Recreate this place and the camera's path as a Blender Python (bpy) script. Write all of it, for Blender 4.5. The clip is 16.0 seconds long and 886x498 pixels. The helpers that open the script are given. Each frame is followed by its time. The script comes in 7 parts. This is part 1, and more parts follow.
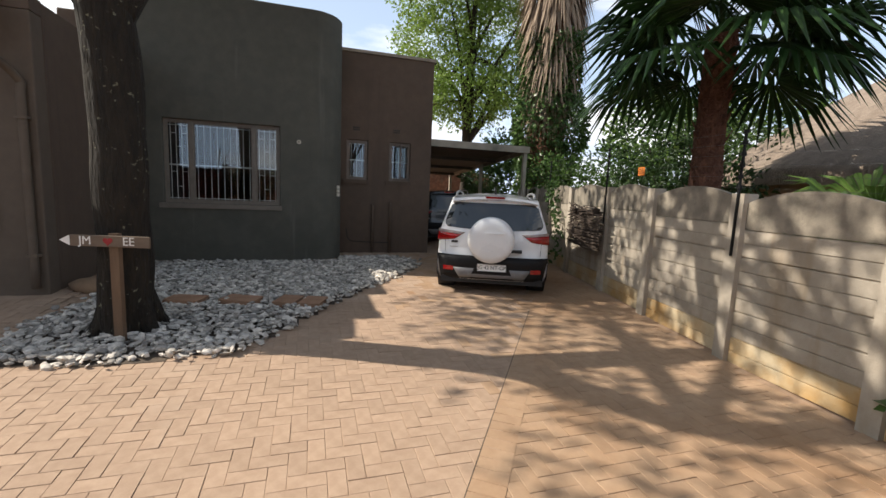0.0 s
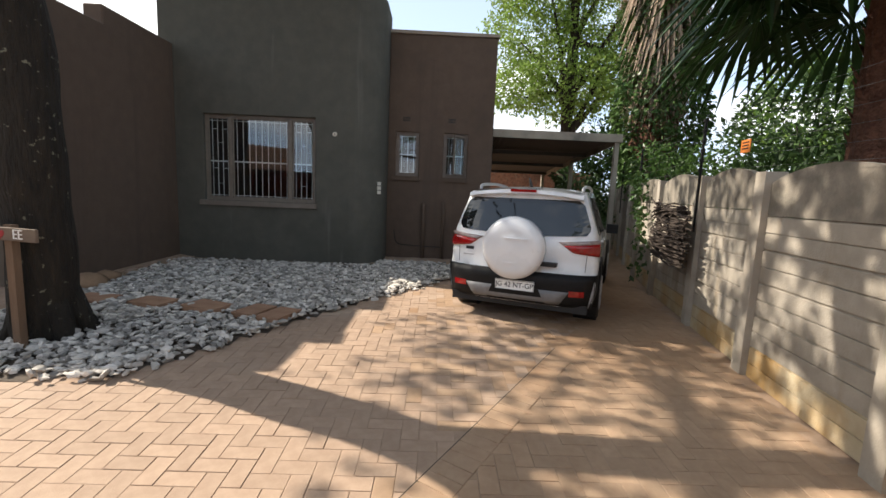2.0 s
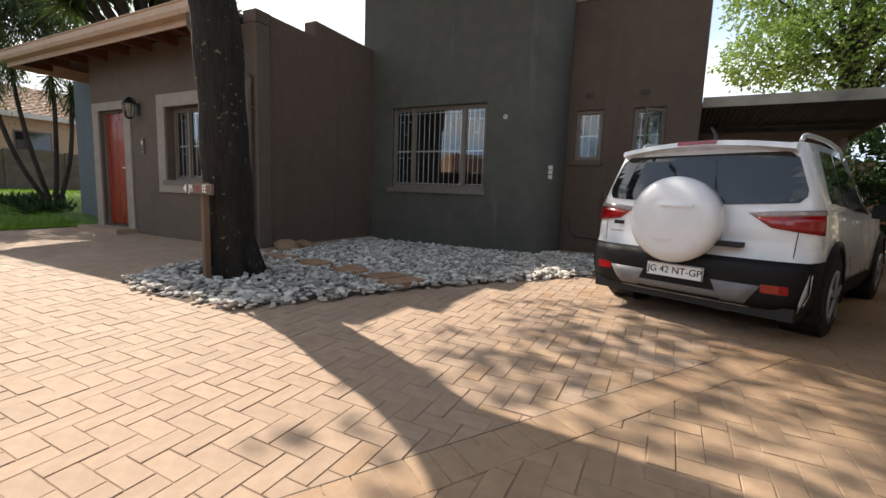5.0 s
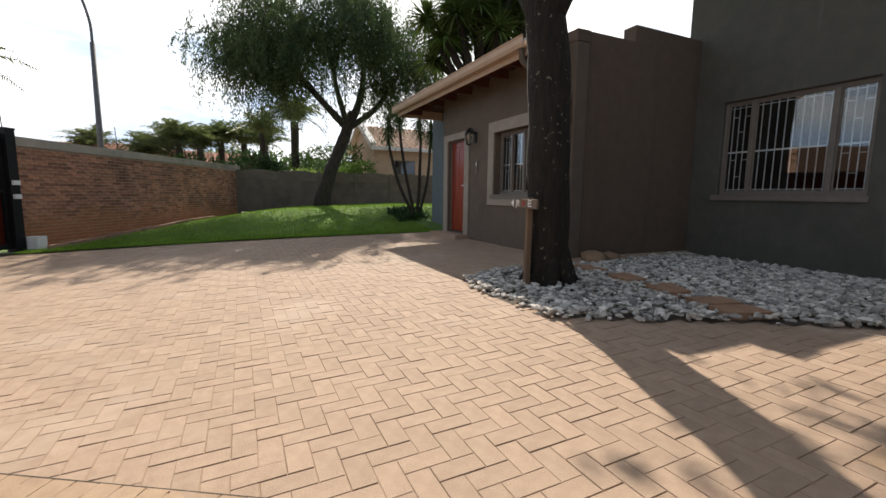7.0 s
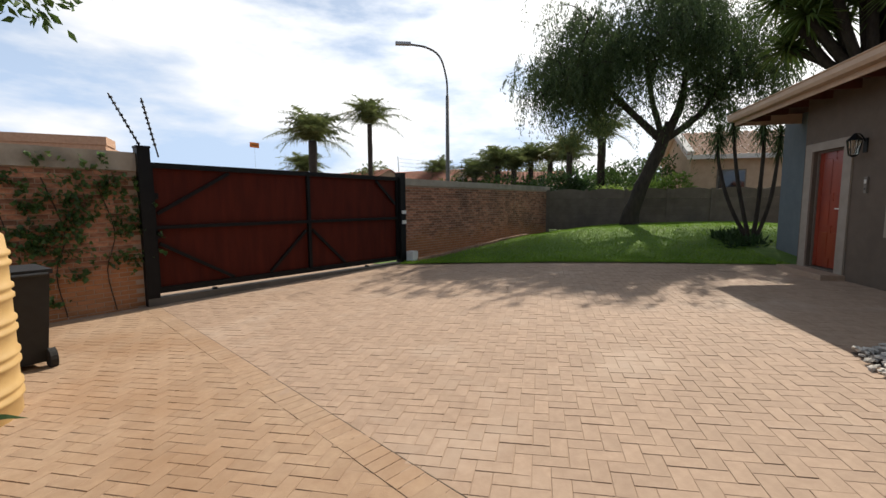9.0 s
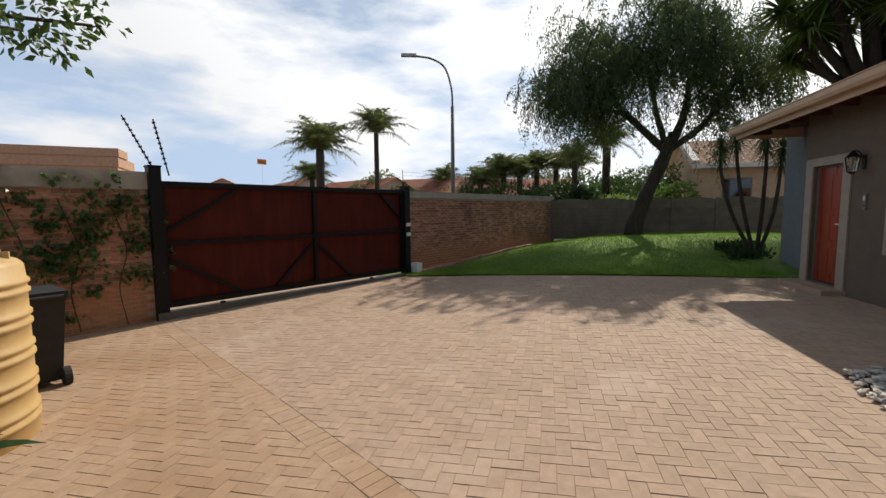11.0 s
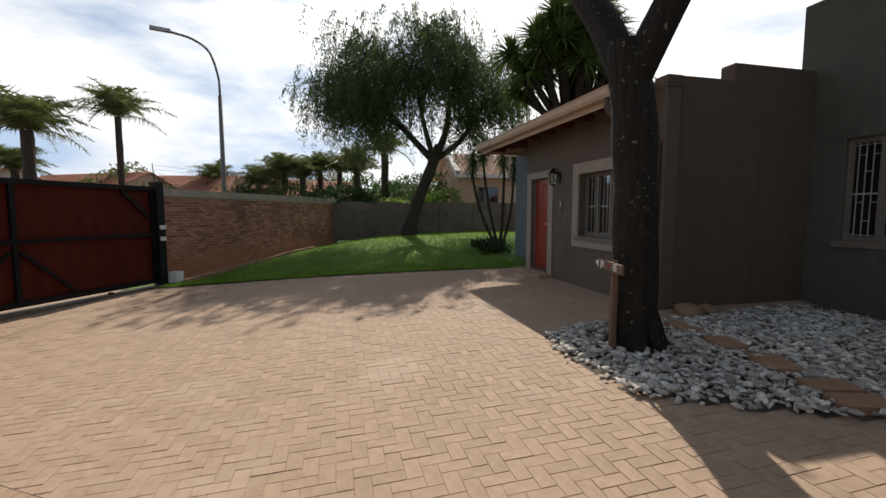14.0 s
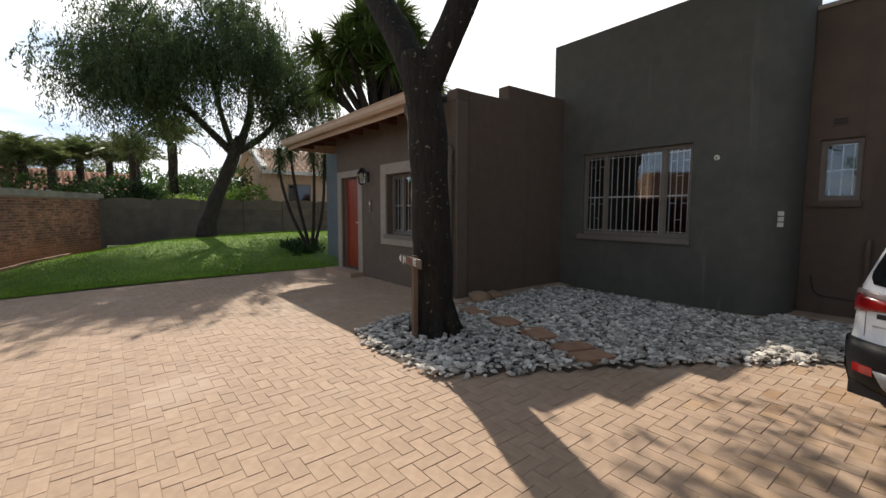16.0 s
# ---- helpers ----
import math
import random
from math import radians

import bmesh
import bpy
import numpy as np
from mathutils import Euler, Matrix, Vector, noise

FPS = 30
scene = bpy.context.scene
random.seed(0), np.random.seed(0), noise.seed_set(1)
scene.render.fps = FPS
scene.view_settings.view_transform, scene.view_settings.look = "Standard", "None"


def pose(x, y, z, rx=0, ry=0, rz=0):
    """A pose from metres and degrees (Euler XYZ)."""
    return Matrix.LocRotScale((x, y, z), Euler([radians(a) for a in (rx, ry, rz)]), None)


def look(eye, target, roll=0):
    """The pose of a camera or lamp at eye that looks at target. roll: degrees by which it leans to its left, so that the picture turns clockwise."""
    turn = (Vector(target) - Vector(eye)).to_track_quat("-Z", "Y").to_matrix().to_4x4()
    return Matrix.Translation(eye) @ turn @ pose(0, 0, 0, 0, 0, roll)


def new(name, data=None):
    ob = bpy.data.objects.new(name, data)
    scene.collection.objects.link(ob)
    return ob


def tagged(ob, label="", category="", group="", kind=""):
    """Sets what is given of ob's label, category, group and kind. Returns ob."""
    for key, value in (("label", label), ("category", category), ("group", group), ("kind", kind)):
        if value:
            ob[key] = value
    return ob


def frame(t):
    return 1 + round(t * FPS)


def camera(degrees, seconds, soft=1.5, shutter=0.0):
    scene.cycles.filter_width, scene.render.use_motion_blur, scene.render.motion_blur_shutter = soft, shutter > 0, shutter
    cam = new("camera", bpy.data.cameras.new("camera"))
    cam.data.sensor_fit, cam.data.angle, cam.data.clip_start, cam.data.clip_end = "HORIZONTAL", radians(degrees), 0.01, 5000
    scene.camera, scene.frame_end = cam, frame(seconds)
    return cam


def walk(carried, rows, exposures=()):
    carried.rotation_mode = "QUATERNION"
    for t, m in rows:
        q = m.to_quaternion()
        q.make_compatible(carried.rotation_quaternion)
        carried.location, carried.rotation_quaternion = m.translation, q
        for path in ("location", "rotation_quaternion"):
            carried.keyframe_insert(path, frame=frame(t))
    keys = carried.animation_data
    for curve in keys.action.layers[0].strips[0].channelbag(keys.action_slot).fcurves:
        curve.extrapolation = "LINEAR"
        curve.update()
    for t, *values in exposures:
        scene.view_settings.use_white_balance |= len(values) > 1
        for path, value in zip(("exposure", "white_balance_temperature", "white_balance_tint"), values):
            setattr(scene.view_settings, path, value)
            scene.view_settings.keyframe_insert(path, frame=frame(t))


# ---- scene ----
cam = camera(91.5, 16.0)
PATH = [
    (0, (-0.69, -0.105, 1.62), (-0.101, 1.788, 1.357), 2.5),
    (0.5, (-0.224, 0.133, 1.57), (0.192, 2.072, 1.308), 2.5),
    (1, (0.205, 0.392, 1.54), (0.551, 2.345, 1.282), 2.5),
    (1.5, (0.553, 0.664, 1.505), (0.749, 2.638, 1.25), 2.5),
    (2, (0.839, 0.969, 1.516), (0.884, 2.951, 1.256), 2.4),
    (2.5, (1.077, 1.203, 1.468), (0.857, 3.174, 1.213), 2.2),
    (3, (1.329, 1.42, 1.381), (0.89, 3.354, 1.126), 2.0),
    (3.2, (1.424, 1.503, 1.353), (0.99, 3.439, 1.099), 2.1),
    (5.3, (1.59, 1.619, 1.105), (0.505, 3.281, 0.859), 1.8),
    (5.5, (1.571, 1.624, 1.111), (0.359, 3.194, 0.859), 1.4),
    (6, (1.55, 1.605, 1.135), (0.068, 2.923, 0.883), 1.1),
    (6.5, (1.503, 1.552, 1.143), (-0.157, 2.639, 0.893), 0.8),
    (7, (1.431, 1.479, 1.157), (-0.366, 2.319, 0.911), 0.8),
    (7.5, (1.368, 1.378, 1.177), (-0.545, 1.908, 0.936), 0.6),
    (8, (1.345, 1.281, 1.228), (-0.634, 1.449, 0.994), 0.2),
    (8.5, (1.364, 1.153, 1.362), (-0.611, 0.933, 1.139), -0.2),
    (8.7, (1.367, 1.116, 1.42), (-0.586, 0.745, 1.198), -0.2),
    (10.8, (1.484, 1.227, 1.674), (-0.43, 0.677, 1.492), -0.5),
    (11, (1.468, 1.229, 1.677), (-0.468, 0.759, 1.495), -0.5),
    (11.5, (1.479, 1.255, 1.677), (-0.49, 0.956, 1.497), -0.3),
    (12, (1.491, 1.285, 1.659), (-0.496, 1.139, 1.484), -0.3),
    (12.5, (1.497, 1.31, 1.653), (-0.496, 1.284, 1.479), -0.1),
    (13, (1.503, 1.347, 1.639), (-0.487, 1.46, 1.465), -0.0),
    (13.5, (1.556, 1.383, 1.659), (-0.415, 1.676, 1.483), -0.0),
    (14, (1.556, 1.429, 1.645), (-0.378, 1.911, 1.472), -0.0),
    (14.5, (1.576, 1.468, 1.641), (-0.293, 2.159, 1.468), 0.1),
    (15, (1.602, 1.492, 1.633), (-0.187, 2.37, 1.462), 0.2),
    (15.5, (1.625, 1.528, 1.636), (-0.065, 2.583, 1.462), 0.1),
    (16, (1.646, 1.54, 1.637), (0.073, 2.763, 1.462), 0.2),
]
walk(cam, [(t, look(eye, target, roll)) for t, eye, target, roll in PATH],
     exposures=[(0, 0.52), (1, 0.70), (2, 0.82), (3, 0.92), (5.5, 0.72), (6.5, 0.52), (7.5, 0.36), (8.5, 0.22), (11, -0.05), (12.5, -0.1), (13.5, -0.08), (15, 0.13), (16, 0.32)])

# ---- world and light ----
SUN = Vector((-1.1, 0.40, 1.0)).normalized()
world = bpy.data.worlds.new("sky")
scene.world = world
world.use_nodes = True
wn, wl = world.node_tree.nodes, world.node_tree.links
wn.clear()
sky = wn.new("ShaderNodeTexSky")
sky.sky_type = "NISHITA"
sky.sun_disc = False
sky.sun_elevation = math.asin(SUN.z)
sky.sun_rotation = math.atan2(SUN.x, SUN.y)
sky.air_density, sky.dust_density, sky.ozone_density = 1.0, 1.0, 1.4
geo_dir = wn.new("ShaderNodeTexCoord")
stretch = wn.new("ShaderNodeMapping")
stretch.inputs["Scale"].default_value = (1.0, 1.0, 3.2)
stretch.inputs["Location"].default_value = (0.4, 2.1, 0.3)
puff = wn.new("ShaderNodeTexNoise")
puff.inputs["Scale"].default_value, puff.inputs["Detail"].default_value, puff.inputs["Roughness"].default_value = 2.1, 9, 0.55
ramp = wn.new("ShaderNodeValToRGB")
ramp.color_ramp.elements[0].position, ramp.color_ramp.elements[1].position = 0.47, 0.62
# thicker, brighter cloud veil around the sun
to_sun = wn.new("ShaderNodeVectorMath")
to_sun.operation = "DOT_PRODUCT"
to_sun.inputs[1].default_value = SUN
near_sun = wn.new("ShaderNodeMapRange")
near_sun.inputs["From Min"].default_value, near_sun.inputs["From Max"].default_value = 0.45, 1.0
veil = wn.new("ShaderNodeMath")
veil.operation = "MULTIPLY_ADD"
veil.inputs[1].default_value = 0.13
glare = wn.new("ShaderNodeMix")
glare.data_type = "RGBA"
glare.inputs["A"].default_value, glare.inputs["B"].default_value = (9.3, 9.4, 9.6, 1), (14.0, 13.9, 13.7, 1)
cloud = wn.new("ShaderNodeMix")
cloud.data_type = "RGBA"
bg = wn.new("ShaderNodeBackground")
bg.inputs["Strength"].default_value = 0.098
out = wn.new("ShaderNodeOutputWorld")
wl.new(geo_dir.outputs["Generated"], stretch.inputs["Vector"])
wl.new(geo_dir.outputs["Generated"], to_sun.inputs[0])
wl.new(to_sun.outputs["Value"], near_sun.inputs["Value"])
wl.new(stretch.outputs[0], puff.inputs["Vector"])
wl.new(near_sun.outputs[0], veil.inputs[0])
height = wn.new("ShaderNodeSeparateXYZ")
thin = wn.new("ShaderNodeMapRange")
thin.inputs["From Min"].default_value, thin.inputs["From Max"].default_value = 0.40, 0.95
thin.inputs["To Min"].default_value, thin.inputs["To Max"].default_value = 0.0, -0.22
drift = wn.new("ShaderNodeMath")
drift.operation = "ADD"
wl.new(geo_dir.outputs["Generated"], height.inputs[0])
wl.new(height.outputs["Z"], thin.inputs["Value"])
wl.new(puff.outputs["Fac"], drift.inputs[0])
wl.new(thin.outputs[0], drift.inputs[1])
wl.new(drift.outputs[0], veil.inputs[2])
wl.new(veil.outputs[0], ramp.inputs["Fac"])
wl.new(near_sun.outputs[0], glare.inputs["Factor"])
wl.new(ramp.outputs["Color"], cloud.inputs["Factor"])
# pale haze low over the horizon
low = wn.new("ShaderNodeMapRange")
low.inputs["From Min"].default_value, low.inputs["From Max"].default_value = 0.0, 0.95
low.inputs["To Min"].default_value, low.inputs["To Max"].default_value = 0.85, 0.0
haze = wn.new("ShaderNodeMix")
haze.data_type = "RGBA"
haze.inputs["B"].default_value = (5.4, 7.1, 9.8, 1)
wl.new(height.outputs["Z"], low.inputs["Value"])
wl.new(low.outputs[0], haze.inputs["Factor"])
pale = wn.new("ShaderNodeHueSaturation")
pale.inputs["Saturation"].default_value = 0.45
wl.new(sky.outputs[0], pale.inputs["Color"])
wl.new(pale.outputs[0], haze.inputs["A"])
wl.new(haze.outputs["Result"], cloud.inputs["A"])
wl.new(glare.outputs["Result"], cloud.inputs["B"])
wl.new(cloud.outputs["Result"], bg.inputs["Color"])
wl.new(bg.outputs[0], out.inputs[0])
sun_data = bpy.data.lights.new("sun", "SUN")
sun_data.energy, sun_data.angle, sun_data.color = 5.0, radians(0.53), (1.0, 0.915, 0.79)
sun_lamp = new("sun", sun_data)
sun_lamp.matrix_world = look(SUN * 60, (0, 0, 0))


# ---- materials ----
def mat(name, c1, c2, scale=3.0, rough=0.8, bump=0.2, bscale=60.0, metal=0.0, rand=0.0, island=0.0, spec=0.4, c3=None, c3_scale=0.6, c3_at=(0.52, 0.7), coat=0.0, bdist=0.01, stretch=(1, 1, 1)):
    """Two tones mixed by fine noise, a third laid over in large stains, fine relief, and a shift by object or by island."""
    m = bpy.data.materials.new(name)
    m.use_nodes = True
    n, l = m.node_tree.nodes, m.node_tree.links
    b = n["Principled BSDF"]
    tc = n.new("ShaderNodeTexCoord")
    mp = n.new("ShaderNodeMapping")
    mp.inputs["Scale"].default_value = stretch
    l.new(tc.outputs["Object"], mp.inputs[0])
    t1 = n.new("ShaderNodeTexNoise")
    t1.inputs["Scale"].default_value, t1.inputs["Detail"].default_value, t1.inputs["Roughness"].default_value = scale, 8, 0.62
    l.new(mp.outputs[0], t1.inputs["Vector"])
    r1 = n.new("ShaderNodeValToRGB")
    r1.color_ramp.elements[0].position, r1.color_ramp.elements[1].position = 0.32, 0.68
    r1.color_ramp.elements[0].color, r1.color_ramp.elements[1].color = (*c1, 1), (*c2, 1)
    l.new(t1.outputs["Fac"], r1.inputs[0])
    last = r1.outputs[0]
    if c3:
        t2 = n.new("ShaderNodeTexNoise")
        t2.inputs["Scale"].default_value, t2.inputs["Detail"].default_value, t2.inputs["Roughness"].default_value = c3_scale, 6, 0.6
        l.new(tc.outputs["Object"], t2.inputs["Vector"])
        r2 = n.new("ShaderNodeMapRange")
        r2.inputs["From Min"].default_value, r2.inputs["From Max"].default_value = c3_at
        l.new(t2.outputs["Fac"], r2.inputs["Value"])
        mx = n.new("ShaderNodeMix")
        mx.data_type = "RGBA"
        mx.inputs["B"].default_value = (*c3, 1)
        l.new(r2.outputs[0], mx.inputs["Factor"])
        l.new(last, mx.inputs["A"])
        last = mx.outputs["Result"]
    if rand or island:
        src = n.new("ShaderNodeNewGeometry").outputs["Random Per Island"] if island else n.new("ShaderNodeObjectInfo").outputs["Random"]
        k = island or rand
        mr = n.new("ShaderNodeMapRange")
        mr.inputs["To Min"].default_value, mr.inputs["To Max"].default_value = 1 - k, 1 + k
        l.new(src, mr.inputs["Value"])
        hs = n.new("ShaderNodeHueSaturation")
        l.new(mr.outputs[0], hs.inputs["Value"])
        l.new(last, hs.inputs["Color"])
        last = hs.outputs[0]
    l.new(last, b.inputs["Base Color"])
    b.inputs["Roughness"].default_value, b.inputs["Metallic"].default_value = rough, metal
    b.inputs["Specular IOR Level"].default_value = spec
    b.inputs["Coat Weight"].default_value = coat
    b.inputs["Coat Roughness"].default_value = 0.04
    if rough > 0.15:
        rr = n.new("ShaderNodeMapRange")
        rr.inputs["To Min"].default_value, rr.inputs["To Max"].default_value = max(rough - 0.1, 0.02), min(rough + 0.1, 1)
        l.new(t1.outputs["Fac"], rr.inputs["Value"])
        l.new(rr.outputs[0], b.inputs["Roughness"])
    if bump:
        t3 = n.new("ShaderNodeTexNoise")
        t3.inputs["Scale"].default_value, t3.inputs["Detail"].default_value = bscale, 5
        l.new(mp.outputs[0], t3.inputs["Vector"])
        bp = n.new("ShaderNodeBump")
        bp.inputs["Strength"].default_value, bp.inputs["Distance"].default_value = bump, bdist
        l.new(t3.outputs["Fac"], bp.inputs["Height"])
        l.new(bp.outputs[0], b.inputs["Normal"])
    return m


def leaf_mat(name, c1, c2, island=0.35, rough=0.5, through_light=0.28):
    m = mat(name, c1, c2, 1.2, rough, 0, island=island, spec=0.3)
    n, l = m.node_tree.nodes, m.node_tree.links
    b = n["Principled BSDF"]
    col = b.inputs["Base Color"].links[0].from_socket
    tr = n.new("ShaderNodeBsdfTranslucent")
    l.new(col, tr.inputs["Color"])
    mix = n.new("ShaderNodeMixShader")
    mix.inputs[0].default_value = through_light
    l.new(b.outputs[0], mix.inputs[1])
    l.new(tr.outputs[0], mix.inputs[2])
    l.new(mix.outputs[0], n["Material Output"].inputs[0])
    return m


def glass_mat(name, tint=(0.9, 0.95, 0.95), rough=0.0, ior=1.5):
    m = bpy.data.materials.new(name)
    m.use_nodes = True
    b = m.node_tree.nodes["Principled BSDF"]
    b.inputs["Base Color"].default_value = (*tint, 1)
    b.inputs["Roughness"].default_value, b.inputs["Transmission Weight"].default_value = rough, 1.0
    b.inputs["IOR"].default_value = ior
    return m


GREY = mat("grey_green_plaster", (0.078, 0.076, 0.062), (0.100, 0.096, 0.078), 5, 0.86, 0.5, 140, c3=(0.062, 0.062, 0.050), c3_scale=0.8, c3_at=(0.5, 0.75), bdist=0.004)
BROWN = mat("brown_plaster", (0.100, 0.068, 0.049), (0.125, 0.087, 0.062), 6, 0.86, 0.5, 140, c3=(0.083, 0.059, 0.043), c3_scale=0.7, c3_at=(0.5, 0.75), bdist=0.004)
TAUPE = mat("taupe_plaster", (0.112, 0.084, 0.062), (0.138, 0.105, 0.078), 6, 0.86, 0.4, 140, c3=(0.096, 0.073, 0.055), c3_scale=0.7, bdist=0.004)
def streaks(m, colour, scale, at):
    """Pale or dark run marks down a wall, over what colour it has."""
    n, l = m.node_tree.nodes, m.node_tree.links
    b = n["Principled BSDF"]
    old = b.inputs["Base Color"].links[0].from_socket
    tc = n.new("ShaderNodeTexCoord")
    mp = n.new("ShaderNodeMapping")
    mp.inputs["Scale"].default_value = scale
    l.new(tc.outputs["Object"], mp.inputs[0])
    t = n.new("ShaderNodeTexNoise")
    t.inputs["Scale"].default_value, t.inputs["Detail"].default_value = 1.0, 4
    l.new(mp.outputs[0], t.inputs["Vector"])
    r = n.new("ShaderNodeMapRange")
    r.inputs["From Min"].default_value, r.inputs["From Max"].default_value, r.inputs["To Max"].default_value = at[0], at[1], 0.6
    l.new(t.outputs["Fac"], r.inputs["Value"])
    mx = n.new("ShaderNodeMix")
    mx.data_type = "RGBA"
    mx.inputs["B"].default_value = (*colour, 1)
    l.new(r.outputs[0], mx.inputs["Factor"])
    l.new(old, mx.inputs["A"])
    l.new(mx.outputs["Result"], b.inputs["Base Color"])


streaks(GREY, (0.16, 0.155, 0.135), (5.5, 5.5, 0.35), (0.67, 0.80))
streaks(BROWN, (0.085, 0.060, 0.045), (6.0, 6.0, 0.3), (0.56, 0.72))
PALE_TRIM = mat("pale_plaster_trim", (0.27, 0.225, 0.18), (0.33, 0.28, 0.225), 6, 0.8, 0.3, 120, bdist=0.003)
BLUE = mat("blue_grey_plaster", (0.115, 0.135, 0.142), (0.145, 0.168, 0.172), 5, 0.85, 0.3, 120, bdist=0.003)
PINK = dict(c3=(0.42, 0.315, 0.235), c3_scale=0.9, c3_at=(0.54, 0.72), bdist=0.004)
OCHRE = dict(c3=(0.29, 0.165, 0.085), c3_scale=0.5, c3_at=(0.44, 0.70), bdist=0.004)
PAVER = mat("clay_paver", (0.325, 0.221, 0.152), (0.405, 0.288, 0.204), 14, 0.82, 0.5, 130, rand=0.07, **PINK)
PAVER_FAR = mat("clay_paver_far", (0.325, 0.221, 0.152), (0.405, 0.288, 0.204), 14, 0.82, 0.5, 130, island=0.07, **PINK)
PAVER_OCHRE = mat("earthy_clay_paver", (0.335, 0.222, 0.143), (0.417, 0.291, 0.190), 14, 0.84, 0.5, 130, rand=0.06, **OCHRE)
PAVER_OCHRE_FAR = mat("earthy_clay_paver_far", (0.335, 0.222, 0.143), (0.417, 0.291, 0.190), 14, 0.84, 0.5, 130, island=0.06, **OCHRE)
SAND = mat("joint_sand", (0.30, 0.205, 0.140), (0.37, 0.262, 0.182), 20, 0.95, 0.4, 90)
SOIL_ORANGE = mat("orange_soil", (0.30, 0.135, 0.055), (0.40, 0.20, 0.09), 5, 0.95, 0.7, 30, c3=(0.22, 0.12, 0.06), c3_scale=1.5)
SOIL = mat("bare_soil", (0.20, 0.13, 0.08), (0.30, 0.19, 0.115), 4, 0.95, 0.7, 30, c3=(0.14, 0.12, 0.06), c3_scale=0.2)
SOIL_DARK = mat("dark_soil", (0.055, 0.042, 0.032), (0.10, 0.076, 0.055), 6, 0.95, 0.7, 30)
CONCRETE = mat("precast_concrete", (0.30, 0.262, 0.212), (0.41, 0.362, 0.298), 5, 0.9, 0.5, 70, rand=0.07, c3=(0.29, 0.25, 0.20), c3_scale=1.6, c3_at=(0.50, 0.72), bdist=0.006)
KERB_CLAY = mat("worn_clay_edging", (0.26, 0.15, 0.10), (0.36, 0.23, 0.16), 9, 0.9, 0.5, 70, rand=0.2)
CONCRETE_MILDEW = mat("mildewed_concrete", (0.15, 0.13, 0.105), (0.31, 0.27, 0.215), 4, 0.92, 0.5, 70, rand=0.1, c3=(0.11, 0.10, 0.08), c3_scale=2.5, c3_at=(0.48, 0.68), bdist=0.006)
CONCRETE_SPLASH = mat("mud_splashed_concrete", (0.38, 0.31, 0.20), (0.50, 0.42, 0.29), 5, 0.9, 0.5, 70, rand=0.07, c3=(0.40, 0.25, 0.10), c3_scale=2.2, c3_at=(0.42, 0.66), bdist=0.006)
streaks(CONCRETE, (0.22, 0.155, 0.085), (4.0, 4.0, 0.6), (0.54, 0.70))
# darker, browner tone than the precast concrete, with random patches
CONCRETE_DARK = mat("dark_concrete", (0.12, 0.097, 0.075), (0.18, 0.146, 0.112), 3, 0.92, 0.4, 60, rand=0.08, c3=(0.10, 0.085, 0.07), c3_scale=0.9)
BRICK = mat("red_stock_brick", (0.21, 0.088, 0.053), (0.48, 0.235, 0.138), 9, 0.9, 0.5, 70, rand=0.45, c3=(0.36, 0.23, 0.15), c3_scale=6, c3_at=(0.55, 0.66))
BRICK_FAR = mat("red_stock_brick_far", (0.21, 0.088, 0.053), (0.48, 0.235, 0.138), 9, 0.9, 0.5, 70, island=0.45, c3=(0.36, 0.23, 0.15), c3_scale=6, c3_at=(0.55, 0.66))
def mud_foot(m, colour, top):
    """Mud splashed up from the ground, in an uneven line."""
    n, l = m.node_tree.nodes, m.node_tree.links
    b = n["Principled BSDF"]
    old = b.inputs["Base Color"].links[0].from_socket
    pos = n.new("ShaderNodeNewGeometry")
    sep = n.new("ShaderNodeSeparateXYZ")
    l.new(pos.outputs["Position"], sep.inputs[0])
    t = n.new("ShaderNodeTexNoise")
    t.inputs["Scale"].default_value, t.inputs["Detail"].default_value = 2.2, 5
    l.new(pos.outputs["Position"], t.inputs["Vector"])
    ma = n.new("ShaderNodeMath")
    ma.operation = "MULTIPLY_ADD"
    ma.inputs[1].default_value = -1.1
    l.new(t.outputs["Fac"], ma.inputs[0])
    l.new(sep.outputs["Z"], ma.inputs[2])
    r = n.new("ShaderNodeMapRange")
    r.inputs["From Min"].default_value, r.inputs["From Max"].default_value = top - 0.75, top - 0.35
    r.inputs["To Min"].default_value, r.inputs["To Max"].default_value = 0.75, 0.0
    l.new(ma.outputs[0], r.inputs["Value"])
    mx = n.new("ShaderNodeMix")
    mx.data_type = "RGBA"
    mx.inputs["B"].default_value = (*colour, 1)
    l.new(r.outputs[0], mx.inputs["Factor"])
    l.new(old, mx.inputs["A"])
    l.new(mx.outputs["Result"], b.inputs["Base Color"])


streaks(BRICK_FAR, (0.085, 0.042, 0.028), (1.1, 1.1, 0.7), (0.50, 0.64))
mud_foot(BRICK, (0.40, 0.17, 0.065), 0.6)
mud_foot(BRICK_FAR, (0.40, 0.17, 0.065), 0.6)
MORTAR = mat("mortar", (0.34, 0.245, 0.175), (0.43, 0.32, 0.235), 8, 0.95, 0.5, 60)
CAP = mat("plaster_coping", (0.33, 0.29, 0.23), (0.42, 0.37, 0.30), 3, 0.9, 0.4, 60, c3=(0.2, 0.18, 0.15), c3_scale=1.2)
WHITE_STONE = mat("white_gravel", (0.33, 0.30, 0.265), (0.58, 0.54, 0.485), 9, 0.85, 0.5, 60, island=0.5)
TERRA = mat("terracotta_slab", (0.27, 0.15, 0.09), (0.36, 0.21, 0.13), 8, 0.88, 0.4, 60, rand=0.08)
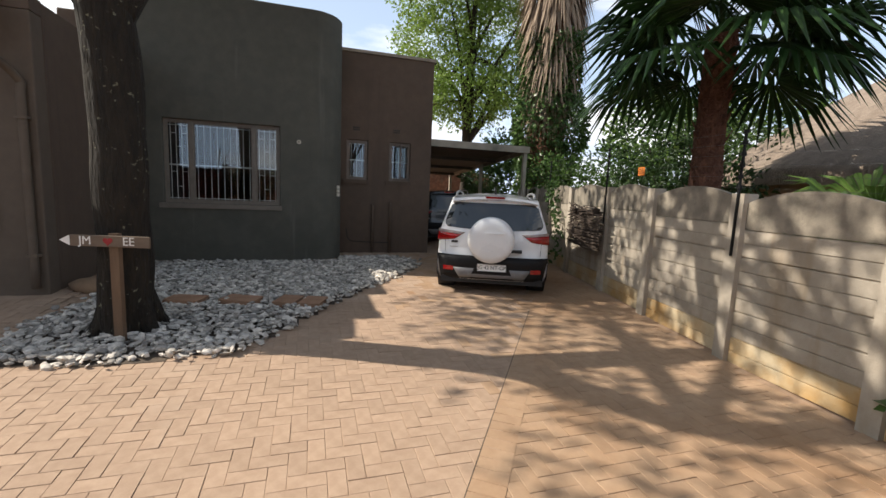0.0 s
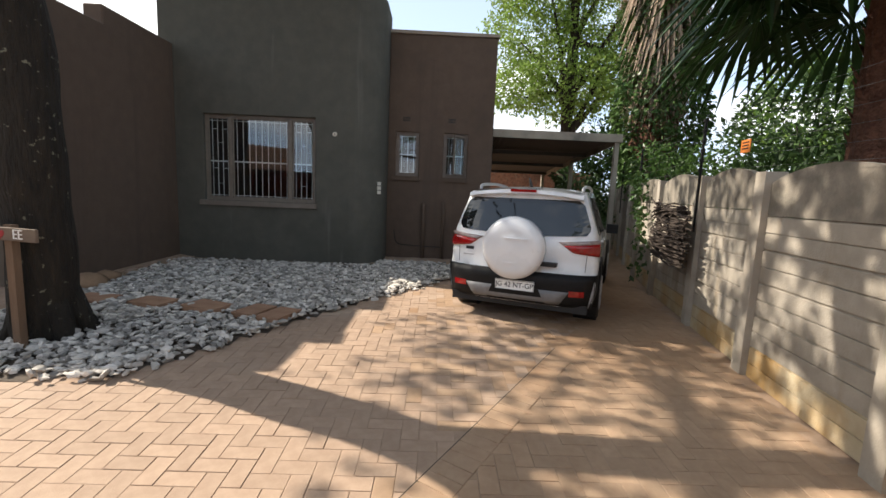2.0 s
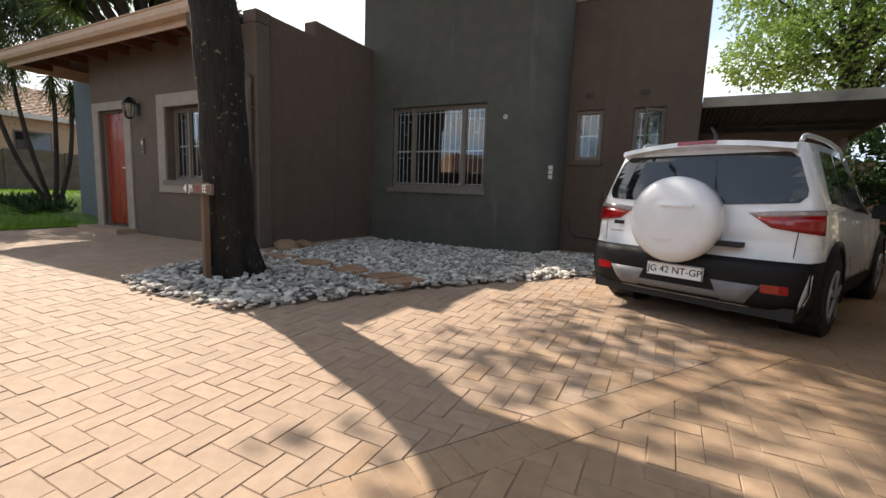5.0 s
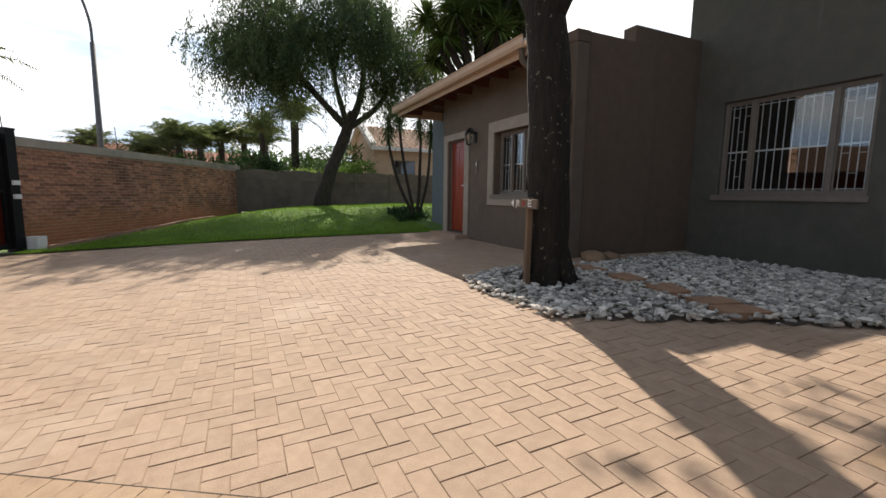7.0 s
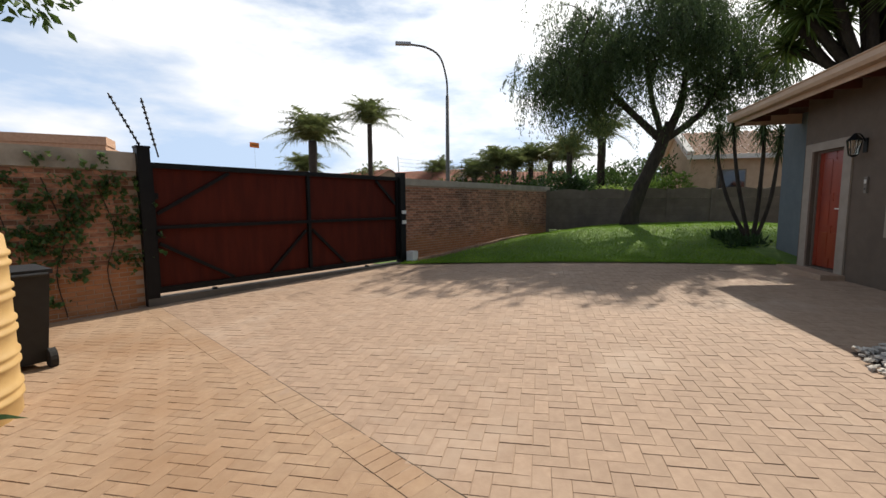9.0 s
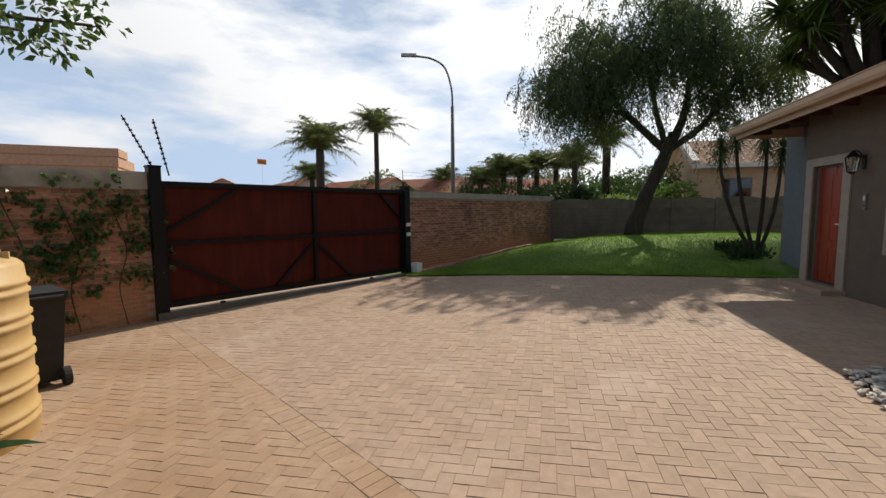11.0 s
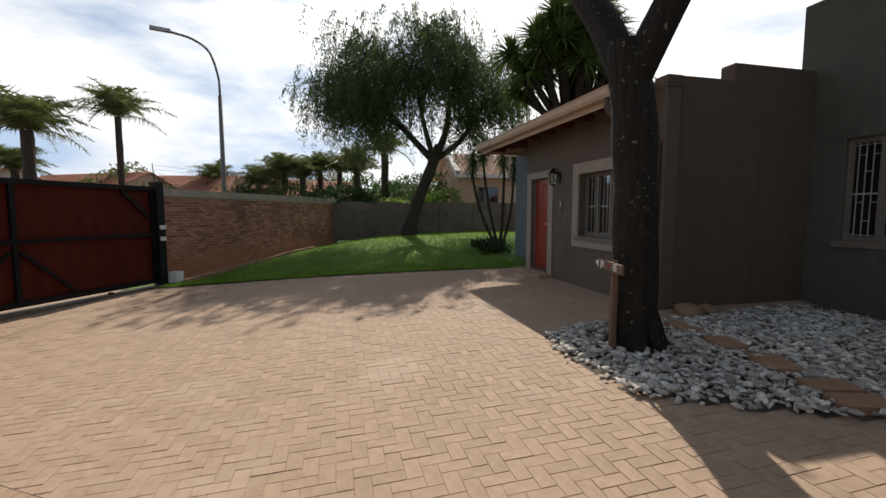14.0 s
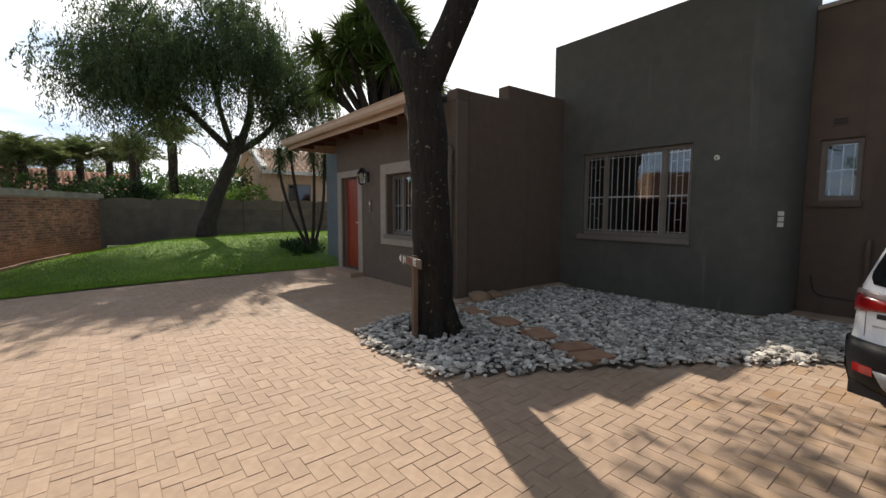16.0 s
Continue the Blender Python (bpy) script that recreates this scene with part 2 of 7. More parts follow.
BARK = mat("bark", (0.009, 0.007, 0.005), (0.027, 0.021, 0.014), 18, 0.95, 1.0, 34, stretch=(1, 1, 0.22), c3=(0.17, 0.165, 0.115), c3_scale=17.0, c3_at=(0.635, 0.68), bdist=0.05)
BARK_DARK = mat("dark_bark", (0.022, 0.017, 0.013), (0.056, 0.043, 0.032), 12, 0.95, 0.9, 26, stretch=(1, 1, 0.3), bdist=0.04)
RED_DOOR = mat("varnished_red_wood", (0.20, 0.028, 0.014), (0.30, 0.048, 0.022), 7, 0.36, 0.15, 60, stretch=(1, 1, 0.12), coat=0.2)
GATE_WOOD = mat("dark_red_board", (0.052, 0.0078, 0.004), (0.088, 0.014, 0.007), 6, 0.7, 0.2, 60, stretch=(1, 1, 0.15), spec=0.15)
BLACK = mat("black_steel", (0.005, 0.005, 0.006), (0.009, 0.009, 0.009), 8, 0.5, 0.1, 90, spec=0.2)
RUBBER = mat("black_plastic", (0.013, 0.013, 0.014), (0.022, 0.022, 0.023), 12, 0.62, 0.15, 160)
FRAME = mat("painted_steel_frame", (0.145, 0.122, 0.098), (0.185, 0.157, 0.128), 10, 0.55, 0.1, 90)
FRAME_BROWN = mat("brown_painted_frame", (0.15, 0.118, 0.092), (0.19, 0.15, 0.12), 10, 0.5, 0.1, 90)
BAR = mat("white_bar", (0.68, 0.68, 0.66), (0.78, 0.78, 0.76), 12, 0.45, 0.05, 90)
GLASS = glass_mat("window_glass", ior=1.68)
FASCIA = mat("tan_fascia", (0.46, 0.33, 0.23), (0.54, 0.40, 0.28), 6, 0.6, 0.15, 60)
TIMBER = mat("dark_red_timber", (0.085, 0.028, 0.018), (0.13, 0.045, 0.028), 8, 0.6, 0.3, 50, stretch=(1, 1, 0.2))
ROOF_RED = mat("red_roof_tile", (0.30, 0.115, 0.07), (0.42, 0.18, 0.11), 7, 0.85, 0.5, 30, island=0.12)
# near-black tone puts the shade of unlit rooms into the colour
DARK_ROOM = mat("shade_toned_interior", (0.05, 0.045, 0.04), (0.07, 0.06, 0.055), 3, 0.9, 0.1, 30)
GRASS = leaf_mat("grass_blade", (0.14, 0.26, 0.022), (0.25, 0.38, 0.045), 0.3)
TURF = mat("turf", (0.075, 0.14, 0.02), (0.125, 0.21, 0.032), 6, 0.95, 0.8, 50, c3=(0.10, 0.15, 0.03), c3_scale=0.8, bdist=0.03)
SHEET = mat("corrugated_steel", (0.20, 0.19, 0.18), (0.27, 0.26, 0.245), 3, 0.5, 0.1, 60, metal=0.4)


# ---- building helpers ----
def ground_cap(x):
    """Level ground before the house: the porch lies higher than the gravel and the drive."""
    return 0.215 + 0.085 * max(0.0, min(1.0, (-3.2 - x) / 0.5))


def ground(x, y):
    """Height of the paved yard: it rises gently towards the house."""
    return max(-0.3, min(ground_cap(x), 0.03 + 0.038 * y))


def thing(name, label, category, at=(0, 0, 0), rz=0.0, group="", kind=""):
    ob = new(name)
    ob.empty_display_size = 0.1
    ob.location, ob.rotation_euler = at, (0, 0, radians(rz))
    return tagged(ob, label, category, group, kind)


def link(name, me, material, parent=None, label="", smooth=False):
    if material and not me.materials:
        me.materials.append(material)
    if smooth:
        me.polygons.foreach_set("use_smooth", [True] * len(me.polygons))
    ob = new(name, me)
    if parent:
        ob.parent = parent
    if label:
        ob["label"] = label
    return ob


def part(name, bm, material, parent=None, label="", smooth=False, bevel=0.0, segs=1):
    if bevel:
        sharp = [e for e in bm.edges if len(e.link_faces) == 2 and e.calc_face_angle(0) > 0.6]
        bmesh.ops.bevel(bm, geom=sharp, offset=bevel, segments=segs, profile=0.6, affect="EDGES", clamp_overlap=True)
    me = bpy.data.meshes.new(name)
    bm.normal_update()
    bm.to_mesh(me)
    bm.free()
    return link(name, me, material, parent, label, smooth)


def structure(name, bm, material, label, category, bevel=0.0):
    return tagged(part(name, bm, material, None, "", False, bevel), label, category, "", "structure")


def box(x0, x1, y0, y1, z0, z1, bm=None):
    bm = bm or bmesh.new()
    v = [bm.verts.new((x, y, z)) for z in (z0, z1) for y in (y0, y1) for x in (x0, x1)]
    for q in ((0, 2, 3, 1), (4, 5, 7, 6), (0, 1, 5, 4), (2, 6, 7, 3), (0, 4, 6, 2), (1, 3, 7, 5)):
        bm.faces.new([v[i] for i in q])
    return bm


def obox(m, sx, sy, sz, bm=None):
    """A box centred on the pose m."""
    bm = bm or bmesh.new()
    v = [bm.verts.new(m @ Vector((x * sx / 2, y * sy / 2, z * sz / 2))) for z in (-1, 1) for y in (-1, 1) for x in (-1, 1)]
    for q in ((0, 2, 3, 1), (4, 5, 7, 6), (0, 1, 5, 4), (2, 6, 7, 3), (0, 4, 6, 2), (1, 3, 7, 5)):
        bm.faces.new([v[i] for i in q])
    return bm


def tube(pts, radii, sides=10, bm=None, cap=True, wobble=0.0):
    """A tapered tube through the points."""
    bm = bm or bmesh.new()
    pts = [Vector(p) for p in pts]
    if isinstance(radii, (int, float)):
        radii = [radii] * len(pts)
    rings = []
    side = None
    for i, p in enumerate(pts):
        d = (pts[min(i + 1, len(pts) - 1)] - pts[max(i - 1, 0)]).normalized()
        if side is None:
            side = d.orthogonal().normalized()
        side = (side - d * side.dot(d)).normalized()
        up = d.cross(side)
        ring = []
        for k in range(sides):
            a = 2 * math.pi * k / sides
            r = radii[i] * (1 + (wobble * noise.noise(p * 1.7 + Vector((math.cos(a), math.sin(a), 0)) * 1.3) if wobble else 0))
            ring.append(bm.verts.new(p + side * (math.cos(a) * r) + up * (math.sin(a) * r)))
        rings.append(ring)
    for a, b in zip(rings, rings[1:]):
        for k in range(sides):
            bm.faces.new((a[k], a[(k + 1) % sides], b[(k + 1) % sides], b[k]))
    if cap:
        bm.faces.new(rings[0][::-1])
        bm.faces.new(rings[-1])
    return bm


def curve_pts(pts, n=6):
    """Points on a smooth line through pts."""
    p = [Vector(q) for q in pts]
    p = [2 * p[0] - p[1]] + p + [2 * p[-1] - p[-2]]
    res = []
    for i in range(1, len(p) - 2):
        for k in range(n):
            t = k / n
            res.append(0.5 * (2 * p[i] + (p[i + 1] - p[i - 1]) * t + (2 * p[i - 1] - 5 * p[i] + 4 * p[i + 1] - p[i + 2]) * t * t + (3 * p[i] - p[i - 1] - 3 * p[i + 1] + p[i + 2]) * t ** 3))
    return res + [p[-2]]


def mesh_np(name, verts, faces):
    me = bpy.data.meshes.new(name)
    me.from_pydata(np.asarray(verts).tolist(), [], np.asarray(faces).tolist())
    me.update()
    return me


def cell_wall(us, zs, solid, thick, place):
    """A wall on a grid of cells: place(u, v, z) gives the world point, v running from 0 (outside) to thick; only cells with solid(i, j) are filled."""
    bm = bmesh.new()
    seen = {}

    def vert(i, j, v):
        key = (i, j, v)
        if key not in seen:
            seen[key] = bm.verts.new(place(us[i], thick * v, zs[j]))
        return seen[key]

    def ok(i, j):
        return 0 <= i < len(us) - 1 and 0 <= j < len(zs) - 1 and solid(i, j)

    for i in range(len(us) - 1):
        for j in range(len(zs) - 1):
            if not solid(i, j):
                continue
            a = (i, j), (i + 1, j), (i + 1, j + 1), (i, j + 1)
            bm.faces.new([vert(*c, 0) for c in a])
            bm.faces.new([vert(*c, 1) for c in a[::-1]])
            for (di, dj), (p, q) in (((0, -1), (0, 1)), ((1, 0), (1, 2)), ((0, 1), (2, 3)), ((-1, 0), (3, 0))):
                if not ok(i + di, j + dj):
                    bm.faces.new((vert(*a[q], 0), vert(*a[p], 0), vert(*a[p], 1), vert(*a[q], 1)))
    bmesh.ops.recalc_face_normals(bm, faces=bm.faces)
    return bm


def inside(poly, x, y):
    c = False
    for (x0, y0), (x1, y1) in zip(poly, poly[1:] + poly[:1]):
        if (y0 > y) != (y1 > y) and x < (x1 - x0) * (y - y0) / (y1 - y0) + x0:
            c = not c
    return c


# ---- ground ----
GRAVEL = [(-3.02, 3.84), (-2.3, 3.72), (-1.35, 3.78), (-0.98, 4.2), (-0.62, 4.8), (-0.2, 5.5), (0.2, 6.1), (0.83, 6.98), (1.2, 7.6), (1.35, 8.2), (0.9, 8.75), (-0.05, 8.9), (-0.3, 8.4), (-3.3, 8.4), (-3.25, 6.8), (-3.02, 5.9), (-3.1, 5.0), (-3.2, 4.4)]
BAND_A, BAND_D = Vector((-0.77, 0.5)), Vector((0.552, 0.834))
GATE_P, GATE_D, GATE_N = Vector((-9.55, -2.58)), Vector((0.887, -0.462)), Vector((0.462, 0.887))
WALL_POSTS = [(2.98, -3.6), (2.95, -2.3), (2.93, -0.95), (2.96, 0.38), (3.03, 1.67), (3.16, 2.93), (3.38, 4.24), (3.64, 5.43), (3.95, 6.84), (4.33, 8.21), (4.75, 9.55), (5.2, 10.9), (5.6, 12.2)]


def lawn_edge(y):
    return -9.15 + 0.10 * (y + 2.1) - 0.35 * math.sin(max(0, min(1, (y + 2.1) / 8)) * math.pi)


def lawn_height(x, y):
    d = max(0.0, lawn_edge(y) - x)
    t = min(1.0, d / 5.5)
    v = max(0.0, min(1.0, ((x - GATE_P.x) * GATE_N.x + (y - GATE_P.y) * GATE_N.y) / 2.6))
    return ground(x, y) + 0.02 + 0.46 * t * t * (3 - 2 * t) * (0.45 + 0.55 * v * v * (3 - 2 * v)) + 0.02 * noise.noise(Vector((x, y, 0)))


# one sheet to the horizon, finer near the yard
bm = bmesh.new()
xs = [-900, -300, -120, -60, -35] + [-25 + i for i in range(0, 45)] + [30, 60, 120, 300, 900]
ys = [-900, -300, -120, -60, -30] + [-16 + i for i in range(0, 42)] + [40, 60, 120, 300, 900]
gv = {}
for i, x in enumerate(xs):
    for j, y in enumerate(ys):
        gv[i, j] = bm.verts.new((x, y, ground(x, y) - 0.075))
for i in range(len(xs) - 1):
    for j in range(len(ys) - 1):
        bm.faces.new((gv[i, j], gv[i + 1, j], gv[i + 1, j + 1], gv[i, j + 1]))
structure("ground", bm, SOIL, "bare sandy earth under and around the yard", "ground")

# sand bed of the paving
bm = bmesh.new()
bed = {}
for i in range(-44, 25):
    for j in range(-32, 57):
        bed[i, j] = bm.verts.new((i / 4, j / 4, ground(i / 4, j / 4) - 0.0034))
for i in range(-44, 24):
    for j in range(-32, 56):
        bm.faces.new((bed[i, j], bed[i + 1, j], bed[i + 1, j + 1], bed[i, j + 1]))
paving = structure("pavement", bm, SAND, "herringbone clay brick driveway with sandy joints", "pavement")

# soil under the gravel, bare along the house wall
bm = bmesh.new()
for i in range(-36, 15):
    for j in range(36, 95):
        x, y = i * 0.1, j * 0.1
        if inside(GRAVEL, x + 0.05, y + 0.05) or (x < -0.15 and 8.3 < y < 8.4 and x > -3.5):
            bm.faces.new([bm.verts.new((px, py, ground(px, py) + 0.004)) for px, py in ((x, y), (x + 0.1, y), (x + 0.1, y + 0.1), (x, y + 0.1))])
bmesh.ops.remove_doubles(bm, verts=bm.verts, dist=0.001)
structure("ground_bed", bm, SOIL_DARK, "dark soil under the gravel and along the house wall", "soil")

# lawn
bm = bmesh.new()
lv = {}
NI, NJ = 26, 34
for j in range(NJ + 1):
    y = -3.2 + 12.2 * j / NJ
    x1 = lawn_edge(y)
    for i in range(NI + 1):
        x = x1 + (-19.5 - x1) * i / NI
        lv[i, j] = bm.verts.new((x, y, lawn_height(x, y)))
for i in range(NI):
    for j in range(NJ):
        bm.faces.new((lv[i, j], lv[i, j + 1], lv[i + 1, j + 1], lv[i + 1, j]))
lawn = structure("lawn", bm, TURF, "bright green mown lawn rising towards the back wall", "lawn")

# bare strip between the brick wall and the lawn, with a brick edging
bm = bmesh.new()
strip = []
for k in range(25):
    s_ = -0.5 - 6.0 * k / 24
    strip.append([])
    for v_ in (-0.05, 0.12, 0.26, 0.40):
        p = GATE_P + GATE_D * s_ + GATE_N * v_
        strip[-1].append(bm.verts.new((p.x, p.y, lawn_height(p.x, p.y) + 0.03 + 0.012 * noise.noise(Vector((p.x * 4, p.y * 4, 3))))))
for a, b in zip(strip, strip[1:]):
    for k in range(3):
        bm.faces.new((a[k], a[k + 1], b[k + 1], b[k]))
bmesh.ops.recalc_face_normals(bm, faces=bm.faces)
structure("ground_strip", bm, SOIL_ORANGE, "bare orange soil strip below the brick wall", "soil")
edging = thing("trim_lawn_edging", "row of worn clay edging bricks between soil and lawn", "edging", (GATE_P.x, GATE_P.y, 0), kind="structure")
for k in range(26):
    s_ = -0.45 - 0.225 * k
    p = GATE_P + GATE_D * s_ + GATE_N * (0.43 + random.uniform(-0.012, 0.012))
    rise = math.degrees(math.atan2(lawn_height(p.x + GATE_D.x * 0.2, p.y + GATE_D.y * 0.2) - lawn_height(p.x, p.y), 0.2))
    part("brick", obox(pose(p.x - GATE_P.x, p.y - GATE_P.y, lawn_height(p.x, p.y) + 0.03, 0, -rise, math.degrees(math.atan2(GATE_D.y, GATE_D.x))), 0.215, 0.075, 0.10), KERB_CLAY, edging, bevel=0.006)

# ---- house walls ----
Y1, Y2, Y3 = 8.46, 9.43, 5.84
XW = -3.54
RC = 0.55


def grey_place(u, v, z):
    s = u - (-0.10 - RC)
    if s <= 0:
        return (u, Y1 + v, z)
    a = s / RC
    if a <= math.pi / 2:
        return (-0.10 - RC + (RC - v) * math.sin(a), Y1 + RC - (RC - v) * math.cos(a), z)
    return (-0.10 - v, Y1 + RC + (a - math.pi / 2) * RC, z)


WB = (-3.09, -1.22, 1.23, 2.66)
us = [-3.78, WB[0], WB[1], -0.10 - RC] + [-0.10 - RC + RC * math.pi / 2 * k / 10 for k in range(1, 11)] + [-0.10 - RC + RC * math.pi / 2 + 0.65]
zs = [-0.1, WB[2], WB[3], 4.75]
structure("wall_front", cell_wall(us, zs, lambda i, j: not (i == 1 and j == 1), 0.23, grey_place), GREY, "tall grey-green plastered house wall with a rounded corner", "wall", 0.012)
WS1, WS2 = (0.05, 0.49, 1.80, 2.63), (0.96, 1.42, 1.80, 2.63)
us = [-0.10, WS1[0], WS1[1], WS2[0], WS2[1], 1.90]
zs = [-0.1, WS1[2], WS1[3], 4.40]
structure("wall_recess", cell_wall(us, zs, lambda i, j: not (i in (1, 3) and j == 1), 0.23, lambda u, v, z: (u, Y2 + v, z)), BROWN, "brown plastered house wall set back beside the rounded corner", "wall", 0.01)
structure("wall_side_carport", box(1.67, 1.897, Y2 + 0.235, 15.0, -0.1, 4.398), BROWN, "brown plastered side wall of the house beside the carport", "wall", 0.01)
structure("trim_recess", box(-0.09, 1.93, Y2 - 0.03, Y2 + 0.26, 4.402, 4.46), PALE_TRIM, "pale plaster coping on the brown wall", "trim", 0.008)
us = [Y3 + 0.235, 6.95, Y1 - 0.002]
structure("wall_wing_side", cell_wall(us, [-0.1, 3.50, 3.74], lambda i, j: j == 0 or i == 1, 0.25, lambda u, v, z: (XW - v, u, z)), BROWN, "brown plastered wing wall with a stepped parapet", "wall", 0.015)
WD, WP = (-7.66, -6.84, 0.35, 2.37), (-5.66, -4.15, 1.19, 2.33)
us = [-7.95, WD[0], WD[1], WP[0], WP[1], XW - 0.002]
zs = [-0.1, WD[2], WP[2], WP[3], WD[3], 3.34]
structure("wall_porch", cell_wall(us, zs, lambda i, j: not ((i == 1 and 1 <= j <= 3) or (i == 3 and j == 2)), 0.23, lambda u, v, z: (u, Y3 + v, z)), TAUPE, "taupe plastered front wall with the entrance door", "wall", 0.01)
structure("wall_parapet_end", box(XW - 0.25, XW + 0.004, Y3 - 0.004, Y3 + 0.23, 3.342, 3.50), BROWN, "brown parapet end above the eaves", "wall", 0.012)
structure("wall_wing_left", box(-7.95, -7.72, Y3 + 0.235, 9.0, -0.1, 3.3), TAUPE, "taupe side wall of the wing", "wall", 0.01)
structure("wall_blue", box(-10.1, -7.955, 6.5, 6.73, -0.1, 3.372), BLUE, "blue-grey plastered wall behind the yuccas", "wall", 0.01)
structure("wall_blue_side", box(-10.1, -9.87, 6.735, 13.0, -0.1, 3.35), BLUE, "blue-grey plastered side wall of the house", "wall", 0.01)
# plain boxes added to close the house and keep daylight out
structure("wall_back", box(-10.1, 1.897, 13.005, 13.2, -0.1, 4.4), BROWN, "added rear wall that keeps light out of the house", "wall")
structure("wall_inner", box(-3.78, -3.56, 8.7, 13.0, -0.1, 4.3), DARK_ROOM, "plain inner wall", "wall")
structure("floor", box(-10.0, 1.66, 9.67, 12.99, 0.2, 0.34), DARK_ROOM, "plain floor inside the house, shade put into its dark colour", "floor")
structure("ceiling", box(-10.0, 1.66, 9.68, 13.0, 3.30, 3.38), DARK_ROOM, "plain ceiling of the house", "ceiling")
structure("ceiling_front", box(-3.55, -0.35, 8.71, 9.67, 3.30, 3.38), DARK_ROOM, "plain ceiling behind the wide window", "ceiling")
structure("floor_front", box(-3.55, -0.35, 8.71, 9.66, 0.2, 0.338), DARK_ROOM, "plain floor behind the wide window, shade put into its dark colour", "floor")
structure("roof", box(-3.77, 1.66, 9.7, 13.0, 4.05, 4.15), SHEET, "added flat sheet roof behind the parapet that keeps light out", "roof")
structure("floor_wing", box(-7.7, -3.8, Y3 + 0.24, 9.6, 0.2, 0.345), DARK_ROOM, "plain floor of the entrance wing, shade put into its dark colour", "floor")
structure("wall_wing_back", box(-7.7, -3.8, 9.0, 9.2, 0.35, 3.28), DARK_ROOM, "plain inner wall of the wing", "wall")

# ---- porch roof: sheet, fascia, gutter, rafters ----
EY, EX0, EX1, EZ = 5.20, -9.45, XW - 0.27, 3.17
porch_roof = thing("porch_roof", "lean-to sheet roof with a tan gutter and dark red rafters over the entrance", "roof", kind="structure")
bm = bmesh.new()
for (x0, x1, y0, y1, z0, z1, dz) in ((EX0, EX1, EY + 0.06, 9.0, EZ + 0.20, EZ + 0.24, 0.35),):
    v = [bm.verts.new((x, y, z + (dz if y == y1 else 0))) for z in (z0, z1) for y in (y0, y1) for x in (x0, x1)]
    for q in ((0, 2, 3, 1), (4, 5, 7, 6), (0, 1, 5, 4), (2, 6, 7, 3), (0, 4, 6, 2), (1, 3, 7, 5)):
        bm.faces.new([v[i] for i in q])
part("roof_sheet", bm, SHEET, porch_roof)
part("fascia", box(EX0, EX1, EY + 0.03, EY + 0.055, EZ - 0.02, EZ + 0.19), FASCIA, porch_roof, "tan painted fascia board", bevel=0.004)
bm = bmesh.new()
prof = [(0.028, 0.0), (-0.085, 0.0), (-0.115, 0.05), (-0.115, 0.125), (-0.135, 0.135), (-0.135, 0.145), (-0.105, 0.145), (-0.105, 0.06), (-0.08, 0.012), (0.028, 0.012)]
ends = [[bm.verts.new((x, EY + py, EZ + 0.06 + pz)) for py, pz in prof] for x in (EX0 - 0.03, EX1 + 0.02)]
for k in range(len(prof)):
    bm.faces.new((ends[0][k], ends[0][(k + 1) % len(prof)], ends[1][(k + 1) % len(prof)], ends[1][k]))
bm.faces.new(ends[0][::-1])
bm.faces.new(ends[1])
bmesh.ops.recalc_face_normals(bm, faces=bm.faces)
part("gutter", bm, FASCIA, porch_roof, "tan painted rain gutter")
part("barge_board", box(EX0 - 0.025, EX0 - 0.002, EY + 0.06, 9.0, EZ - 0.02, EZ + 0.2), FASCIA, porch_roof)
for k in range(9):
    x = EX0 + 0.12 + k * (EX1 - EX0 - 0.3) / 8
    part("rafter", box(x, x + 0.06, EY + 0.06, Y3 - 0.004, EZ + 0.04, EZ + 0.195), TIMBER, porch_roof, bevel=0.004)
part("soffit_board", box(EX0 + 0.02, EX1 - 0.02, EY + 0.06, Y3 - 0.004, EZ + 0.197, EZ + 0.199), TIMBER, porch_roof, "dark red soffit boards")
part("soffit_board", box(EX0 + 0.02, -7.97, Y3 + 0.0, 6.49, EZ + 0.185, EZ + 0.199), TIMBER, porch_roof, "dark red soffit boards")
# downpipe: from the gutter's end back to the corner and down the wing wall
downpipe = thing("downpipe", "brown painted metal downpipe on the wing corner", "pipe")
bm = tube(curve_pts([(EX1 - 0.1, EY - 0.04, EZ + 0.06), (EX1 - 0.08, EY - 0.02, EZ - 0.12), (EX1 + 0.05, EY + 0.2, EZ - 0.32), (EX1 + 0.16, Y3 - 0.07, EZ - 0.55), (XW - 0.1, Y3 - 0.06, EZ - 0.75), (XW - 0.1, Y3 - 0.06, 1.6), (XW - 0.1, Y3 - 0.06, 0.34)], 6), 0.042, 10)
part("pipe", bm, TAUPE, downpipe, smooth=True)
for z in (0.7, 2.2):
    part("clip", box(XW - 0.155, XW - 0.045, Y3 - 0.108, Y3, z, z + 0.03), TAUPE, downpipe)


